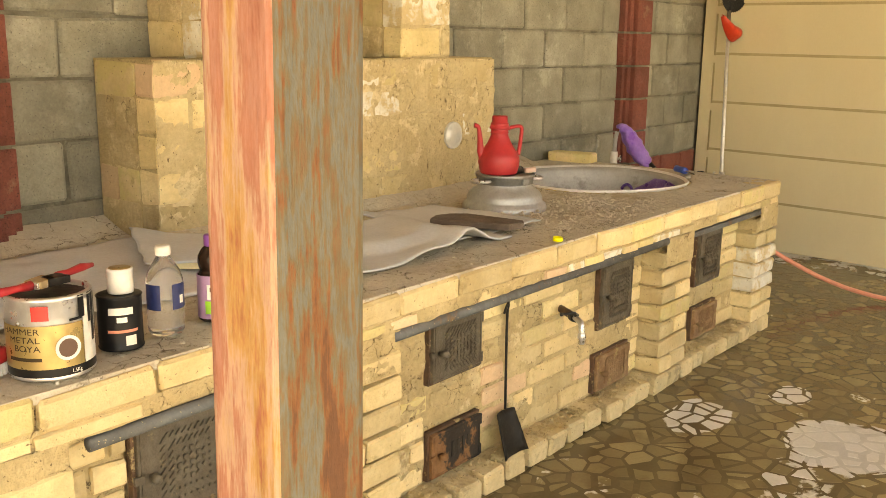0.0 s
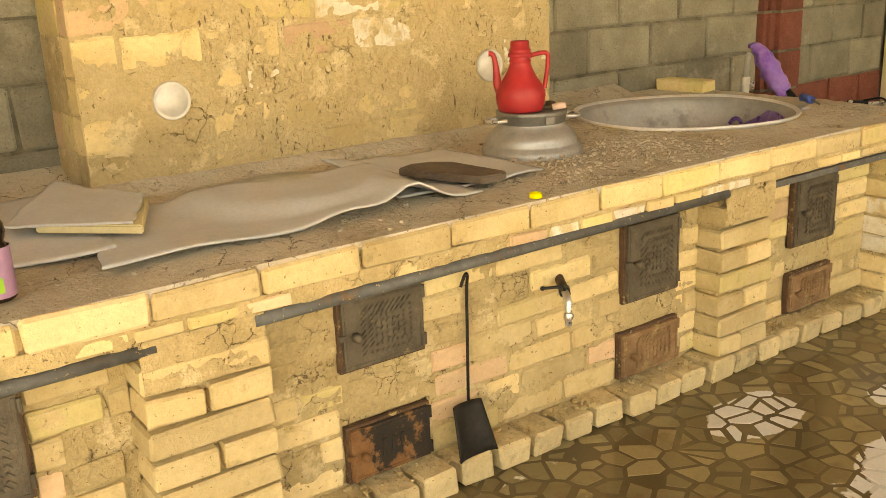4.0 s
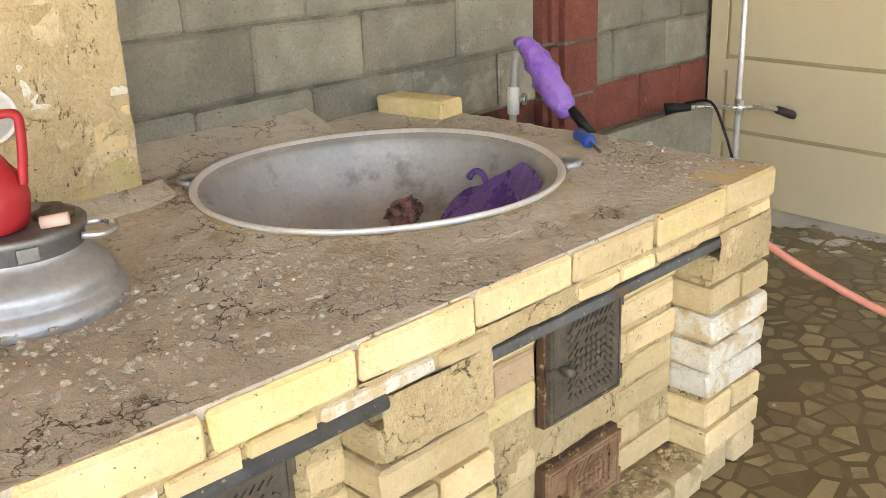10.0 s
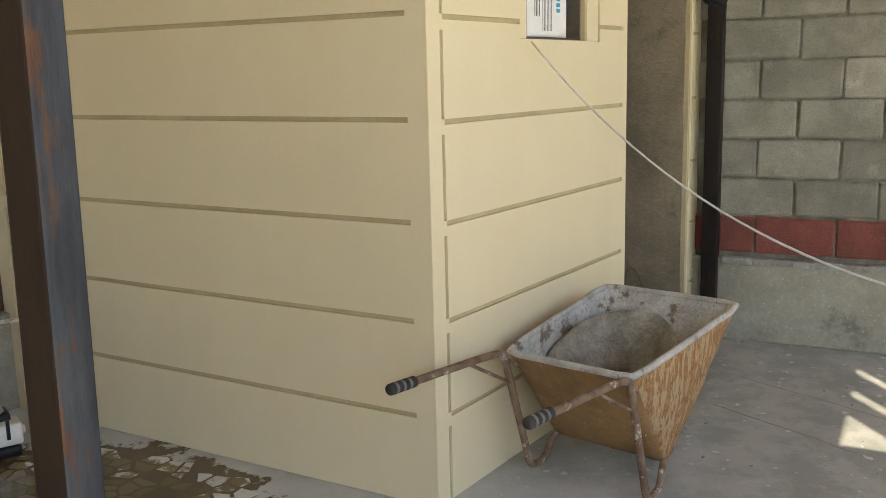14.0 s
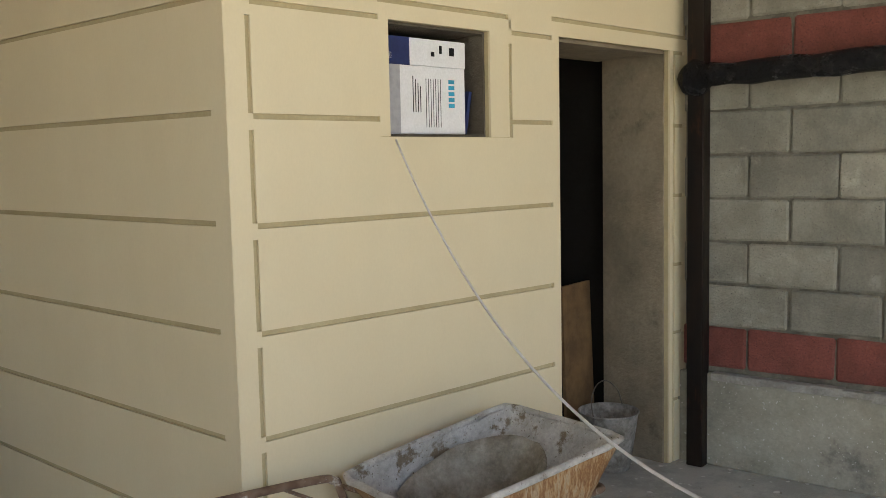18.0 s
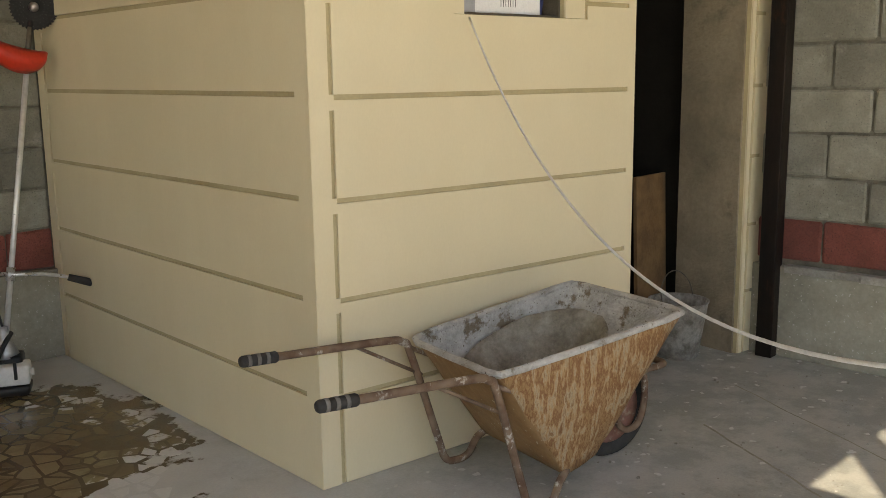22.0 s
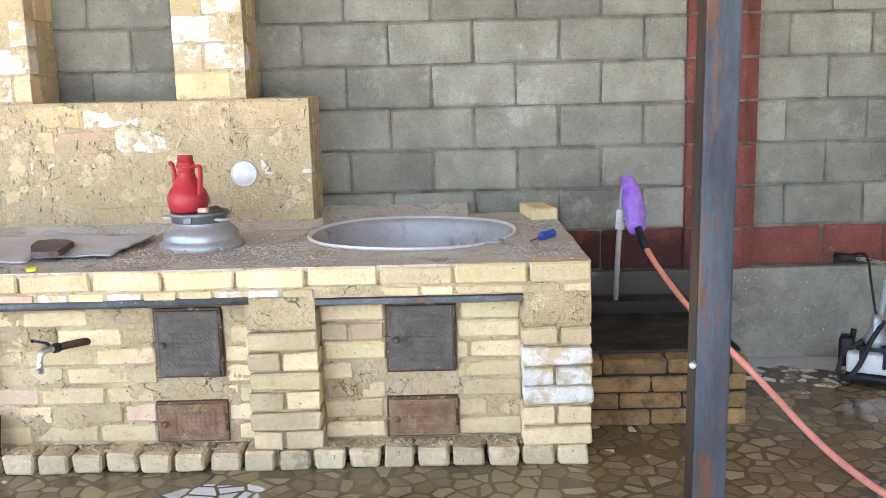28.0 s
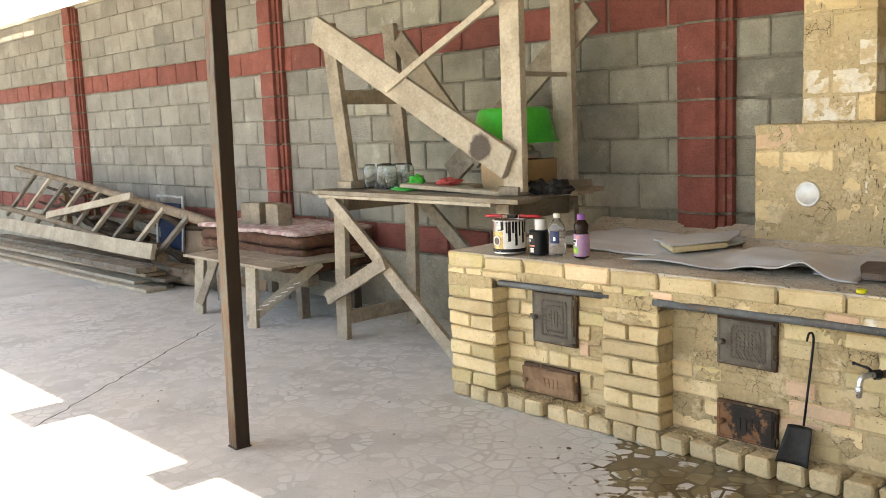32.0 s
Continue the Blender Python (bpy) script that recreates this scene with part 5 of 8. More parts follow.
def fire_door(name, a, b, lo, hi, mat, label, ornate=True, tilt=0.0):
    """An iron stove door: frame, hinged plate with cast ornament, knob and latch."""
    w, h = b - a, hi - lo
    ob = part(name, box(-w / 2 - 0.008, w / 2 + 0.008, 0.0, 0.02, -0.008, h + 0.008, 0.002), M["door_frame"], stove, label)
    ob.location = ((a + b) / 2, BACK - 0.012, lo)
    bm = box(-w / 2, w / 2, -0.012, 0.004, 0, h, 0.004)
    plate = part("plate", bm, mat, ob)
    if tilt:
        plate.rotation_euler = (radians(tilt), 0, 0)
    bm = bmesh.new()
    e = 0.014
    for q in ((-w / 2 + 0.006, w / 2 - 0.006, 0.006, 0.011), (-w / 2 + 0.006, w / 2 - 0.006, h - 0.011, h - 0.006),
              (-w / 2 + 0.006, -w / 2 + 0.011, 0.012, h - 0.012), (w / 2 - 0.011, w / 2 - 0.006, 0.012, h - 0.012)):
        add_box(bm, q[0], q[1], -0.0145, -0.011, q[2], q[3])
    if ornate:
        cx, cz = 0.012, h / 2
        rw, rh = w * 0.30, h * 0.34
        for ring, n in ((1.0, 9), (0.72, 7)):
            for s in range(n):
                t = -1 + 2 * (s + 0.5) / n
                for px, pz, turn in ((cx + t * rw * ring, cz - rh * ring, 45), (cx + t * rw * ring, cz + rh * ring, -45), (cx - rw * ring, cz + t * rh * ring, -45), (cx + rw * ring, cz + t * rh * ring, 45)):
                    add_box(bm, -0.0085, 0.0085, -0.005, 0, -0.0026, 0.0026, 0, Matrix.Translation((px, -0.0115, pz)) @ pose(0, 0, 0, 0, turn, 0))
        for i in range(-2, 3):
            for j in range(-2, 3):
                if abs(i) + abs(j) < 4:
                    add_box(bm, -0.0050, 0.0050, -0.005, 0, -0.0052, 0.0052, 0, Matrix.Translation((cx + i * 0.0165, -0.0115, cz + j * 0.0165)) @ pose(0, 0, 0, 0, 45 if (i + j) % 2 else 0, 0))
    else:
        for i in range(4):
            add_box(bm, -0.028 + i * 0.026, -0.016 + i * 0.026, -0.015, -0.011, h * 0.32, h * 0.68, 0.002)
    part("ornament", bm, mat, plate)
    bm = lathe([(0, -0.016), (0.008, -0.016), (0.012, -0.006), (0.012, 0.004), (0.006, 0.008), (0.005, 0.022)], 12, Matrix.Translation((-w / 2 + 0.03, -0.028, h * 0.5)) @ pose(0, 0, 0, -90, 0, 0))
    part("knob", bm, mat, plate, "", True)
    for hz in (0.14, 0.86):
        part("hinge", tube([(w / 2 + 0.004, -0.006, h * hz - 0.016), (w / 2 + 0.004, -0.006, h * hz + 0.016)], 0.006, 8), mat, ob)
    part("latch", box(-w / 2 - 0.012, -w / 2 + 0.012, -0.017, -0.008, h * 0.46, h * 0.54, 0.002), mat, ob)
    return ob


for k, d in enumerate(UPPER):
    fire_door("fire_door", *d, M["iron"], "black cast iron fire door with chevron ornament")
for k, d in enumerate(LOWER):
    fire_door("ash_door", *d, M["soot"] if k == 1 else M["rust"], ["rusty ash door hanging ajar", "rusty ash door half blackened by soot", "rusty brown ash door with clay smears", "rusty brown ash door"][k], k > 1, 6 if k == 0 else 0)

# ---- smoke hood and chimneys ----
HX0, HX1, HY, HZ = -2.855, -1.092, 0.945, 1.312
hood = thing("smoke_hood", "yellow brick smoke hood smeared with clay, with two chimney stacks", "stove hood")
M["smear"] = surface("clay_smeared_brick", (0.55, 0.44, 0.265), (0.45, 0.345, 0.19), 6, 70, (0.92, 1), 0.9, 0.016, crisp=0.3, stain=(0.64, 0.52, 0.32), stain_scale=9, stain_at=(0.50, 0.62), cracks=[(16, 0.03, (0.16, 0.115, 0.058), 0.54)])
M["hood_clay"] = surface("scratched_hood_clay", (0.56, 0.445, 0.265), (0.455, 0.35, 0.195), 6, 60, (0.92, 1), 0.9, 0.014, crisp=0.26, stain=(0.66, 0.54, 0.34), stain_scale=6, stain_at=(0.53, 0.62),
                         speck=(0.20, 0.145, 0.075), speck_at=(0.68, 0.72), hatch=(0.17, 0.12, 0.06), cracks=[(16, 0.02, (0.17, 0.12, 0.06), 0.56)])
part("hood_body", box(HX0 + 0.006, HX1 - 0.006, HY + 0.006, WALL_Y - 0.004, TOP - 0.01, HZ - 0.004), M["mud"], hood)


def clay_front(name, x0, x1, y0, y1, z0, z1, parent, seed, lime=0.07):
    """Bricks in courses, each smeared with clay so that only part of its face shows; faces front and both flanks."""
    rnd = random.Random(seed)
    sm = [chip_mesh("brick", M["smear"], 0.003, 0.007, s, (0.25, 0.12, 0.065)) for s in (41, 42, 43)]
    yb = [chip_mesh("brick", M["brick"], 0.003, 0.006, s, (0.25, 0.12, 0.065)) for s in (44, 45)]
    wb = [chip_mesh("brick", M["brick_white"], 0.003, 0.006, s, (0.25, 0.12, 0.065)) for s in (46, 47)]
    rows = round((z1 - z0) / 0.118)
    for r in range(rows):
        a, b = z0 + (z1 - z0) * r / rows, z0 + (z1 - z0) * (r + 1) / rows
        x = x0 - (0.12 if r % 2 else 0)
        while x < x1 - 0.02:
            p, q = max(x, x0), min(x + 0.25, x1)
            if x1 - q < 0.04:
                q = x1
            if q - p > 0.02:
                u = rnd.random()
                me = rnd.choice(sm if u < 0.3 else yb if u < 1 - lime else wb)
                ob = piece("brick", me, p + 0.003, q - 0.003, y0 + rnd.uniform(-0.003, 0.002), y0 + 0.1, a + 0.003, b - 0.003, parent)
            x = max(x + 0.255, q)
        if y1 - y0 > 0.12:
            for ex in (x0, x1):
                y = y0 + 0.102
                while y < y1 - 0.03:
                    q = min(y + (0.12 if r % 2 else 0.24), y1)
                    piece("brick", rnd.choice(sm + yb), ex - 0.055 if ex == x1 else ex, ex if ex == x1 else ex + 0.055, y + 0.003, q - 0.003, a + 0.003, b - 0.003, parent)
                    y = q


mud_skin("clay_skin", HX0 + 0.003, HX1 - 0.003, TOP + 0.004, HZ - 0.002, HY, -0.12, hood, 6.6, (), 0.0095, 0.014, "hood_clay")
clay_front("hood", HX0, HX1, HY, WALL_Y - 0.01, TOP + 0.005, HZ, hood, 3)
part("hood_ledge", box(HX0 + 0.003, HX1 - 0.003, HY + 0.01, WALL_Y - 0.006, HZ - 0.003, HZ + 0.004, 0.002), M["mud"], hood)
for a, b in ((-2.645, -2.31), (-1.682, -1.367)):
    st = part("chimney", box(a + 0.01, b - 0.01, HY + 0.045, WALL_Y - 0.005, HZ, ROOF_Z - 0.01), M["mud"], hood, "yellow brick chimney stack with white lime patches")
    mud_skin("clay_skin", a + 0.004, b - 0.004, HZ + 0.004, ROOF_Z - 0.04, HY + 0.035, 0.22, st, a * 3, (), 0.012, 0.012, "hood_clay")
    clay_front("chimney", a, b, HY + 0.035, WALL_Y - 0.012, HZ + 0.006, ROOF_Z - 0.02, st, int(-a * 10), 0.42)


def crumbs(name, count, spots, mat, parent, seed, sizes=(0.002, 0.003, 0.003, 0.0045, 0.007)):
    """Crumbs of dry clay and grit, too small to count."""
    rnd = random.Random(seed)
    v, f = [], []
    for _ in range(count):
        x0, x1, y0, y1, z = rnd.choice(spots)
        c = Vector((rnd.uniform(x0, x1), rnd.uniform(y0, y1), z))
        if math.hypot(c.x + 0.645, c.y - 0.660) < 0.46 and z > 0.5:
            continue
        r = rnd.choice(sizes)
        k = len(v)
        turn, long = rnd.uniform(0, 6.28), rnd.uniform(0.7, 1.4)
        for h, w in ((-0.5, 0.8), (0.1, 1.0), (0.5, 0.55)):
            for q in range(5):
                a = turn + q * 1.2566 + rnd.uniform(-0.3, 0.3)
                v.append(c + Vector((math.cos(a) * long, math.sin(a), 0)) * r * w * rnd.uniform(0.75, 1.2) + Vector((0, 0, r * (h + rnd.uniform(-0.15, 0.15)))))
        f += [(k + o + q, k + o + (q + 1) % 5, k + o + 5 + (q + 1) % 5, k + o + 5 + q) for o in (0, 5) for q in range(5)]
        f.append(tuple(range(k + 10, k + 15)))
    me = bpy.data.meshes.new(name)
    me.from_pydata([tuple(q) for q in v], [], f)
    me.materials.append(mat)
    ob = new(name, me)
    ob.parent = parent
    return tagged(ob, kind="stuff")


crumbs("clay_grit", 2600, [(-4.0, -0.02, 0.03, 0.95, TOP + 0.003), (-1.9, -0.9, 0.05, 0.5, TOP + 0.003), (-0.5, -0.02, 0.1, 1.0, TOP + 0.003)], M["crust"], stove, 2)
crumbs("clay_clod", 260, [(-1.95, -1.15, 0.32, 0.92, TOP + 0.004), (-1.25, -0.02, 0.16, 0.36, TOP + 0.004), (-2.9, -1.2, 0.80, 0.93, TOP + 0.010), (-1.15, -0.9, 0.5, 1.1, TOP + 0.006), (-2.1, -1.5, 0.06, 0.22, TOP + 0.003)], M["crust"], stove, 12, (0.0025, 0.003, 0.004, 0.005))
crumbs("kerb_clod", 520, [(a, b, 0.03, 0.095, 0.078) for a, b in NICHE], M["mud"], stove, 15, (0.004, 0.006, 0.009))
crumbs("kerb_grit", 900, [(a, b, 0.02, 0.095, 0.076) for a, b in NICHE], M["mud"], stove, 3)

crumbs("floor_grit", 260, [(2.4, 4.1, -2.7, -1.35, 0.002), (1.75, 4.1, -3.2, -1.5, 0.002), (-6.5, -2.2, -1.9, -0.1, 0.002)], M["cement_ledge"], floor_bed, 7)

# ---- shelter posts and drain ----
def post(x, y, w, mat, label, turn=0, lean=(0, 0)):
    ob = thing("roof_post", label, "post", pose(x, y, 0, lean[0], lean[1], turn), "shelter roof posts")
    bm = box(-w / 2, w / 2, -w / 2, w / 2, 0.0, ROOF_Z - 0.002, 0.006)
    bm.normal_update()
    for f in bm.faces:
        # faces towards -x and +x take materials of their own
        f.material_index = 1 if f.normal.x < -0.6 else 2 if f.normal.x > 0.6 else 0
    part("tube", bm, mat, ob)
    part("foot_plate", box(-w / 2 - 0.004, w / 2 + 0.004, -w / 2 - 0.004, w / 2 + 0.004, 0.0, 0.006, 0.001), mat[2], ob)
    return ob


# front and back blue-grey, both sides in the darker brown
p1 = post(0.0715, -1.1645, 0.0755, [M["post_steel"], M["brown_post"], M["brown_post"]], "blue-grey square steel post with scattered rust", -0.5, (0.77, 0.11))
bm = tube([(-0.046, -0.042, 0.748), (-0.034, -0.024, 0.753)], 0.003, 6)
bmesh.ops.create_icosphere(bm, subdivisions=2, radius=0.008, matrix=Matrix.Translation((-0.046, -0.045, 0.747)))
part("hook_bolt", bm, M["chrome"], p1, "small hook bolt with a pale knob")
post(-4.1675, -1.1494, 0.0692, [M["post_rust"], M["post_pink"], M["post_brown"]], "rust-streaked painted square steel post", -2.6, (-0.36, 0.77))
dr = thing("drain_post", "dark brown square steel post beside the doorway", "post", pose(4.14, -1.40, 0))
part("tube", box(-0.04, 0.04, -0.04, 0.04, 0.0, ROOF_Z - 0.002, 0.005), M["drain"], dr)
pp = thing("wrapped_pipe", "pipe wrapped in shiny black film along the side wall", "pipe")
pts = [(4.085, -1.40 - 0.09 * i, 1.855 + 0.004 * math.sin(i * 1.7) + 0.006 * i * 0.3) for i in range(30)]
part("wrapping", tube(pts, [0.052 + 0.006 * math.sin(i * 2.3) * math.sin(i * 0.7) for i in range(30)], 14), M["wrap"], pp, "", True)
bm = bmesh.new()
bmesh.ops.create_icosphere(bm, subdivisions=3, radius=0.085, matrix=Matrix.Translation((4.10, -1.40, 1.85)) @ Matrix.Diagonal((0.85, 0.95, 1.0, 1)))
for v in bm.verts:
    v.co += v.normal * 0.012 * noise.noise(v.co * 22)
part("knot", bm, M["wrap"], pp, "bunched film at the elbow", True)

# clothes line from the window hole to the shelter's front
rp = thing("clothes_line", "thin white rope hanging slack from the window hole", "rope")
th, q = -2.1178, -0.01045
pts = []
for i in range(61):
    s = 4.6 * i / 60
    pts.append((2.344 + s * math.cos(th) - q * s * s * math.sin(th), -1.085 + s * math.sin(th) + q * s * s * math.cos(th), 1.565 - 0.782 * s + 0.2335 * s * s))
part("cord", tube(pts, 0.0036, 8), M["rope"], rp, "", True)

# ---- what lies on the stove ----
def cauldron():
    ob = thing("cauldron", "big round aluminium pan sunk into the clay top", "cauldron", pose(-0.645, 0.660, -0.014))
    prof = [(0.0, 0.535), (0.12, 0.541), (0.22, 0.563), (0.30, 0.605), (0.35, 0.66), (0.378, 0.728), (0.383, 0.748), (0.388, 0.757), (0.393, 0.762), (0.416, 0.770), (0.424, 0.778), (0.431, 0.779), (0.435, 0.773), (0.430, 0.766), (0.405, 0.755), (0.392, 0.70)]
    bm = lathe(prof, 72)
    for v in bm.verts:
        a = math.atan2(v.co.y, v.co.x)
        v.co.z += 0.003 * math.sin(3 * a + 1) * (v.co.xy.length / 0.43) ** 3
    bmesh.ops.recalc_face_normals(bm, faces=bm.faces)
    bm.normal_update()
    # lip coloured lighter as its highlight, bowl darker as the shade inside
    for f in bm.faces:
        f.material_index = 1 if f.calc_center_median().xy.length > 0.414 else 0
    part("bowl", bm, [M["alu_dull"], M["alu_rim_glint"]], ob, "", True)
    bm = lathe([(0.400, 0.752), (0.418, 0.764), (0.438, 0.766), (0.458, 0.760), (0.480, 0.748)], 96)
    for v in bm.verts:
        q = 1 + 0.035 * noise.noise(v.co * 7) + 0.018 * noise.noise(v.co * 26)
        v.co = Vector((v.co.x * q, v.co.y * q, v.co.z + 0.005 * noise.noise(v.co * 18)))
    part("clay_ring", bm, M["mud"], ob, "cracked clay bedding round the rim", True)
    for a in (137, -43):
        bm = bmesh.new()
        m = pose(0, 0, 0, 0, 0, a)
        add_tube(bm, [m @ Vector(p) for p in ((0.435, -0.035, 0.772), (0.462, -0.022, 0.775), (0.468, 0.0, 0.776), (0.462, 0.022, 0.775), (0.435, 0.035, 0.772))], 0.009, 8)
        part("lug", bm, M["alu"], ob, "", True)
    return ob


cauldron()


def crumple(name, size, mat, m, label, category, seed, flat=0.5):
    bm = bmesh.new()
    bmesh.ops.create_icosphere(bm, subdivisions=4, radius=1.0)
    for v in bm.verts:
        n = noise.noise(v.co * 1.6 + Vector((seed, 0, 0))) * 0.45 + abs(noise.noise(v.co * 4.1 + Vector((0, seed, 0)))) * 0.35
        v.co *= 0.75 + n
        v.co = Vector((v.co.x * size[0], v.co.y * size[1], max(v.co.z, -flat) * size[2]))
    ob = part(name, bm, mat, None, "", True)
    ob.matrix_world = m
    return tagged(ob, label, category)


def pan_bag():
    """A limp film bag hanging down the pan's inner wall, gathered in folds, with a knot at its upper edge."""
    wall = [(0.0, 0.535), (0.12, 0.541), (0.22, 0.563), (0.30, 0.605), (0.35, 0.66), (0.378, 0.728), (0.388, 0.757)]

    def level(r):
        for (a, za), (b, zb) in zip(wall, wall[1:]):
            if r <= b:
                return za + (zb - za) * (r - a) / (b - a)
        return wall[-1][1]
    bm, n, k = bmesh.new(), 44, 26
    rows = []
    for i in range(n + 1):
        u = i / n
        a = radians(14 - 66 * u)
        top = 0.300 + 0.082 * min(1.0, (u / 0.55)) ** 0.6
        row = []
        for j in range(k + 1):
            v = j / k
            r = top + (0.205 + 0.03 * math.sin(u * 7) - top) * v
            fold = 0.010 + 0.016 * abs(noise.noise(Vector((u * 5 + v * 2.6, v * 1.2, 3)))) + 0.010 * math.sin(u * 15 + v * 9) * v * (1 - v) * 2
            lean = Vector((-math.cos(a), -math.sin(a), 0.75)) * max(0.004, fold) * min(1, 6 * min(u, 1 - u, 1.2 - v) + 0.15)
            turn = a + 0.03 * noise.noise(Vector((u * 4, v * 5, 8)))
            row.append(bm.verts.new(Vector((r * math.cos(turn), r * math.sin(turn), level(r))) + lean))
        rows.append(row)
    for p, q in zip(rows, rows[1:]):
        for j in range(k):
            bm.faces.new((p[j], p[j + 1], q[j + 1], q[j]))
    ob = thing("plastic_bag", "limp purple plastic bag hanging down the pan's inner wall", "plastic bag", pose(-0.645, 0.660, -0.014))
    film = part("film", bm, M["bag_dark"], ob, "", True)
    film.modifiers.new("thick", "SOLIDIFY").thickness = 0.002
    a = radians(1)
    part("knot", tube(curve_points([Vector((0.352 * math.cos(a + d), 0.352 * math.sin(a + d), 0.672 + h)) + Vector((-0.014, 0, 0.008)) for d, h in ((0.09, -0.004), (0.05, 0.014), (0.0, 0.020), (-0.05, 0.012), (-0.08, -0.006))], 4), 0.008, 8), M["bag_dark"], ob, "twisted knot of film", True)


pan_bag()
crumple("wrapper", (0.06, 0.048, 0.04), surface("mottled_wrapper", (0.05, 0.04, 0.04), (0.42, 0.22, 0.22), 22, 60, (0.25, 0.5), 0.6, 0.006), pose(-0.485, 0.765, 0.60, 0, -20, 20), "crumpled dark wrapper at the pan's bottom", "wrapper", 9)


def milk_pot():
    ob = thing("pot", "dented aluminium pot with clamp collar and side handles set in clay", "pot", pose(-1.503, 0.577, -0.012))
    bm = lathe([(0.160, 0.720), (0.168, 0.736), (0.170, 0.752), (0.165, 0.768), (0.153, 0.776), (0.150, 0.783), (0.151, 0.793), (0.144, 0.809), (0.128, 0.825), (0.115, 0.834), (0.108, 0.846), (0.107, 0.852)], 64)
    for v in bm.verts:
        v.co += Vector((noise.noise(v.co * 13), noise.noise(v.co * 13 + Vector((4, 0, 0))), 0)) * 0.0035
    part("body", bm, M["alu"], ob, "", True)
    bm = lathe([(0.106, 0.846), (0.112, 0.848), (0.113, 0.872), (0.118, 0.875), (0.119, 0.885), (0.114, 0.889), (0.100, 0.886), (0.0, 0.885)], 56)
    part("collar", bm, M["alu_dark"], ob, "worn metal clamp collar", True)
    for a in (-28, 168):
        m = pose(0, 0, 0, 0, 0, a)
        pts = curve_points([m @ Vector(p) for p in ((0.110, -0.036, 0.864), (0.142, -0.036, 0.862), (0.162, 0.0, 0.862), (0.142, 0.036, 0.864), (0.110, 0.036, 0.864))], 5)
        part("handle", tube(pts, 0.0065, 8), M["chrome"], ob, "bent metal bail handle", True)
    m = pose(0, 0, 0, 0, 0, -100)
    part("clasp", box(0.108, 0.121, -0.017, 0.017, 0.852, 0.876, 0.003, m), M["alu_dark"], ob)
    lid = part("lid_clip", lathe([(0.0, 0.886), (0.034, 0.886), (0.036, 0.894), (0.024, 0.899), (0.016, 0.908), (0.0, 0.910)], 24, Matrix.Translation((0.066, -0.015, 0))), M["iron"], ob, "dark metal lid clip", True)
    return ob


milk_pot()
ck = part("cork", tube([(-1.483, 0.495, 0.888), (-1.446, 0.472, 0.892)], 0.0105, 14), paint("pale_cork", (0.68, 0.48, 0.42), 0.6), None, "", True)
tagged(ck, "pale pink plastic stopper lying on the pot lid", "stopper")


def jug():
    """A moulded jug: squat body, stepped neck and cap, goose-neck spout with an outward lip, angular strap handle."""
    ob = thing("jug", "red plastic washing jug with spout and handle on the pot", "jug", pose(-1.547, 0.578, 0.8765, 0, 0, -38))
    prof = [(0.0, 0.0), (0.068, 0.0), (0.073, 0.004), (0.078, 0.022), (0.082, 0.048), (0.080, 0.066), (0.072, 0.084), (0.060, 0.100), (0.049, 0.118), (0.040, 0.136), (0.0345, 0.150), (0.0335, 0.158), (0.036, 0.160), (0.036, 0.163), (0.0335, 0.165), (0.0335, 0.176)]
    part("body", lathe(prof, 44), M["red_plastic"], ob, "", True)
    part("cap", lathe([(0.0335, 0.175), (0.039, 0.176), (0.040, 0.180), (0.039, 0.186), (0.0355, 0.188), (0.0345, 0.193), (0.0355, 0.196), (0.0345, 0.199), (0.031, 0.200), (0.0305, 0.222), (0.0285, 0.226), (0.0, 0.227)], 40), M["red_plastic"], ob, "red stepped screw cap", True)
    bm = bmesh.new()
    run = curve_points([(0.030, 0, 0.176), (0.058, 0, 0.183), (0.080, 0, 0.185), (0.0895, 0, 0.178), (0.090, 0, 0.160), (0.086, 0, 0.120), (0.078, 0, 0.072)], 6)
    rings = []
    for i, p in enumerate(run):
        d = (run[min(i + 1, len(run) - 1)] - run[max(i - 1, 0)]).normalized()
        n = Vector((-d.z, 0, d.x))
        rings.append([bm.verts.new(p + n * (0.0075 * math.cos(k * math.pi / 6)) + Vector((0, 0.011 * math.sin(k * math.pi / 6), 0))) for k in range(12)])
    for u, v in zip(rings, rings[1:]):
        for k in range(12):
            bm.faces.new((u[k], u[(k + 1) % 12], v[(k + 1) % 12], v[k]))
    bmesh.ops.recalc_face_normals(bm, faces=bm.faces)
    part("handle", bm, M["red_plastic"], ob, "", True)
    pts = curve_points([(-0.062, 0, 0.058), (-0.074, 0, 0.084), (-0.077, 0, 0.115), (-0.080, 0, 0.150), (-0.085, 0, 0.178), (-0.094, 0, 0.188), (-0.102, 0, 0.189)], 6)
    part("spout", tube(pts, [0.017 - 0.0088 * min(1, 1.7 * i / (len(pts) - 1)) + 0.002 * max(0, i - 30) / 6 for i in range(len(pts))], 14), M["red_plastic"], ob, "", True)
    return ob


jug()
for dx, dy, dz in ((-2.589, 0.945, 0.997), (-1.392, 0.945, 0.990)):
    ob = part("cleanout_cover", lathe([(0.0, 0.012), (0.046, 0.012), (0.050, 0.009), (0.054, 0.013), (0.057, 0.011), (0.058, 0.0), (0.052, -0.01)], 40), M["white_disc"], None, "", True)
    ob.matrix_world = pose(dx, dy - 0.004, dz, 90, 0, 0)
    tagged(ob, "round white tin cover on the smoke hood", "cover", "smoke hood covers")
# lid under the sheets
LID = (-2.40, 0.585)
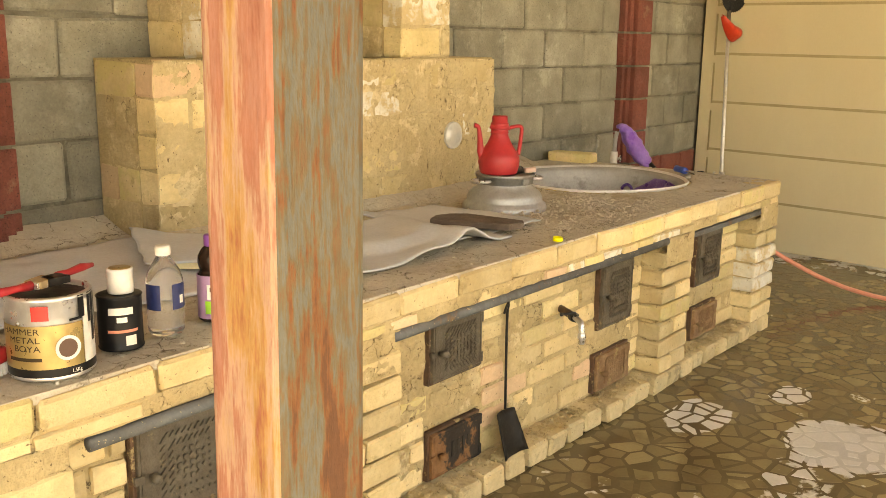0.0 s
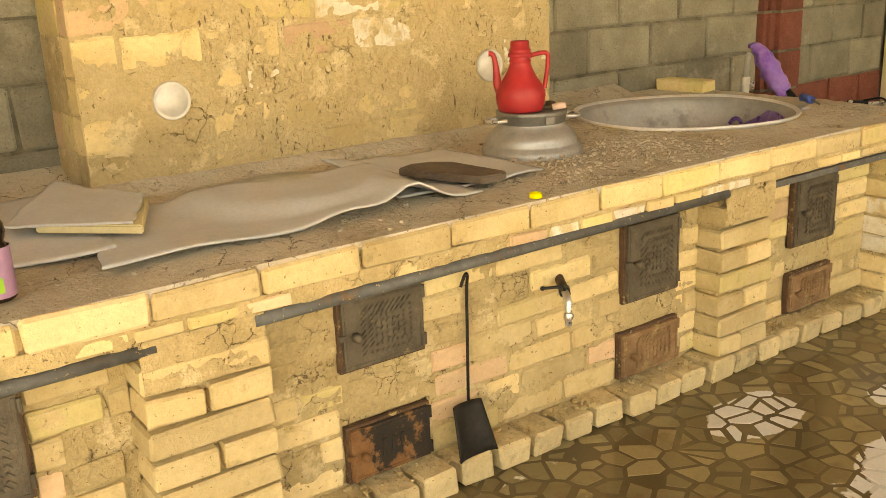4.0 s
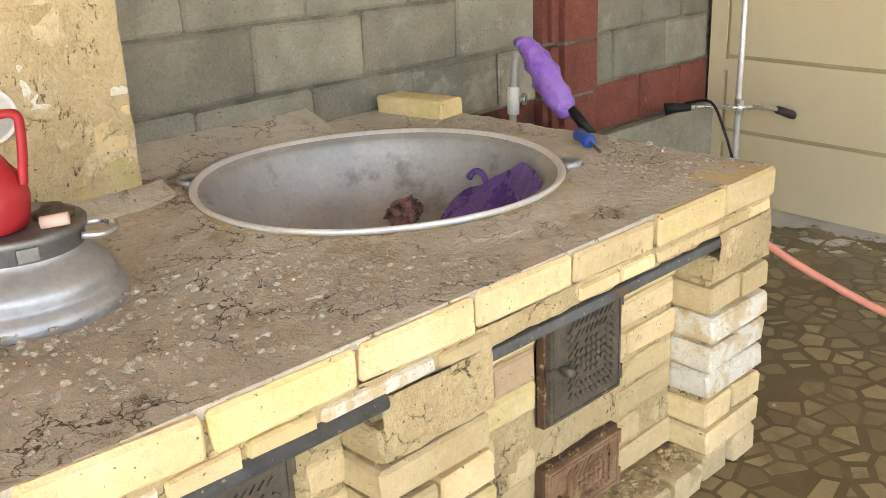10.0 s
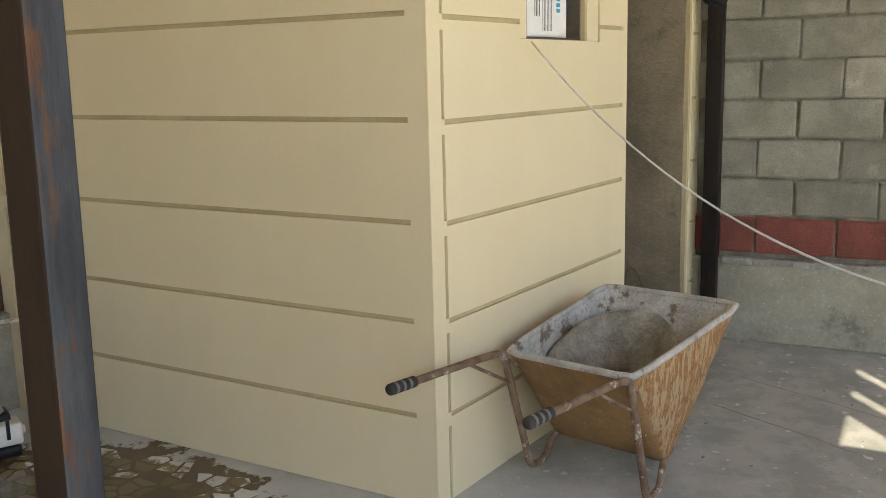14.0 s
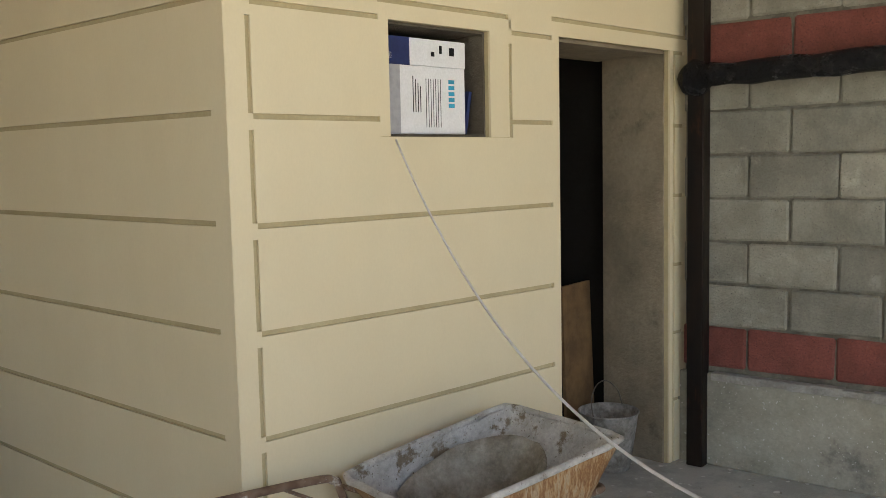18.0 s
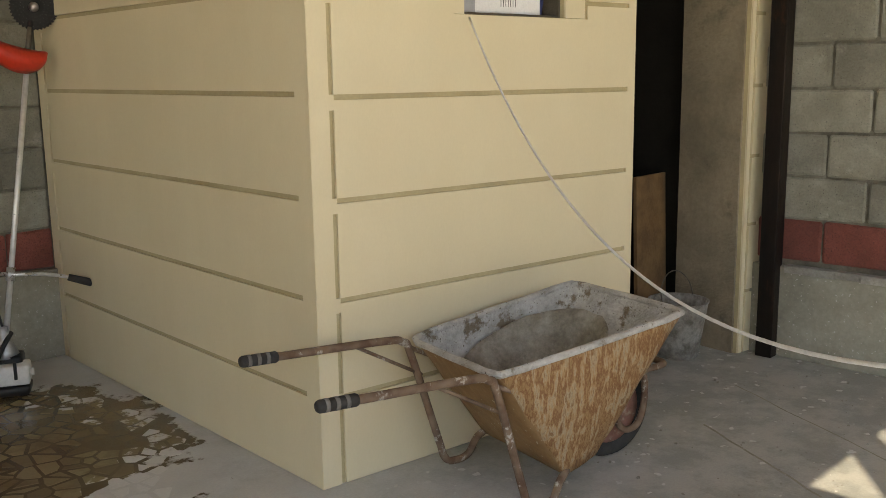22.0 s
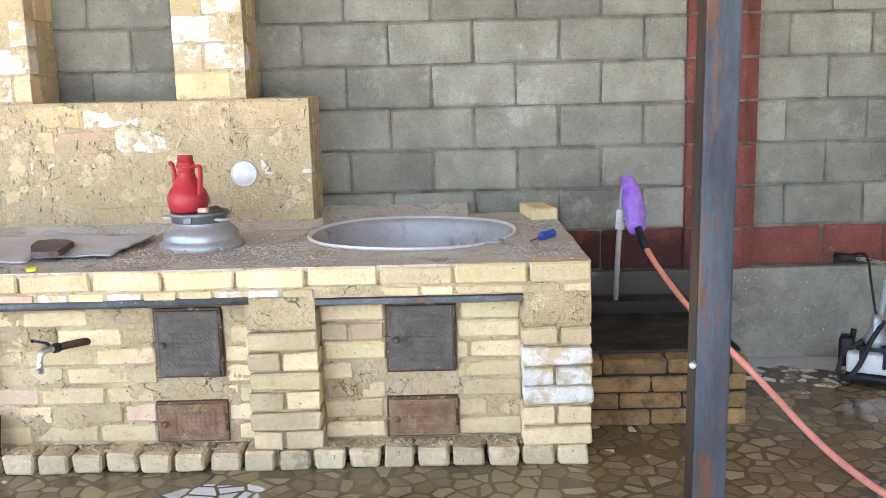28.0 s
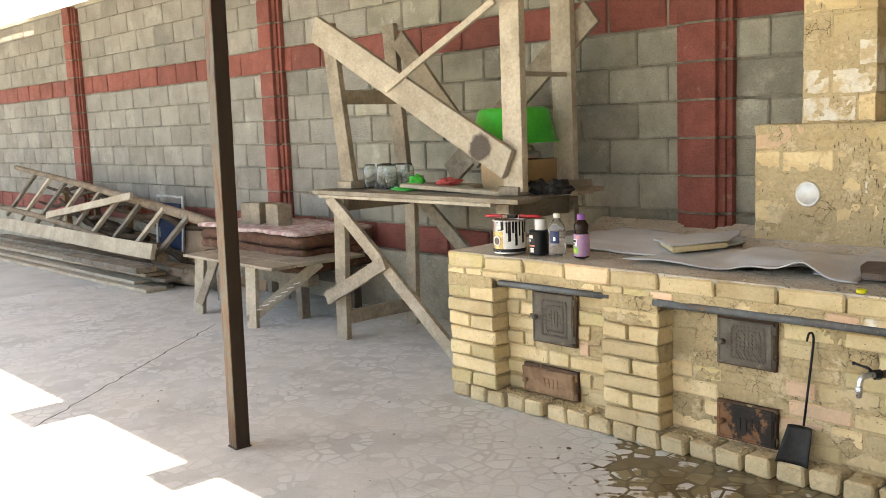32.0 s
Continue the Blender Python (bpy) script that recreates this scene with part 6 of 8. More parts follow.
ob = part("pan_lid", lathe([(0.0, 0.035), (0.20, 0.030), (0.31, 0.016), (0.335, 0.012), (0.345, 0.006), (0.340, 0.0), (0.32, 0.004), (0.0, 0.02)], 60), M["alu"], None, "", True)
ob.matrix_world = pose(LID[0], LID[1], 0.754, -1, 0, 0) @ Matrix.Diagonal((0.64, 0.64, 0.8, 1))
tagged(ob, "round aluminium pan lid half covered by sheets", "lid")


def sheet(label, corners, mat, z, wave, seed, thick=0.005, n=30, cat="sheet", curl=0.0, lifts=()):
    """A limp sheet between four corners (counted round), lifted by gentle waves, its edges curling a little."""
    a, b, c, d = [Vector((*p, 0)) for p in corners]
    bm = bmesh.new()
    g = []
    for i in range(n + 1):
        row = []
        for j in range(n + 1):
            u, v = i / n, j / n
            p = (a * (1 - u) + b * u) * (1 - v) + (d * (1 - u) + c * u) * v
            e = min(u, 1 - u, v, 1 - v)
            lift = wave * (0.5 + 0.5 * math.sin(p.x * 9 + seed) * math.cos(p.y * 7 + seed * 2)) + 0.006 * noise.noise(p * 9 + Vector((seed, 0, 0)))
            p.x += 0.010 * noise.noise(Vector((v * 6, u * 6, seed)))
            p.y += 0.010 * noise.noise(Vector((u * 6, v * 6, seed + 4)))
            over = max(0.0, 1 - math.hypot(p.x - LID[0], p.y - LID[1]) / 0.34)
            p.z = z + lift + min(0.022, 0.11 * over) + curl * u ** 5 * (1 - 0.5 * v)
            for lx, ly, rx, ry, h in lifts:
                p.z += h * math.exp(-((p.x - lx) / rx) ** 2 - ((p.y - ly) / ry) ** 2)
            row.append(bm.verts.new(p))
        g.append(row)
    for i in range(n):
        for j in range(n):
            bm.faces.new((g[i][j], g[i + 1][j], g[i + 1][j + 1], g[i][j + 1]))
    ob = part("sheet", bm, mat, None, "", True)
    so = ob.modifiers.new("thick", "SOLIDIFY")
    so.thickness = thick
    return tagged(ob, label, cat, "loose sheets on the stove")


sheet("pale grey felt sheet lying flat on the clay top", [(-3.80, 0.42), (-2.98, 0.30), (-2.86, 1.00), (-3.72, 1.06)], M["sheet_pale"], 0.758, 0.012, 2.2)
sheet("long grey felt sheet draped over the pan lid", [(-3.05, 0.160), (-2.03, 0.165), (-2.12, 0.61), (-2.93, 0.67)], M["sheet"], 0.757, 0.008, 0.4, lifts=((-2.25, 0.15, 0.075, 0.22, 0.055), (-2.42, 0.15, 0.10, 0.12, 0.022), (-2.84, 0.16, 0.10, 0.10, 0.010)))
sheet("grey felt sheet corner beside the pot", [(-2.24, 0.26), (-1.755, 0.238), (-1.745, 0.738), (-2.20, 0.77)], M["sheet"], 0.757, 0.008, 5.1)


def slab(name, outline, z, h, mat, label, cat, bevel=0.004):
    bm = bmesh.new()
    f = bm.faces.new([bm.verts.new((x, y, z)) for x, y in outline])
    r = bmesh.ops.extrude_face_region(bm, geom=[f])
    for v in r["geom"]:
        if isinstance(v, bmesh.types.BMVert):
            v.co.z += h
    bmesh.ops.recalc_face_normals(bm, faces=bm.faces)
    bmesh.ops.bevel(bm, geom=list(bm.edges), offset=bevel, segments=2, affect="EDGES")
    return tagged(part(name, bm, mat), label, cat)


slab("foam_board", [(-3.10, 0.52), (-2.905, 0.325), (-2.80, 0.60), (-2.93, 0.84)], 0.776, 0.022, M["foam"], "piece of cream foam board under a felt sheet", "foam board")
sheet("grey felt sheet folded over the foam board", [(-3.16, 0.56), (-2.925, 0.335), (-2.80, 0.62), (-2.94, 0.98)], M["sheet"], 0.800, 0.010, 7.7)
slab("dark_slab", [(-2.12, 0.45), (-2.06, 0.475), (-2.0, 0.458), (-1.955, 0.41), (-1.928, 0.19), (-1.955, 0.172), (-2.025, 0.18), (-2.065, 0.27), (-2.10, 0.35)], 0.769, 0.022, M["slate"], "charred dark flat slab lying on the felt sheet", "slab")
cap = part("yellow_cap", lathe([(0.0, 0.004), (0.014, 0.004), (0.015, 0.013), (0.017, 0.013), (0.0175, 0.001), (0.016, 0.0), (0.0, 0.0)], 24), M["yellow_plastic"], None, "", True)
cap.matrix_world = pose(-1.96, 0.032, 0.747)
tagged(cap, "small yellow plastic screw cap on the stove edge", "cap")
# spare brick at the back edge
sb = new("loose_brick", brick_meshes[2])
sb.matrix_world = pose(-0.078, 1.135, 0.762, 0, 0, -80) @ Matrix.Diagonal((0.25, 0.12, 0.066, 1))
tagged(sb, "loose yellow brick lying at the back of the stove", "brick")
# screwdriver
sd = thing("screwdriver", "small screwdriver with a blue handle on the stove top", "screwdriver", pose(-0.137, 0.433, 0.762, 0, 0, -125) @ Matrix.Scale(1.38, 4))
part("handle", lathe([(0, 0), (0.010, 0.0), (0.013, 0.012), (0.011, 0.05), (0.013, 0.07), (0.007, 0.078), (0, 0.08)], 12, pose(0, 0, 0.0, 0, -90, 0)), M["blue_plastic"], sd, "blue handle", True)
part("blade", tube([(0.0, 0, 0), (0.055, 0, -0.004)], 0.003, 8), M["iron"], sd)
pb = crumple("pebble", (0.013, 0.009, 0.007), M["cement_crust"], pose(0 - 0.03, 0.33, 0.752), "small pale pebble on the stove top", "pebble", 4)


def band(r, z0, z1, a0, a1, seg=16):
    """A curved strip on a can, facing outwards."""
    bm = bmesh.new()
    p = [(r * math.cos(radians(a0 + (a1 - a0) * i / seg)), r * math.sin(radians(a0 + (a1 - a0) * i / seg))) for i in range(seg + 1)]
    lo, hi = [bm.verts.new((x, y, z0)) for x, y in p], [bm.verts.new((x, y, z1)) for x, y in p]
    for i in range(seg):
        bm.faces.new((lo[i], lo[i + 1], hi[i + 1], hi[i]))
    return bm


def lettering(text, r, z, height, a0, a1, mat, parent):
    """Printed letters bent round a can of radius r, their feet at z, running from angle a0 to a1."""
    cu = bpy.data.curves.new("letters", "FONT")
    cu.body, cu.size = text, 1.0
    holder = bpy.data.objects.new("letters", cu)
    me = bpy.data.meshes.new_from_object(holder)
    bpy.data.objects.remove(holder)
    bm = bmesh.new()
    bm.from_mesh(me)
    bpy.data.meshes.remove(me)
    x0, x1 = min(v.co.x for v in bm.verts), max(v.co.x for v in bm.verts)
    y1 = max(v.co.y for v in bm.verts)
    for v in bm.verts:
        a = radians(a0 + (a1 - a0) * (v.co.x - x0) / (x1 - x0))
        v.co = Vector((r * math.cos(a), r * math.sin(a), z + height * v.co.y / y1))
    return part("lettering", bm, mat, parent)


def paint_can():
    ob = thing("paint_can", "opened gold and silver paint can with drips and brushes on it", "paint can", pose(-3.67, 0.10, 0.752, 0, 0, -118))
    R = 0.079
    part("can_body", lathe([(0, 0), (R - 0.002, 0), (R + 0.001, 0.003), (R - 0.001, 0.007), (R - 0.001, 0.150), (R + 0.002, 0.154), (R + 0.001, 0.160), (R - 0.006, 0.161), (R - 0.008, 0.150)], 48), M["chrome"], ob, "shiny tin body", True)
    part("can_lid", lathe([(0, 0.151), (R - 0.009, 0.151)], 40), M["ink"], ob)
    part("label_side", band(R + 0.0006, 0.012, 0.148, 48, 180, 32), M["white_plastic"], ob, "white side with black drips", True)
    part("label", band(R + 0.0006, 0.012, 0.108, -100, 47, 32), M["gold"], ob, "gold paper label", True)
    part("label_foot", band(R + 0.001, 0.008, 0.024, -102, 182, 32), M["ink"], ob, "", True)
    part("label_mark", band(R + 0.001, 0.118, 0.146, -22, 0), paint("red_print", (0.55, 0.02, 0.02), 0.4), ob, "red square mark", True)
    for k, (word, a0) in enumerate((("HAMMER", -72), ("METAL", -58), ("BOYA", -50))):
        lettering(word, R + 0.0014, 0.092 - k * 0.0165, 0.0115, a0, -13, paint("brown_black_print", (0.045, 0.03, 0.015), 0.5) if not k else bpy.data.materials["brown_black_print"], ob)
    part("print_bar", band(R + 0.0012, 0.040, 0.047, -62, -12, 8), bpy.data.materials["brown_black_print"], ob, "", True)
    part("print_bar", band(R + 0.0012, 0.112, 0.117, 26, 46, 8), M["ink"], ob, "", True)
    lettering("1.5Kg", R + 0.0016, 0.012, 0.007, 26, 40, M["white_plastic"], ob)
    bm = bmesh.new()
    a = radians(22)
    m = Matrix.Translation(((R + 0.0006) * math.cos(a), (R + 0.0006) * math.sin(a), 0.062)) @ pose(0, 0, 0, 0, 0, 22) @ pose(0, 0, 0, 0, 90, 0)
    part("swatch_ring", lathe([(0.018, 0.0), (0.018, 0.0012), (0.024, 0.0012), (0.024, 0.0)], 28, m), M["white_plastic"], ob)
    part("swatch", lathe([(0, 0.0008), (0.018, 0.0008)], 24, m), paint("brown_print", (0.10, 0.05, 0.035), 0.4), ob)
    for k, (an, z0) in enumerate(((58, 0.10), (66, 0.06), (80, 0.10), (40, 0.115), (90, 0.04), (104, 0.085), (118, 0.05), (132, 0.10))):
        part("drip", band(R + 0.0016, z0, 0.158, an, an + 7 + 3 * k % 5, 4), M["ink"], ob, "dark paint drip", True)
    return ob


paint_can()

sc = thing("scrubbing_brush", "red plastic scrubbing brush with pale bristles beside the can", "brush", pose(-3.785, 0.182, 0.752, 0, 0, 120))
bm = box(-0.065, 0.065, -0.026, 0.026, 0.022, 0.050, 0.012)
for v in bm.verts:
    v.co.z += 0.012 * (1 - (v.co.x / 0.065) ** 2)
part("back", bm, M["red_plastic"], sc, "", True)
bm = bmesh.new()
rnd = random.Random(31)
for i in range(12):
    for j in range(5):
        x, y = -0.055 + 0.010 * i, -0.018 + 0.009 * j
        add_tube(bm, [(x, y, 0.026), (x + rnd.uniform(-0.004, 0.004), y * 1.15, 0.0)], 0.0036, 5)
part("bristles", bm, M["white_plastic"], sc, "pale stiff bristles")


def brush(x, y, z, turn, hm, bristle, label):
    ob = thing("paint_brush", label, "brush", pose(x, y, z, 0, 0, turn), "brushes on the can")
    part("handle", tube([(-0.11, 0, 0), (-0.07, 0, 0.003), (-0.03, 0, 0.002), (0.0, 0, 0.002)], [0.005, 0.009, 0.007, 0.010], 8), hm, ob, "", True)
    part("ferrule", box(0.0, 0.025, -0.016, 0.016, -0.005, 0.008, 0.002), M["chrome"], ob)
    bm = box(0.026, 0.075, -0.019, 0.019, -0.005, 0.010, 0.003)
    part("bristles", bm, bristle, ob)
    return ob


brush(-3.70, 0.10, 0.922, 10, M["red_plastic"], M["ink"], "paint brush with a red handle and black bristles")
brush(-3.63, 0.13, 0.922, 205, M["red_plastic"], M["kraft"], "paint brush with a red handle across the can")

c2 = thing("paint_tin", "small black paint tin with white and orange print", "paint tin", pose(-3.505, 0.125, 0.752, 0, 0, -118))
R = 0.046
part("can_body", lathe([(0, 0), (R, 0), (R + 0.001, 0.003), (R - 0.001, 0.006), (R - 0.001, 0.108), (R + 0.001, 0.112), (R - 0.004, 0.114), (0, 0.110)], 40), M["ink"], c2, "black tin", True)
part("print_bar", band(R + 0.0005, 0.078, 0.093, -32, 30), M["white_plastic"], c2, "white lettering band", True)
part("print_bar", band(R + 0.0005, 0.062, 0.073, -12, 14), M["white_plastic"], c2, "", True)
part("print_bar", band(R + 0.0005, 0.040, 0.046, -36, 42), M["hose"], c2, "orange stripe", True)
part("print_bar", band(R + 0.0005, 0.012, 0.033, 8, 36), M["white_plastic"], c2, "", True)
c3 = thing("hardener_tin", "little white tin standing on the black paint tin", "tin", pose(-3.498, 0.128, 0.8665))
part("can_body", lathe([(0, 0), (0.026, 0), (0.0265, 0.003), (0.026, 0.046), (0.027, 0.050), (0.022, 0.052), (0, 0.050)], 32), M["white_plastic"], c3, "", True)
part("tin_lid", lathe([(0, 0.0525), (0.022, 0.0525), (0.024, 0.050)], 28), M["gold"], c3, "gold tin lid", True)


def bottle(x, y, mat, prof, capm, cap_prof, label, rings, turn=-120):
    ob = thing("bottle", label, "bottle", pose(x, y, 0.752, 0, 0, turn), "bottles on the stove")
    part("bottle_body", lathe(prof, 36), mat, ob, "", True)
    part("bottle_top", lathe(cap_prof, 24), capm, ob, "", True)
    for r, z0, z1, a0, a1, m in rings:
        part("bottle_label", band(r, z0, z1, a0, a1, 20), m, ob, "", True)
    return ob


bottle(-3.395, 0.125, M["clear"], [(0, 0.006), (0.024, 0.0), (0.035, 0.004), (0.039, 0.012), (0.0395, 0.022), (0.038, 0.030), (0.0395, 0.038), (0.038, 0.046), (0.0395, 0.054), (0.037, 0.070), (0.0365, 0.085), (0.039, 0.105), (0.0395, 0.122), (0.034, 0.142), (0.022, 0.162), (0.0145, 0.174), (0.0135, 0.182)],
       M["white_plastic"], [(0.0145, 0.176), (0.0165, 0.178), (0.0165, 0.194), (0.0145, 0.197), (0, 0.197)], "empty clear plastic bottle with a white cap and navy label",
       [(0.0402, 0.062, 0.118, -78, -18, M["navy"]), (0.0402, 0.062, 0.118, 18, 84, M["navy"]), (0.0406, 0.074, 0.092, 44, 60, M["white_plastic"])])
bottle(-3.26, 0.135, M["tea"], [(0, 0.004), (0.028, 0.0), (0.035, 0.005), (0.036, 0.016), (0.0355, 0.108), (0.030, 0.114), (0.0285, 0.120), (0.031, 0.126), (0.0335, 0.138), (0.032, 0.152), (0.024, 0.166), (0.0165, 0.174), (0.015, 0.182)],
       M["purple"], [(0.0170, 0.174), (0.0178, 0.177), (0.0178, 0.197), (0.0155, 0.200), (0, 0.200)], "dark tea bottle with purple cap and lilac fruit label",
       [(0.0365, 0.010, 0.110, -180, 180, M["lilac"]), (0.0369, 0.022, 0.052, -38, 44, M["leaf_green"]), (0.0372, 0.026, 0.044, -4, 22, paint("lime_print", (0.50, 0.62, 0.10), 0.4)), (0.0369, 0.056, 0.090, -30, 34, M["white_plastic"]), (0.0372, 0.074, 0.084, -20, 26, M["ink"]), (0.0372, 0.060, 0.069, -14, 14, M["ink"]), (0.0372, 0.092, 0.102, 26, 48, M["hose"])])

# ---- at the stove's front ----
tp = thing("water_tap", "small chrome bib tap on a rusty pipe stub", "tap", pose(-1.90, 0.0, 0.462) @ Matrix.Scale(1.2, 4))
part("stub", tube([(0.11, 0.14, 0.004), (0.03, 0.03, 0.012), (0.012, 0.004, 0.012)], 0.0115, 12), M["door_frame"], tp, "dark rusty pipe stub", True)
part("ring_nut", tube([(0.016, 0.010, 0.012), (0.004, -0.007, 0.012)], 0.0145, 6), M["soot_iron"], tp, "black joint nut")
part("tap_body", tube(curve_points([(0.008, -0.002, 0.012), (-0.006, -0.022, 0.012), (-0.017, -0.040, 0.006), (-0.021, -0.046, -0.022)], 5), 0.0085, 12), M["chrome"], tp, "", True)
part("nozzle", lathe([(0.0095, -0.020), (0.0115, -0.026), (0.0115, -0.034), (0.0085, -0.038), (0.0085, -0.050), (0.0065, -0.051)], 16, Matrix.Translation((-0.021, -0.046, 0))), M["chrome"], tp, "", True)
bm = tube([(-0.002, -0.012, 0.022), (-0.010, -0.014, 0.031), (-0.056, 0.000, 0.034)], [0.006, 0.0042, 0.0036], 8)
bmesh.ops.create_icosphere(bm, subdivisions=2, radius=0.0058, matrix=Matrix.Translation((-0.057, 0.0, 0.034)))
part("lever", bm, M["black"], tp, "thin black lever with a ball end", True)
sh = thing("coal_shovel", "black iron fire shovel leaning on the stove front", "shovel", pose(-2.20, 0.0, 0.0))
part("shaft", tube(curve_points([(0.022, 0.085, 0.535), (0.033, 0.080, 0.566), (0.045, 0.085, 0.560), (0.043, 0.088, 0.50), (0.022, 0.070, 0.215)], 6), 0.0045, 8), M["soot_iron"], sh, "", True)
bm = bmesh.new()
g = []
for i in range(9):
    row = []
    for j in range(9):
        u, v = i / 8 * 2 - 1, j / 8
        w = 0.048 + 0.016 * v
        row.append(bm.verts.new((0.012 + u * w - 0.006 * v, 0.062 - 0.055 * v + 0.012 * (1 - abs(u) ** 3), 0.212 - 0.135 * v)))
    g.append(row)
for i in range(8):
    for j in range(8):
        bm.faces.new((g[i][j], g[i + 1][j], g[i + 1][j + 1], g[i][j + 1]))
pan = part("scoop", bm, M["soot_iron"], sh, "", True)
so = pan.modifiers.new("thick", "SOLIDIFY")
so.thickness = 0.004

# ---- tap corner beside the stove ----
low = thing("brick_step", "low yellow brick step with a wet dark cement top", "step")
part("step_core", box(0.055, 0.66, 0.378, 1.22, 0.0, 0.262), M["sooty"], low)
part("step_top", box(0.05, 0.67, 0.46, 1.22, 0.262, 0.285, 0.006), M["sooty"], low, "wet dark cement top")
for r in range(4):
    z0 = 0.002 + r * 0.070
    xs = [0.045, 0.17, 0.42, 0.675] if r % 2 else [0.045, 0.295, 0.55, 0.675]
    if r == 3:
        xs = [0.045, 0.105, 0.36, 0.61, 0.675]
    for a, b in zip(xs, xs[1:]):
        brick(a, b - 0.009, 0.36, 0.46, z0, z0 + 0.062, low, "wet")
    y = 0.47 if r % 2 else 0.40
    while y < 1.15:
        if y > 0.46:
            piece("brick", brnd.choice(wet_meshes), 0.615, 0.677, y, min(y + 0.24, 1.21), z0, z0 + 0.062, low)
        y += 0.25
part("kerb_brick", box(0.10, 0.62, 1.05, 1.19, 0.285, 0.345, 0.006), M["sooty"], low, "dark wet brick at the back")
st = thing("standpipe", "grey plastic water pipe with white valve by the wall", "pipe", pose(0.275, 1.085, 0.285))
part("riser", tube([(0.0, 0, 0.0), (0.012, 0, 0.30), (0.030, 0, 0.56), (0.036, -0.005, 0.60)], 0.0125, 12), paint("grey_pvc", (0.42, 0.41, 0.38), 0.45), st, "grey plastic riser", True)
part("valve", tube([(0.019, 0, 0.395), (0.025, 0, 0.485)], 0.021, 14), M["white_plastic"], st, "white plastic valve", True)
part("valve_wheel", lathe([(0, 0.0), (0.008, 0.0), (0.008, 0.018), (0.019, 0.018), (0.019, 0.028), (0, 0.028)], 12, Matrix.Translation((0.03, -0.012, 0.445)) @ pose(0, 0, 0, 90, 0, 30)), M["chrome"], st, "", True)
bg = part("bag_sleeve", tube(curve_points([(0.295, 1.07, 0.915), (0.315, 1.05, 0.912), (0.33, 1.01, 0.86), (0.335, 0.96, 0.79), (0.335, 0.90, 0.72), (0.34, 0.87, 0.69)], 7),
          [0.011 + 0.036 * math.sin(math.pi * min(1, i / 35) ** 1.35) ** 0.85 for i in range(36)], 28), M["purple_film"], None, "", True)
for v in bg.data.vertices:
    v.co += Vector((noise.noise(v.co * 30), noise.noise(v.co * 33), noise.noise(v.co * 27))) * 0.010 + Vector((noise.noise((v.co.x * 80, v.co.y * 80, v.co.z * 12)), 0, 0)) * 0.007
tagged(bg, "purple plastic bag tied over the tap spout", "plastic bag")
ho = thing("garden_hose", "orange-pink rubber hose running from the tap over the floor", "hose")
part("connector", tube([(0.335, 0.875, 0.715), (0.355, 0.80, 0.635)], 0.017, 14), M["black"], ho, "black hose connector", True)
hp = curve_points([(0.350, 0.83, 0.655), (0.39, 0.72, 0.57), (0.47, 0.53, 0.445), (0.558, 0.337, 0.345), (0.643, 0.24, 0.255), (0.703, 0.13, 0.185), (0.765, -0.02, 0.11), (0.835, -0.20, 0.05), (0.92, -0.42, 0.018), (1.06, -0.82, 0.018), (1.24, -1.28, 0.018), (1.45, -1.77, 0.018), (1.75, -2.4, 0.018), (1.9, -3.0, 0.018), (1.6, -3.6, 0.018)], 8)
part("tubing", tube(hp, 0.0125, 12), M["hose"], ho, "", True)

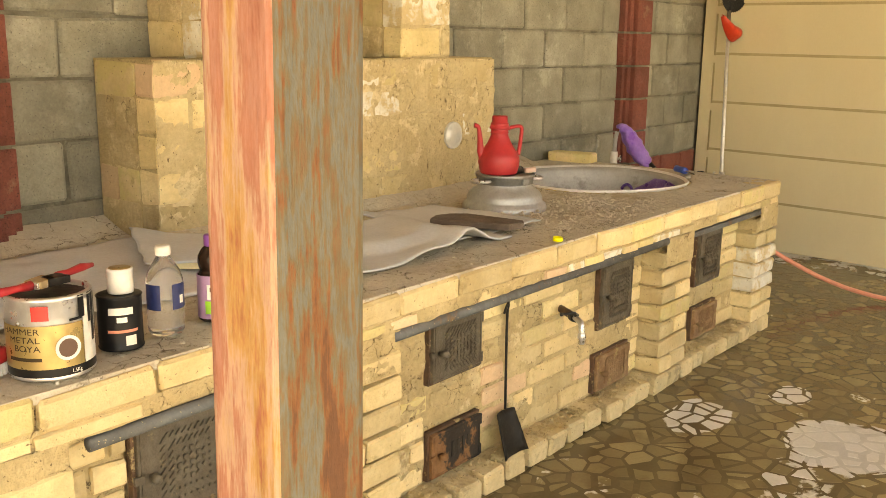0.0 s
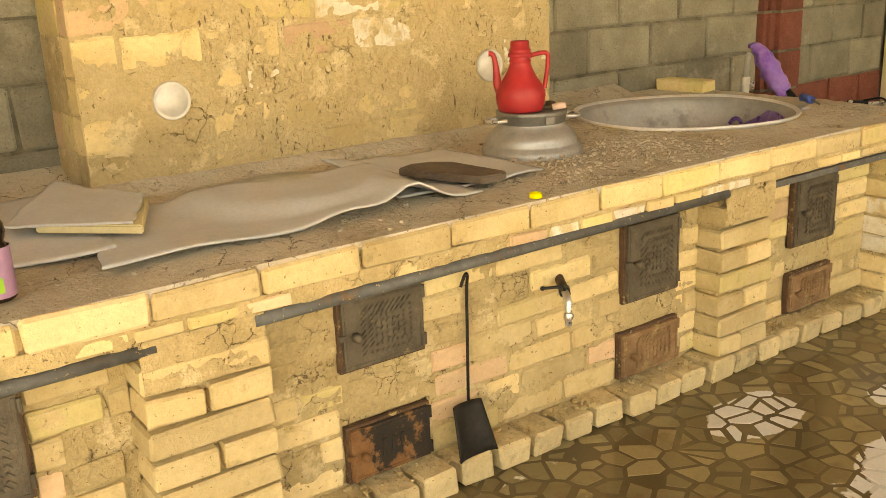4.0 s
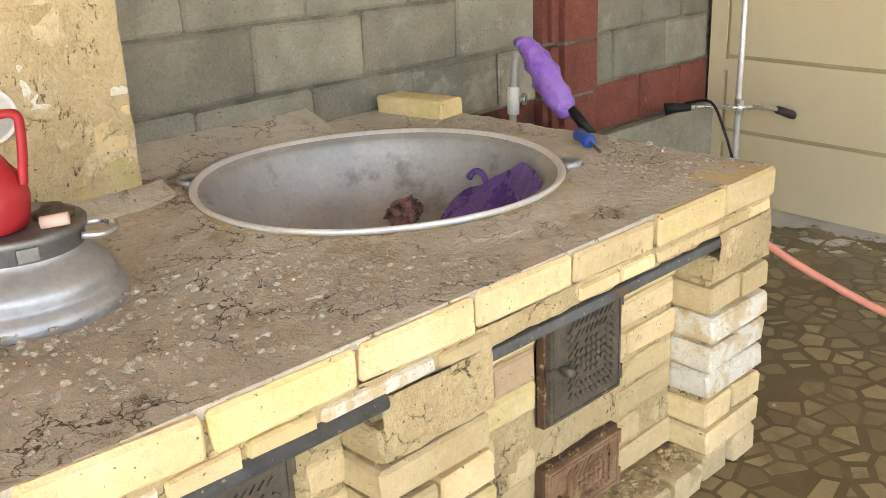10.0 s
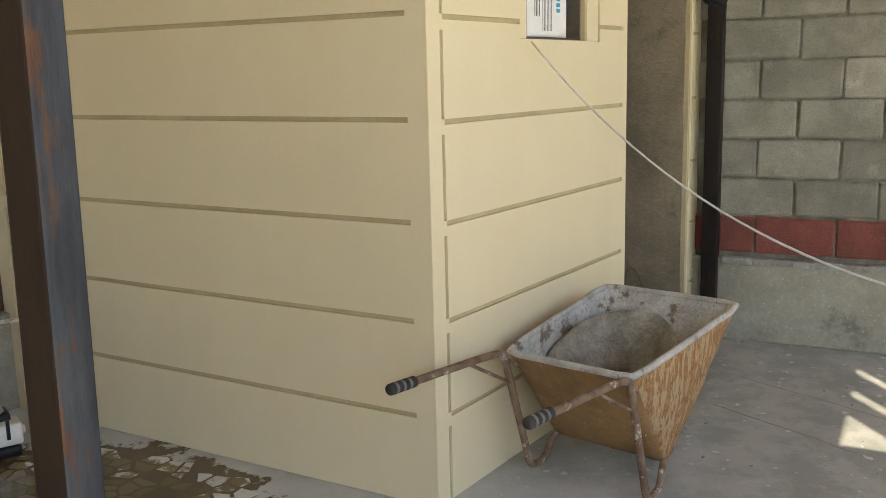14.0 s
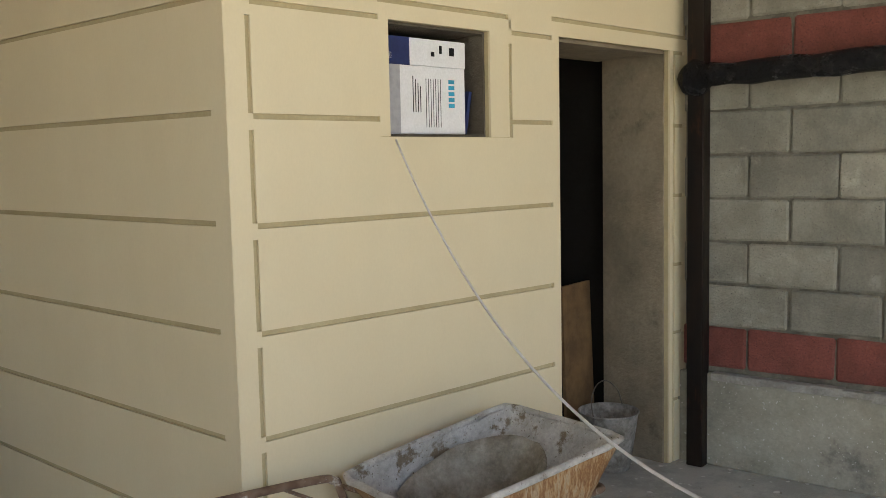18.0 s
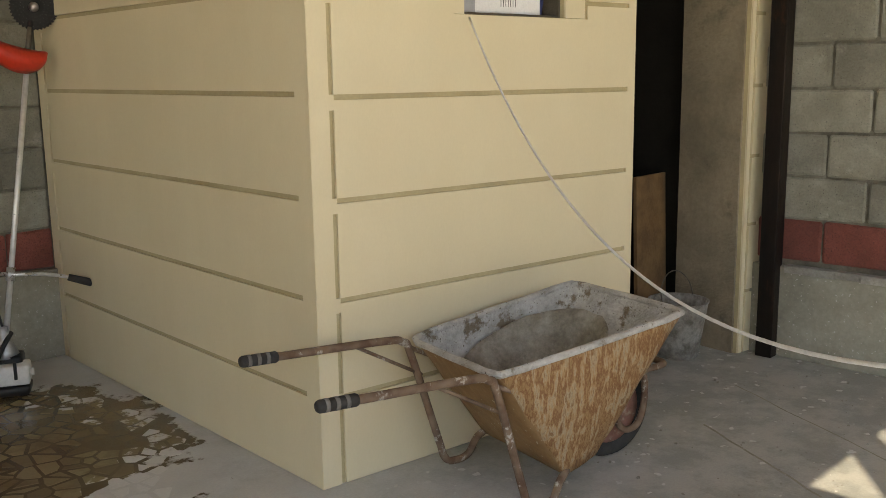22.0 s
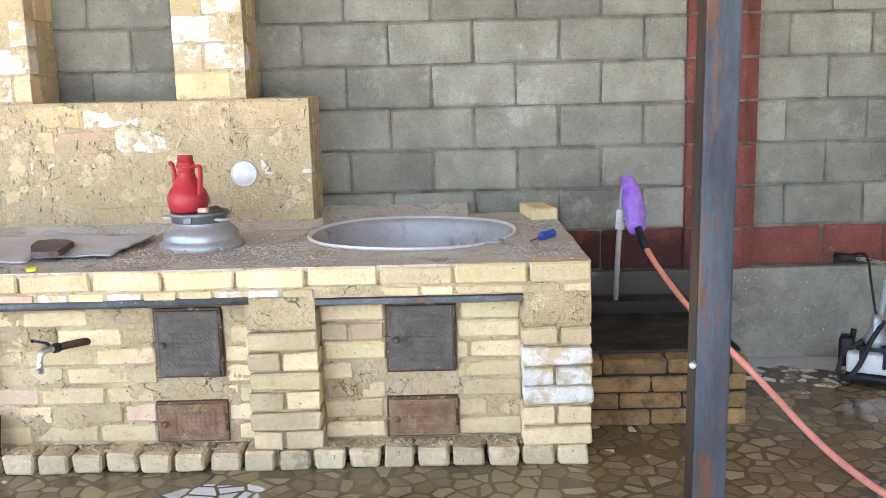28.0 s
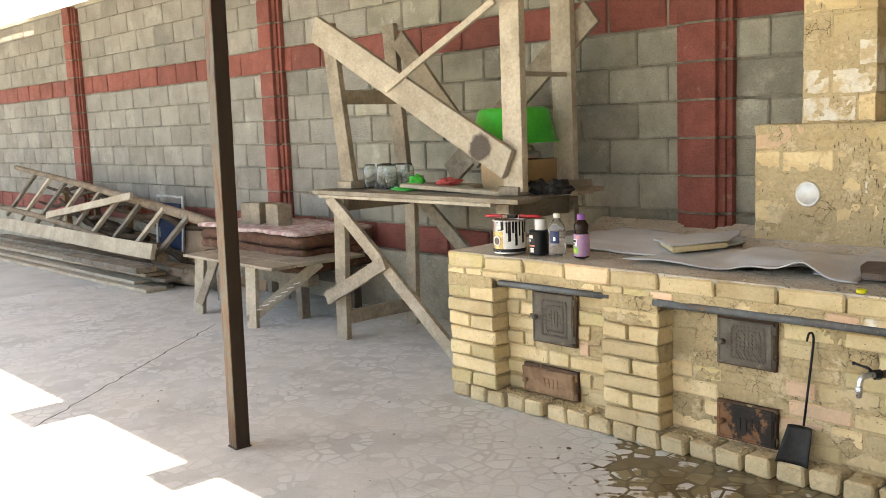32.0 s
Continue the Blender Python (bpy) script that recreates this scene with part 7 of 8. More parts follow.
# ---- by the cream room ----
def barrow():
    ob = thing("wheelbarrow", "rusty ochre wheelbarrow caked with dried cement", "wheelbarrow", pose(1.94, -1.36, 0, 0, 0, -13))
    rim = [(0.0, -0.255, 0.490), (0.76, -0.29, 0.580), (0.76, 0.29, 0.580), (0.0, 0.255, 0.490)]
    low = [(0.285, -0.232, 0.105), (0.47, -0.185, 0.125), (0.47, 0.185, 0.125), (0.285, 0.232, 0.105)]
    bm = bmesh.new()
    n = 10
    rings = []
    for k in range(n + 1):
        t = k / n
        ring = []
        for i in range(4):
            a, b, c, d = Vector(rim[i]), Vector(rim[(i + 1) % 4]), Vector(low[i]), Vector(low[(i + 1) % 4])
            for s in range(8):
                u = s / 8
                p = (a.lerp(b, u)).lerp(c.lerp(d, u), t)
                corner = 0.05 * (1 - t * 0.5)
                L = (b - a).length
                e = min(u, 1 - u) * L
                if e < corner:
                    q = (Vector(rim[0]) + Vector(rim[2])) / 2
                    q = Vector((q.x, q.y, p.z))
                    p = p + (q - p).normalized() * (corner - e) * 0.42
                bulge = 0.02 * math.sin(math.pi * u) * math.sin(math.pi * t)
                p += Vector((p.x - 0.38, p.y, 0)).normalized() * bulge
                p += Vector((noise.noise(p * 11), noise.noise(p * 12 + Vector((3, 0, 0))), 0)) * 0.006
                ring.append(bm.verts.new(p))
        rings.append(ring)
    m = len(rings[0])
    for a, b in zip(rings, rings[1:]):
        for i in range(m):
            bm.faces.new((a[i], a[(i + 1) % m], b[(i + 1) % m], b[i]))
    bm.faces.new(rings[-1])
    bmesh.ops.recalc_face_normals(bm, faces=bm.faces)
    rim_pts = [v.co.copy() for v in rings[0]]
    inner = bm.copy()
    bm.normal_update()
    for f in bm.faces:
        f.material_index = 1 if f.normal.x < -0.6 else 0
    tray = part("tray", bm, [M["barrow"], M["barrow_back"]], ob, "rusty ochre steel tray", True)
    so = tray.modifiers.new("thick", "SOLIDIFY")
    so.thickness, so.offset = 0.004, 1
    for v in inner.verts:
        c = Vector((0.385, 0, v.co.z))
        v.co += (c - v.co).normalized() * 0.007 + Vector((0, 0, 0.004 * noise.noise(v.co * 20)))
    bmesh.ops.reverse_faces(inner, faces=inner.faces)
    part("cement_lining", inner, M["cement_crust"], ob, "grey dried cement lining", True)
    part("rim", tube(rim_pts, 0.0125, 8, True), M["cement_crust"], ob, "cement-splashed rolled rim", True)
    # crust standing inside the tray
    bm = bmesh.new()
    g = []
    for i in range(19):
        row = []
        for j in range(9):
            a, t = math.pi * (i / 18 - 0.5) + 0.35, j / 8
            k = 1 - 0.32 * t
            arch = math.sin(math.pi * min(1.0, 0.06 + i / 19)) ** 0.8
            row.append(bm.verts.new((0.31 + 0.31 * math.cos(a) * k, 0.02 + 0.215 * math.sin(a) * k, 0.395 + 0.145 * arch - (0.10 + 0.13 * arch) * t + 0.008 * noise.noise(Vector((i * 0.9, j * 0.4, 1))))))
        g.append(row)
    for i in range(18):
        for j in range(8):
            bm.faces.new((g[i][j], g[i + 1][j], g[i + 1][j + 1], g[i][j + 1]))
    cr = part("crust_shell", bm, M["mortar_shell"], ob, "broken shell of dried mortar", True)
    so = cr.modifiers.new("thick", "SOLIDIFY")
    so.thickness = 0.012
    bm = bmesh.new()
    bmesh.ops.create_circle(bm, cap_ends=True, radius=0.18, segments=32, matrix=Matrix.Translation((0.38, 0, 0.23)) @ Matrix.Diagonal((1.1, 0.95, 1, 1)))
    part("mortar_bed", bm, M["cement_crust"], ob)
    for s in (-1, 1):
        y = 0.247 * s
        end = -0.572 if s < 0 else -0.592
        pts = curve_points([(end, y, 0.518), (-0.40, y, 0.512), (-0.10, y * 1.0, 0.50), (-0.03, y * 1.0, 0.485), (0.0, y * 1.0, 0.44), (0.10, y * 0.97, 0.12), (0.13, y * 0.97, 0.035), (0.17, y * 0.96, 0.018), (0.225, y * 0.95, 0.03), (0.26, y * 0.93, 0.085), (0.30, y * 0.88, 0.115)], 6)
        part("handle_leg", tube(pts, 0.0135, 10), M["barrow_tube"], ob, "bent tube handle and leg", True)
        bm = bmesh.new()
        add_tube(bm, [(end - 0.013, y, 0.519)] + [(end - 0.010 + 0.0060 * k, y, 0.519 - 0.0002 * k) for k in range(21)], [0.012] + [0.0185 if k % 5 else 0.0155 for k in range(21)], 14)
        part("grip", bm, M["rubber"], ob, "ribbed black rubber grip", True)
        part("brace", tube([(-0.22, y, 0.505), (0.04, y * 0.98, 0.36)], 0.006, 8), M["barrow_tube"], ob, "", True)
        part("brace", tube([(0.0, y, 0.46), (0.22, y * 0.8, 0.35)], 0.008, 8), M["barrow_tube"], ob, "", True)
        part("fork", tube(curve_points([(0.56, 0.06 * s, 0.305), (0.70, 0.06 * s, 0.315), (0.785, 0.06 * s, 0.305), (0.80, 0.06 * s, 0.25), (0.795, 0.06 * s, 0.17), (0.765, 0.06 * s, 0.115), (0.715, 0.06 * s, 0.105), (0.675, 0.06 * s, 0.135), (0.672, 0.06 * s, 0.178)], 5), 0.0125, 10), M["barrow_tube"], ob, "bent wheel fork", True)
        part("fork", tube([(0.40, 0.10 * s, 0.125), (0.56, 0.062 * s, 0.13), (0.68, 0.06 * s, 0.165)], 0.0115, 10), M["barrow_tube"], ob, "straight wheel stay", True)
        part("nose_bar", tube(curve_points([(0.76, 0.06 * s, 0.312), (0.86, 0.06 * s, 0.315), (0.905, 0.05 * s, 0.316), (0.915, 0.0, 0.316)], 5), 0.0125, 10), M["barrow_tube"], ob, "", True)
        for k in (3, 8, 13):
            part("grip_band", tube([(end - 0.008 + 0.0060 * k, y, 0.519 - 0.0002 * k), (end + 0.004 + 0.0060 * k, y, 0.5186 - 0.0002 * k)], 0.0190, 14), M["grip_grey"], ob, "worn grey band on the grip", True)
    m = Matrix.Translation((0.68, 0, 0.178)) @ pose(0, 0, 0, 90, 0, 0)
    wheel = part("wheel", lathe([(0.02, -0.022), (0.10, -0.014), (0.125, -0.02), (0.125, 0.02), (0.10, 0.014), (0.02, 0.022)], 36, m), M["wheel_disc"], ob, "dusty dull red wheel disc", True)
    part("tyre", lathe([(0.125, -0.022), (0.145, -0.033), (0.168, -0.028), (0.178, -0.01), (0.178, 0.01), (0.168, 0.028), (0.145, 0.033), (0.125, 0.022)], 44, m), M["rubber"], wheel, "black rubber tyre", True)
    part("axle", tube([(0.68, -0.055, 0.178), (0.68, 0.055, 0.178)], 0.010, 10), M["barrow_tube"], wheel, "", True)
    return ob


barrow()


def brush_cutter():
    ob = thing("brush_cutter", "petrol brush cutter standing on its engine against the wall", "brush cutter")
    top, foot = Vector((1.735, 1.062, 1.69)), Vector((1.418, 0.886, 0.262))
    d = (top - foot).normalized()
    m = Matrix.Translation(foot) @ d.to_track_quat("Z", "X").to_matrix().to_4x4()
    L = (top - foot).length
    part("shaft", tube([foot, foot + d * (L - 0.22)], 0.0125, 14), paint("pale_shaft", (0.74, 0.73, 0.70), 0.35, 0.35), ob, "bright aluminium shaft", True)
    part("shaft_end", tube([foot + d * (L - 0.22), top - d * 0.05], 0.0128, 14), M["iron"], ob, "dark olive shaft end", True)
    part("gearbox", tube([top - d * 0.08, top - d * 0.02, top + Vector((0, -0.02, 0.02))], [0.017, 0.022, 0.018], 12), M["black"], ob, "", True)
    n = Vector((-0.45, -0.88, -0.05)).normalized()
    q = Matrix.Translation(top + Vector((0, -0.03, 0.012))) @ n.to_track_quat("Z", "X").to_matrix().to_4x4()
    bm = bmesh.new()
    teeth = 40
    prof = []
    for i in range(teeth * 2):
        a = 2 * math.pi * i / (teeth * 2)
        r = 0.105 if i % 2 else 0.097
        prof.append((r * math.cos(a), r * math.sin(a)))
    lo, hi = [bm.verts.new(q @ Vector((x, y, 0))) for x, y in prof], [bm.verts.new(q @ Vector((x, y, 0.003))) for x, y in prof]
    ilo, ihi = [bm.verts.new(q @ Vector((x * 0.2, y * 0.2, 0))) for x, y in prof], [bm.verts.new(q @ Vector((x * 0.2, y * 0.2, 0.003))) for x, y in prof]
    k = len(prof)
    for i in range(k):
        j = (i + 1) % k
        bm.faces.new((lo[i], lo[j], hi[j], hi[i]))
        bm.faces.new((hi[i], hi[j], ihi[j], ihi[i]))
        bm.faces.new((ilo[i], ilo[j], lo[j], lo[i]))
    bmesh.ops.recalc_face_normals(bm, faces=bm.faces)
    blade = part("blade", bm, M["chain"], ob, "dark toothed saw blade")
    bm = bmesh.new()
    for r in range(4):
        for i in range(24):
            a = 2 * math.pi * (i + 0.5 * (r % 2)) / 24
            rr = 0.045 + 0.014 * r
            add_lathe(bm, [(0, 0.0045), (0.0042, 0.0045), (0.0042, 0.003)], 6, q @ Matrix.Translation((rr * math.cos(a), rr * math.sin(a), 0)))
    part("blade_holes", bm, M["black"], blade)
    part("hub", lathe([(0.022, 0.0), (0.022, 0.012), (0.012, 0.016), (0.012, 0.022), (0, 0.023)], 20, q), M["chrome"], ob, "bright hub nut", True)
    # debris guard: a shallow shell hanging to one side of the shaft
    bm = bmesh.new()
    g = []
    c = foot + d * (L - 0.205)
    for i in range(17):
        row = []
        for j in range(9):
            u, t = -1 + 2 * i / 16, j / 8
            wide = math.sqrt(max(0.0, 1 - u * u))
            x = -0.075 + 0.140 * u
            z = 0.030 - 0.038 * u - (0.098 * wide + 0.01) * t + 0.016 * u * u
            y = -0.025 - 0.075 * math.sin(math.pi * (0.15 + 0.85 * t) * 0.9) * (0.35 + 0.65 * wide)
            row.append(bm.verts.new(c + Vector((x, y, z))))
        g.append(row)
    for i in range(16):
        for j in range(8):
            bm.faces.new((g[i][j], g[i + 1][j], g[i + 1][j + 1], g[i][j + 1]))
    gd = part("guard", bm, paint("orange_red_guard", (0.60, 0.040, 0.020), 0.4), ob, "orange-red plastic debris guard", True)
    so = gd.modifiers.new("thick", "SOLIDIFY")
    so.thickness = 0.005
    # handlebar
    x = Vector((1.472, 0.912, 0.522))
    hb = curve_points([(1.375, 1.12, 0.512), (1.43, 1.01, 0.520), x + Vector((0, -0.015, 0)), (1.60, 0.885, 0.505), (1.70, 0.872, 0.480), (1.745, 0.858, 0.462)], 5)
    part("handlebar", tube(hb, 0.0085, 10), M["chrome"], ob, "bright bent handlebar", True)
    part("grip", tube([(1.712, 0.867, 0.475), (1.80, 0.840, 0.440), (1.812, 0.836, 0.435)], [0.016, 0.019, 0.016], 12), M["rubber"], ob, "black rubber grip", True)
    part("throttle", tube([(1.395, 1.085, 0.515), (1.355, 1.15, 0.510), (1.335, 1.175, 0.505)], [0.016, 0.022, 0.028], 12), M["black"], ob, "black throttle grip with red switch", True)
    part("clamp", tube([x - d * 0.03, x + d * 0.03], 0.019, 12), M["chrome"], ob, "", True)
    part("cable", tube(curve_points([(1.38, 1.11, 0.53), (1.40, 1.0, 0.545), (1.395, 0.93, 0.44), (1.40, 0.885, 0.32), (1.41, 0.87, 0.25)], 6), 0.006, 8), M["black"], ob, "black throttle cable", True)
    # engine
    e = Matrix.Translation((1.385, 0.845, 0.0)) @ pose(0, 0, 0, 0, 0, -28)
    part("clutch_cover", lathe([(0.0, 0.30), (0.02, 0.30), (0.024, 0.27), (0.022, 0.25), (0.045, 0.20), (0.062, 0.165), (0.0, 0.165)], 20, Matrix.Translation((1.40, 0.868, 0))), M["alu"], ob, "cast alloy clutch cover", True)
    part("fuel_tank", box(-0.105, 0.105, -0.085, 0.03, 0.055, 0.145, 0.014, e), M["white_plastic"], ob, "white plastic fuel tank", True)
    part("tank_cap", lathe([(0, 0.014), (0.017, 0.014), (0.019, 0.0), (0, 0.0)], 16, e @ Matrix.Translation((0.105, -0.03, 0.10)) @ pose(0, 0, 0, 0, 90, 0)), M["white_plastic"], ob, "", True)
    for sx in (-0.045, 0.05):
        part("strap", box(sx - 0.007, sx + 0.007, -0.092, -0.08, 0.085, 0.165, 0.003, e), M["black"], ob)
    part("engine_block", box(-0.07, 0.075, -0.03, 0.09, 0.02, 0.175, 0.016, e), M["black"], ob, "black engine block", True)
    part("air_filter", box(-0.145, -0.08, -0.03, 0.06, 0.06, 0.20, 0.018, e), M["black"], ob, "", True)
    part("base_stand", box(-0.11, 0.10, -0.07, 0.08, 0.0, 0.05, 0.02, e), M["black"], ob, "", True)
    part("spark_plug", tube([e @ Vector((-0.09, 0.0, 0.19)), e @ Vector((-0.085, 0.0, 0.235))], 0.013, 10), M["black"], ob, "", True)
    part("harness", tube(curve_points([(1.43, 0.86, 0.27), (1.35, 0.80, 0.20), (1.29, 0.77, 0.10), (1.25, 0.80, 0.03), (1.24, 0.86, 0.04), (1.27, 0.88, 0.12), (1.33, 0.84, 0.19)], 6), 0.011, 8), M["rubber"], ob, "black harness strap", True)
    return ob


brush_cutter()

# boxes in the window hole, in the wall's own axes
WM = house_front.matrix_world.copy()


def carton(x0, x1, y0, y1, z0, z1, mat, label, prints):
    ob = thing("carton", label, "box", WM @ pose(0, 0, 0), "cartons in the window hole")
    part("carton_body", box(x0, x1, y0, y1, z0, z1, 0.003), mat, ob)
    for a, b, c, d, m, name in prints:
        part(name, box(x0 + a * (x1 - x0), x0 + b * (x1 - x0), y0 - 0.0012, y0 - 0.0002, z0 + c * (z1 - z0), z0 + d * (z1 - z0)), m, ob)
    return ob


bx0, bx1 = WX0 + 0.014, WX0 + 0.415
pr = [(0.0, 0.19, 0.0, 1.0, paint("grey_carton", (0.36, 0.36, 0.37), 0.7), "grey_side")]
for k in range(5):
    pr.append((0.785 + 0.0, 0.86, 0.40 + 0.09 * k, 0.46 + 0.09 * k, M["teal"], "print_bar"))
for k in range(7):
    pr.append((0.50 + 0.03 * k, 0.505 + 0.03 * k, 0.10, 0.82, M["ink"], "print_line"))
for k in range(4):
    pr.append((0.34 + 0.03 * k, 0.348 + 0.03 * k, 0.32, 0.85 - 0.05 * k, M["ink"], "print_line"))
carton(bx0, bx1, 0.03, 0.25, WZ0 + 0.011, WZ0 + 0.252, M["carton"], "white printed carton with teal marks in the window hole", pr)
carton(bx0 - 0.002, WX0 + 0.435, 0.045, 0.25, WZ0 + 0.254, WZ0 + 0.352, M["carton"], "flat white and navy carton lying on another box",
       [(0.0, 0.33, 0.0, 1.0, M["navy"], "navy_end"), (0.06, 0.13, 0.2, 0.42, M["white_plastic"], "print_square"), (0.80, 0.86, 0.45, 0.75, M["ink"], "print_bar"), (0.68, 0.71, 0.5, 0.8, M["ink"], "print_bar"), (0.58, 0.62, 0.38, 0.55, M["ink"], "print_bar")])
bk = part("folder", box(-0.008, 0.008, 0, 0.18, 0, 0.165, 0.002), M["navy"])
bk.matrix_world = WM @ pose(WX0 + 0.435, 0.05, WZ0 + 0.011, 0, 11, 0)
tagged(bk, "thin navy blue folder leaning beside the cartons", "folder")
kb = part("cardboard_piece", box(-0.003, 0.003, 0, 0.16, 0, 0.215, 0.001), M["kraft"])
kb.matrix_world = WM @ pose(WX0 + 0.424, 0.09, WZ0 + 0.011, 0, 6, 0)
tagged(kb, "scrap of brown cardboard beside the cartons", "cardboard")

bu = thing("bucket", "metal bucket caked with dry cement in the doorway", "bucket", pose(3.86, -1.07, 0.0))
part("bucket_body", lathe([(0, 0.01), (0.095, 0.01), (0.098, 0.0), (0.102, 0.004), (0.142, 0.27), (0.147, 0.275), (0.147, 0.281), (0.140, 0.279), (0.098, 0.02), (0, 0.02)], 36), M["bucket"], bu, "", True)
part("contents", lathe([(0, 0.20), (0.126, 0.195)], 28), M["cement_crust"], bu)
part("bail", tube(curve_points([(-0.145, 0.0, 0.27), (-0.13, 0.02, 0.35), (-0.05, 0.035, 0.41), (0.05, 0.035, 0.41), (0.13, 0.02, 0.35), (0.145, 0.0, 0.27)], 6), 0.003, 6), M["iron"], bu, "thin wire bail", True)
pl = part("wooden_panel", box(0, 0.30, 0, 0.02, 0, 0.865, 0.003), M["brown_board"])
pl.matrix_world = pose(3.84, -0.86, 0.0, -2, 0, 3)
tagged(pl, "brown plywood panel leaning inside the dark room", "panel")

# ---- sawhorse tables, bench, timber ----
def board(a, b, w, t, mat, parent, name="board", up=(0, 0, 1)):
    """A sawn board from a to b, w wide and t thick; its broad face looks along up as far as the run allows."""
    a, b = Vector(a), Vector(b)
    d = b - a
    L = d.length
    d.normalize()
    n = Vector(up)
    n = (n - d * n.dot(d)).normalized()
    s = n.cross(d)
    m = Matrix((d, s, n)).transposed().to_4x4()
    m.translation = a
    bm = box(0, L, -w / 2, w / 2, -t / 2, t / 2, min(0.004, t * 0.2))
    bmesh.ops.subdivide_edges(bm, edges=[e for e in bm.edges if e.calc_length() > L * 0.8], cuts=6)
    for v in bm.verts:
        v.co.y += 0.006 * noise.noise(Vector((v.co.x * 2 + a.x * 7, a.y, a.z)))
    bmesh.ops.transform(bm, matrix=m, verts=bm.verts)
    return part(name, bm, mat, parent)


FY, BY = 0.42, 1.02
tb = thing("work_table", "tall rough wooden work table of weathered boards", "table")
Fr = (0, -1, 0)
TZ = 0.985
board((-5.47, FY, 0.0), (-5.43, FY, TZ - 0.05), 0.11, 0.04, M["wood"], tb, "leg", Fr)
board((-5.46, BY, 0.0), (-5.43, BY, TZ - 0.05), 0.10, 0.04, M["wood"], tb, "leg", Fr)
board((-4.02, FY + 0.05, 0.0), (-4.05, FY + 0.05, TZ - 0.05), 0.10, 0.04, M["wood"], tb, "leg", Fr)
board((-4.02, BY, 0.0), (-4.05, BY, TZ - 0.05), 0.10, 0.04, M["wood"], tb, "leg", Fr)
board((-5.50, FY - 0.042, 0.935), (-4.35, FY - 0.042, 0.06), 0.085, 0.03, M["wood"], tb, "brace", Fr)
board((-5.53, FY - 0.075, 0.27), (-4.92, FY - 0.075, 0.56), 0.085, 0.03, M["wood"], tb, "brace", Fr)
board((-5.35, BY - 0.04, 0.93), (-4.30, BY - 0.04, 0.10), 0.09, 0.03, M["wood"], tb, "brace", Fr)
board((-5.45, FY + 0.02, 0.14), (-5.44, BY, 0.14), 0.09, 0.03, M["wood"], tb, "rail", (1, 0, 0))
board((-5.44, FY + 0.02, 0.89), (-5.44, BY, 0.89), 0.10, 0.03, M["wood"], tb, "rail", (1, 0, 0))
board((-4.05, FY + 0.06, 0.89), (-4.05, BY, 0.89), 0.10, 0.03, M["wood"], tb, "rail", (1, 0, 0))
for k in range(5):
    y = FY - 0.06 + k * 0.158
    board((-5.56 + 0.02 * (k % 2), y, TZ - 0.012), (-3.78 - 0.05 * (k % 3), y, TZ - 0.014 + 0.003 * k), 0.15, 0.025, M["wood"], tb, "top_board")
board((-5.50, FY - 0.10, TZ - 0.037), (-3.98, FY - 0.10, TZ - 0.037), 0.05, 0.02, M["pine"], tb, "top_board")

ut = thing("upturned_table", "second rough wooden table set upside down on the work table", "table")
U0 = TZ + 0.004
board((-5.35, FY + 0.02, U0 + 0.02), (-5.50, FY + 0.02, 2.02), 0.12, 0.04, M["wood"], ut, "leg", Fr)
board((-3.93, FY + 0.02, U0 + 0.02), (-3.93, FY + 0.02, 2.30), 0.135, 0.045, M["pine"], ut, "leg", Fr)
board((-5.40, BY - 0.08, U0 + 0.02), (-5.49, BY - 0.08, 2.04), 0.12, 0.04, M["wood"], ut, "leg", Fr)
board((-4.00, BY - 0.08, U0 + 0.02), (-4.01, BY - 0.08, 2.30), 0.14, 0.045, M["pine"], ut, "leg", Fr)
board((-5.57, FY - 0.03, 2.00), (-3.93, FY - 0.03, 1.155), 0.165, 0.032, M["pine_scorched"], ut, "brace", Fr)
board((-4.86, FY - 0.06, 1.585), (-3.97, FY - 0.06, 1.985), 0.038, 0.022, M["pine"], ut, "brace", Fr)
board((-5.36, BY - 0.12, 1.94), (-4.62, BY - 0.12, 1.14), 0.13, 0.028, M["wood"], ut, "brace", Fr)
board((-4.99, BY - 0.04, 1.05), (-3.83, BY - 0.04, 1.95), 0.15, 0.03, M["wood"], ut, "brace", Fr)
board((-5.42, FY + 0.05, 1.56), (-5.44, BY - 0.1, 1.56), 0.09, 0.03, M["wood"], ut, "rail", (1, 0, 0))
board((-3.95, FY + 0.05, 1.62), (-3.98, BY - 0.1, 1.62), 0.03, 0.025, M["pine"], ut, "rail", (0, 0, 1))
board((-5.36, FY - 0.02, U0 + 0.025), (-5.36, BY, U0 + 0.025), 0.14, 0.045, M["wood"], ut, "cleat")
board((-3.95, FY - 0.02, U0 + 0.025), (-3.95, BY, U0 + 0.025), 0.14, 0.045, M["wood"], ut, "cleat")

def jar(x, y, h=0.15, r=0.042):
    ob = thing("glass_jar", "empty clear glass jar standing on the work table", "jar", pose(x, y, TZ + 0.005), "glass jars on the table")
    part("jar_body", lathe([(0, 0.004), (r * 0.9, 0.0), (r, 0.008), (r, h * 0.8), (r * 0.78, h * 0.9), (r * 0.78, h), (r * 0.70, h), (r * 0.70, h * 0.9), (r * 0.93, h * 0.78), (r * 0.93, 0.01), (0, 0.008)], 28), M["glass"], ob, "", True)
    return ob


j0 = jar(-5.22, 0.50)
for x, y in ((-5.12, 0.52), (-5.02, 0.50), (-5.20, 0.62), (-5.09, 0.63), (-4.99, 0.61)):
    copy_thing(j0, pose(x, y, TZ + 0.005))
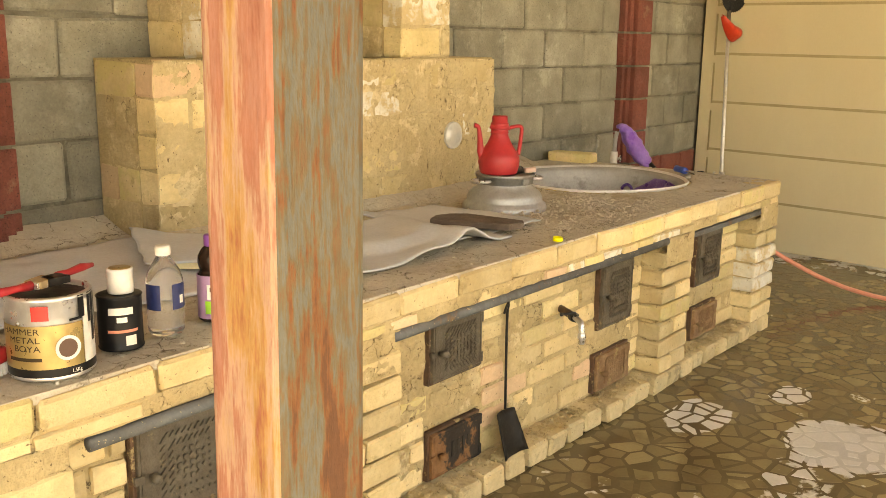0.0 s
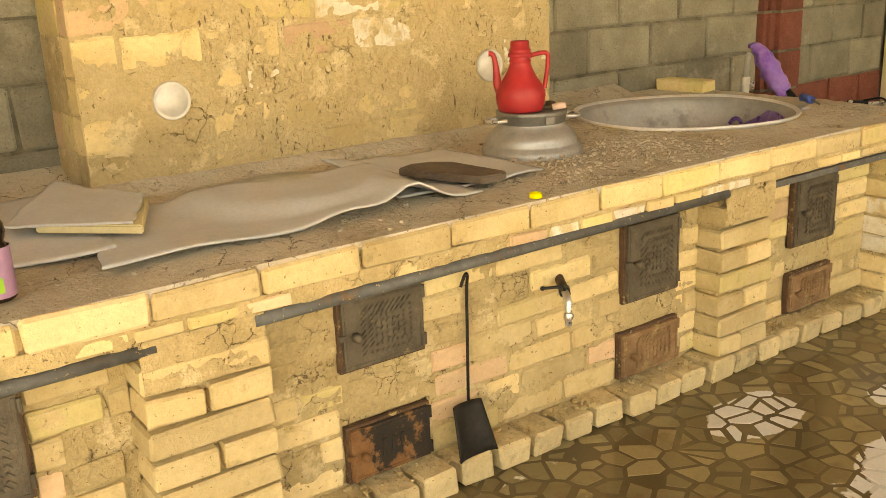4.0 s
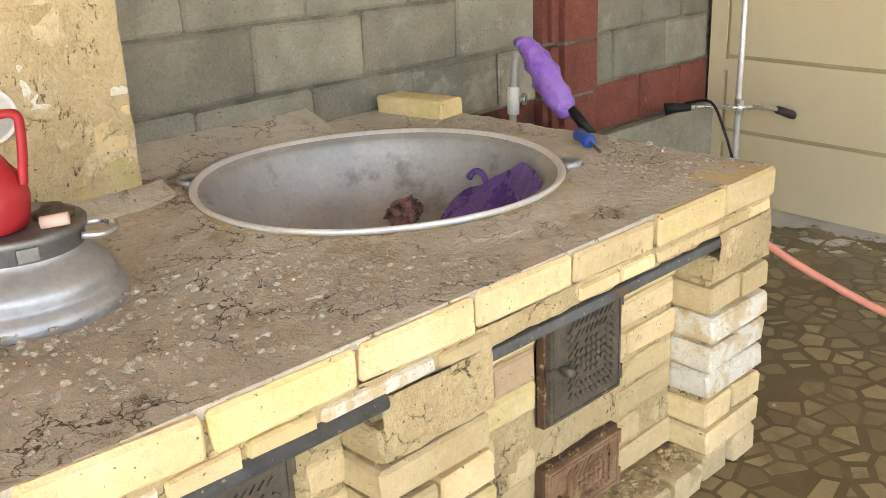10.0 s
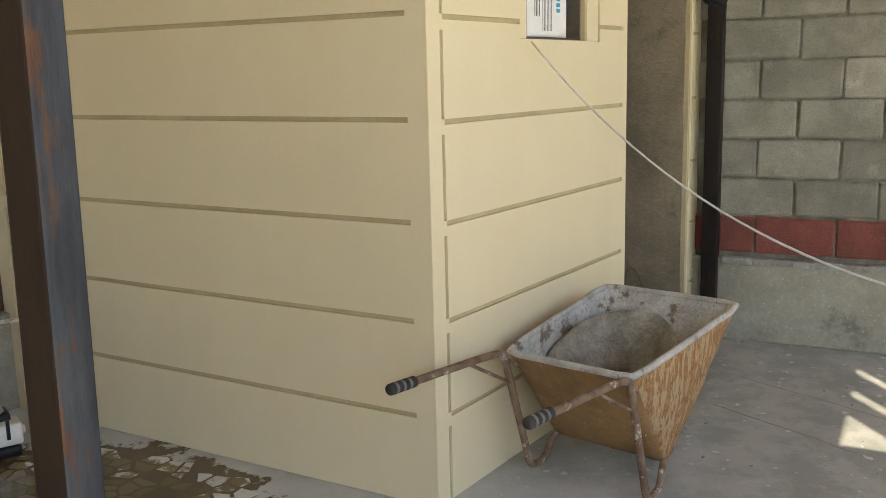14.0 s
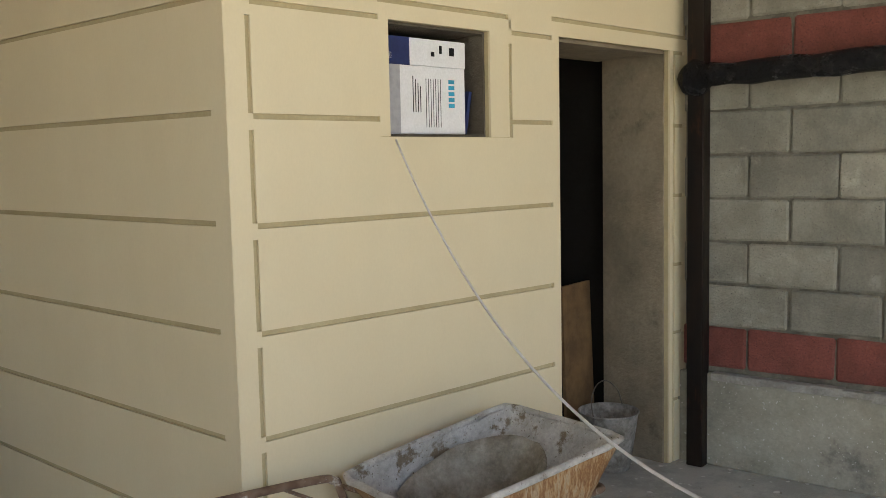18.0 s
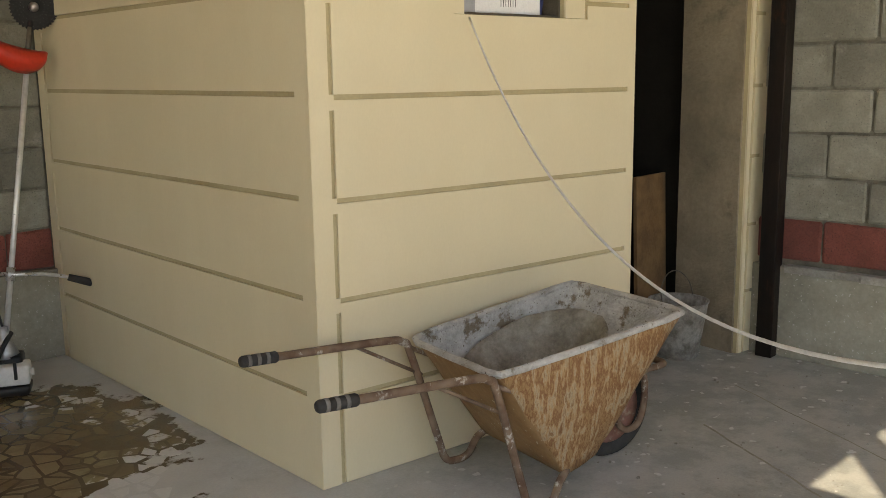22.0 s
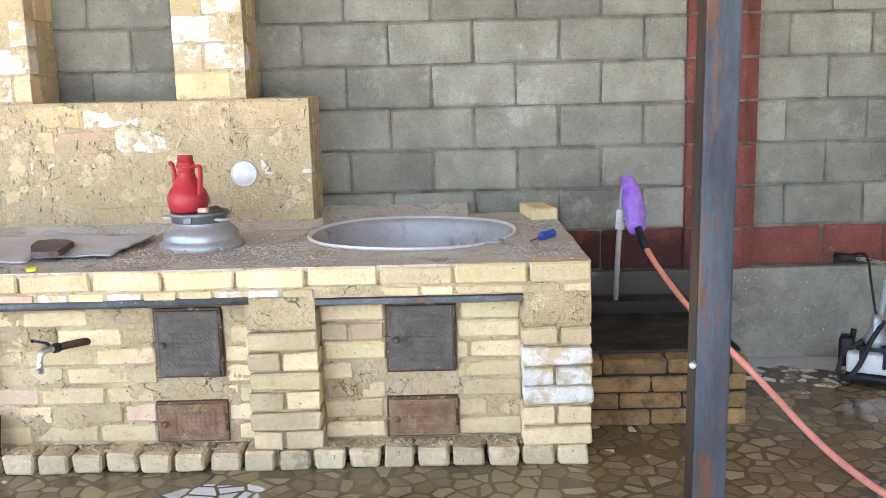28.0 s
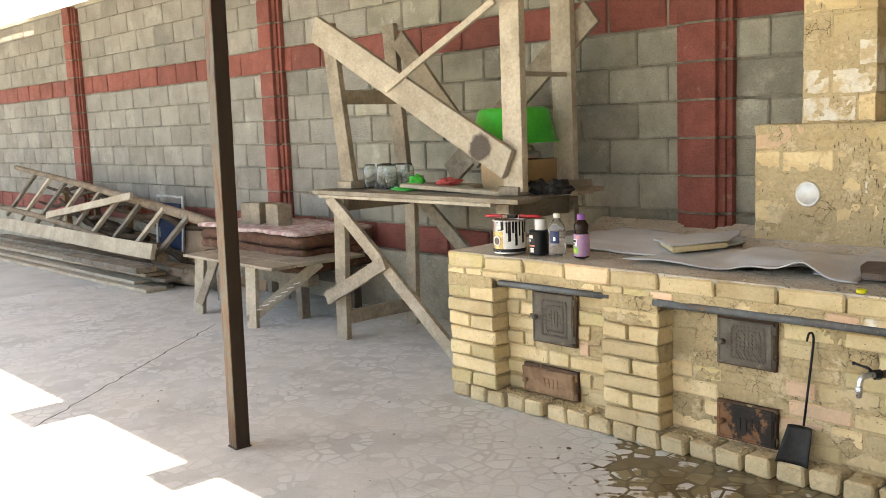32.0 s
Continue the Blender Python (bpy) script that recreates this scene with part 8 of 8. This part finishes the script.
ba = thing("basin", "bright green plastic basin upside down on a heap of bags", "basin", pose(-4.23, 0.76, 1.255))
bm = lathe([(0.0, 0.195), (0.17, 0.195), (0.195, 0.185), (0.205, 0.165), (0.235, 0.012), (0.255, 0.010), (0.257, 0.0), (0.230, 0.002), (0.198, 0.16), (0.0, 0.185)], 48)
part("basin_body", bm, M["green_plastic"], ba, "", True)
cb = part("cardboard_box", box(-4.36, -4.05, 0.62, 0.92, TZ + 0.005, 1.16, 0.004), M["kraft"])
tagged(cb, "small brown cardboard box on the work table", "box")
crumple("rag", (0.17, 0.14, 0.055), surface("pale_rag", (0.42, 0.38, 0.34), (0.28, 0.24, 0.20), 14, 60, (0.85, 0.95), 0.6, 0.01), pose(-4.22, 0.76, 1.20), "heap of pale rags under the basin", "rag", 6, 0.6)
for k, (x, y, a) in enumerate(((-3.86, 0.53, 20), (-3.74, 0.56, 45))):
    so_ = crumple("shoe", (0.085, 0.045, 0.05), M["shoe"], pose(x, y, TZ + 0.037, 0, 0, a), "worn black leather shoe on the table", "shoe", 11 + k, 0.6)
    so_["group"] = "shoes on the table"
board_t = thing("offcut", "pale pine offcut lying on the work table", "board", group="offcuts on the table")
board((-4.85, 0.47, TZ + 0.035), (-4.02, 0.45, TZ + 0.012), 0.09, 0.022, M["pine"], board_t)
board_t = thing("offcut", "weathered board offcut lying on the work table", "board", group="offcuts on the table")
board((-4.75, 0.62, TZ + 0.022), (-4.35, 0.60, TZ + 0.022), 0.11, 0.03, M["wood"], board_t)
crumple("wrapper", (0.07, 0.04, 0.05), M["green_plastic"], pose(-4.86, 0.56, TZ + 0.045), "crumpled bright green plastic wrapper on the table", "wrapper", 15)
crumple("dish", (0.12, 0.06, 0.015), M["green_plastic"], pose(-4.86, 0.47, TZ + 0.012), "flat green plastic dish on the table", "dish", 17)
crumple("cloth", (0.09, 0.05, 0.03), paint("dull_red_cloth", (0.35, 0.05, 0.045), 0.8), pose(-4.52, 0.52, TZ + 0.055), "small dull red cloth on the offcuts", "cloth", 19)

be = thing("bench", "low rough wooden bench with crossed braces", "bench")
for (x, y), (dx, dy) in (((-7.06, 0.24), (0.02, 0.03)), ((-6.25, 0.21), (-0.02, 0.03)), ((-7.0, 0.98), (0.0, -0.02)), ((-6.15, 0.95), (0.0, -0.02))):
    board((x, y, 0.0), (x + dx, y + dy, 0.44), 0.085, 0.04, M["pine"], be, "leg", (0.4, -1, 0))
board((-7.02, 0.22, 0.08), (-6.86, 0.30, 0.44), 0.07, 0.025, M["wood"], be, "brace", (0.3, -1, 0))
board((-6.28, 0.19, 0.05), (-5.98, 0.62, 0.44), 0.075, 0.025, M["pine"], be, "brace", (1, -0.6, 0))
for k in range(4):
    board((-7.12, 0.26 + 0.2 * k, 0.455), (-5.88, 0.25 + 0.2 * k, 0.455), 0.19, 0.022, M["wood"], be, "seat_board")
for k in range(7):
    z = 0.13 + 0.028 * k
    part("wire_wrap", tube([(-6.22 + 0.025 * k, 0.225 + 0.037 * k, z), (-6.17 + 0.025 * k, 0.245 + 0.037 * k, z + 0.012)], 0.004, 6), M["rope"], be, "wire wound on the brace")

def folded(x0, x1, y0, y1, z0, heights, mats, label):
    """A stack of folded quilts: soft rolled edges, every layer a little askew."""
    ob = thing("bedding", label, "bedding")
    z = z0
    for k, (h, mat) in enumerate(zip(heights, mats)):
        bm = bmesh.new()
        add_box(bm, x0 + 0.05 * noise.noise((k * 1.7, 0, 3)), x1 + 0.05 * noise.noise((k * 2.3, 5, 0)), y0 + 0.04 * noise.noise((k * 1.1, 8, 0)), y1, z, z + h - 0.004)
        bmesh.ops.subdivide_edges(bm, edges=list(bm.edges), cuts=11, use_grid_fill=True)
        mid = z + h / 2
        for v in bm.verts:
            t = abs(v.co.z - mid) / (h / 2)
            for ax, lo, hi in ((0, x0, x1), (1, y0, y1)):
                e = min(v.co[ax] - lo, hi - v.co[ax])
                if e < 0.05:
                    v.co[ax] += (0.5 * h * (1 - math.sqrt(max(0, 1 - t * t)))) * (1 if v.co[ax] - lo < hi - v.co[ax] else -1)
            v.co += Vector((noise.noise(v.co * 7), noise.noise(v.co * 8 + Vector((5, 0, 0))), noise.noise(v.co * 6 + Vector((0, 9, k))) * 0.6)) * 0.03
        part("quilt", bm, mat, ob, "", True)
        z += h
    return ob


folded(-7.55, -6.12, 0.56, 1.20, 0.335, (0.10, 0.075, 0.10, 0.035), [M["quilt"], M["quilt_b"], M["quilt"], M["quilt_top"]], "stack of folded brown quilts topped by a pale checked cloth")
ps = thing("pallet", "low wooden stand under the bedding", "stand")
for y in (0.64, 0.88, 1.12):
    board((-7.55, y, 0.29), (-6.10, y, 0.29), 0.1, 0.085, M["shaded_old_plank"], ps)
for x in (-7.4, -6.25):
    for y in (0.64, 1.12):
        part("leg", box(x - 0.035, x + 0.035, y - 0.035, y + 0.035, 0.0, 0.246, 0.004), M["shaded_old_plank"], ps)
for k, (x, y, a) in enumerate(((-7.08, 0.80, 10), (-6.78, 0.82, -8))):
    ob = part("wood_block", box(-0.11, 0.11, -0.06, 0.06, 0, 0.17, 0.005), M["wood"])
    ob.matrix_world = pose(x, y, 0.636, 0, 0, a)
    tagged(ob, "square pale timber block standing on the bedding", "timber block", "timber blocks")

# timber by the wall
pile = thing("plank_pile", "pile of long weathered planks on the floor", "planks")
for k in range(9):
    a, b = -8.25 - 0.12 * ((k * 5) % 4), -12.6 - 0.3 * (k % 3)
    y = 0.42 + 0.10 * (k % 3) + 0.02 * k
    z = 0.018 + 0.034 * (k // 2)
    board((a, y + 0.05, z), (b, y - 0.02, z + 0.012 * (k % 2)), 0.2, 0.03, M["shaded_old_plank"] if k % 3 else M["pine"], pile, "plank")
bp = thing("long_plank", "long pale plank leaning on edge across the pile", "plank")
board((-8.36, 0.52, 0.34), (-12.7, 0.50, 0.40), 0.14, 0.045, M["pine"], bp, "plank", (0, -1, 0.25))
sp = thing("short_plank", "short thick plank on top of the pile", "plank")
board((-8.35, 0.44, 0.195), (-9.9, 0.40, 0.20), 0.2, 0.05, M["shaded_old_plank"], sp, "plank")
la = thing("ladder", "home-made log ladder lying on its side against the wall", "ladder")
top_rail = curve_points([(-7.72, 0.82, 0.585), (-9.2, 0.86, 0.72), (-10.8, 0.9, 0.86), (-12.9, 0.95, 1.02)], 6)
part("rail", tube(top_rail, [0.050 - 0.0012 * i for i in range(len(top_rail))], 10), M["bark"], la, "peeled log rail", True)
low_rail = curve_points([(-8.45, 0.66, 0.27), (-9.8, 0.66, 0.36), (-11.3, 0.68, 0.48), (-13.2, 0.7, 0.56)], 6)
part("rail", tube(low_rail, [0.046 - 0.001 * i for i in range(len(low_rail))], 10), M["bark"], la, "peeled log rail", True)
for k in range(9):
    x = -8.25 - 0.50 * k
    t = (x + 7.72) / -5.2
    board((x + 0.05, 0.80 + 0.02 * k, 0.60 + 0.43 * t), (x - 0.32, 0.60 + 0.01 * k, 0.20 + 0.30 * t), 0.055, 0.035, M["pine"] if k % 2 else M["shaded_old_plank"], la, "rung", (0, -1, 0.5))
board((-9.15, 0.72, 0.80), (-11.2, 0.66, 0.52), 0.07, 0.03, M["pine"], la, "brace", (0, -1, 0.2))
ch = thing("folded_chair", "folded dark blue chair frame among the timber", "chair", pose(-9.1, 0.98, 0.0))
part("frame", tube(curve_points([(-0.25, 0.05, 0.05), (-0.25, 0.10, 0.70), (-0.18, 0.10, 0.76), (0.20, 0.10, 0.76), (0.27, 0.10, 0.70), (0.27, 0.05, 0.05)], 5), 0.014, 8), M["alu"], ch, "", True)
part("back_panel", box(-0.22, 0.24, 0.085, 0.115, 0.25, 0.70, 0.01), M["dark_blue_cloth"], ch, "dark blue cloth back")
for k in range(2):
    ob = part("dark_board", box(-0.45, 0.45, -0.012, 0.012, 0, 0.5, 0.003), M["roof_wood"])
    ob.matrix_world = pose(-8.25 + 0.55 * k - 0.2, 1.06 + 0.03 * k, 0.0, -8, 0, 0)
    tagged(ob, "dark brown board leaning on the wall", "board", "dark boards")
lg = thing("log", "short peeled log lying behind the planks", "log")
part("trunk", tube([(-7.75, 0.78, 0.10), (-9.0, 0.80, 0.09)], [0.075, 0.085], 14), M["bark"], lg, "", True)

# branches and props: dark clutter added to stand for the wall's shadow
for k in range(9):
    rnd = random.Random(90 + k)
    x, y, z, L = -8.3 - 0.42 * (k % 5), 1.0 + 0.05 * (k % 3), 0.12 + 0.085 * k * 0.8, 2.2 + 0.3 * (k % 3)
    pts = [(x - L * i / 6, y + rnd.uniform(-0.05, 0.05), z + 0.05 * i * rnd.uniform(0.3, 1.0) + rnd.uniform(-0.04, 0.04)) for i in range(7)]
    br = thing("crooked_branch", "crooked dark branch added to fill the shadow by the wall", "branch", group="branches by the wall")
    run = curve_points(pts, 4)
    part("stem", tube(run, [0.034 - 0.018 * i / (len(run) - 1) for i in range(len(run))], 8), M["branch"], br, "", True)
for k in range(5):
    ob = part("timber_prop", box(-0.03, 0.03, -0.03, 0.03, 0, 0.62 + 0.05 * k, 0.003), M["brown_board"])
    ob.matrix_world = pose(-8.7 - 0.75 * k, 1.10, 0.0, -6, 24 - 11 * k, 0)
    tagged(ob, "dark timber prop added to fill the shadow by the wall", "timber", "timber props")

lay_blocks()
lay_paving()
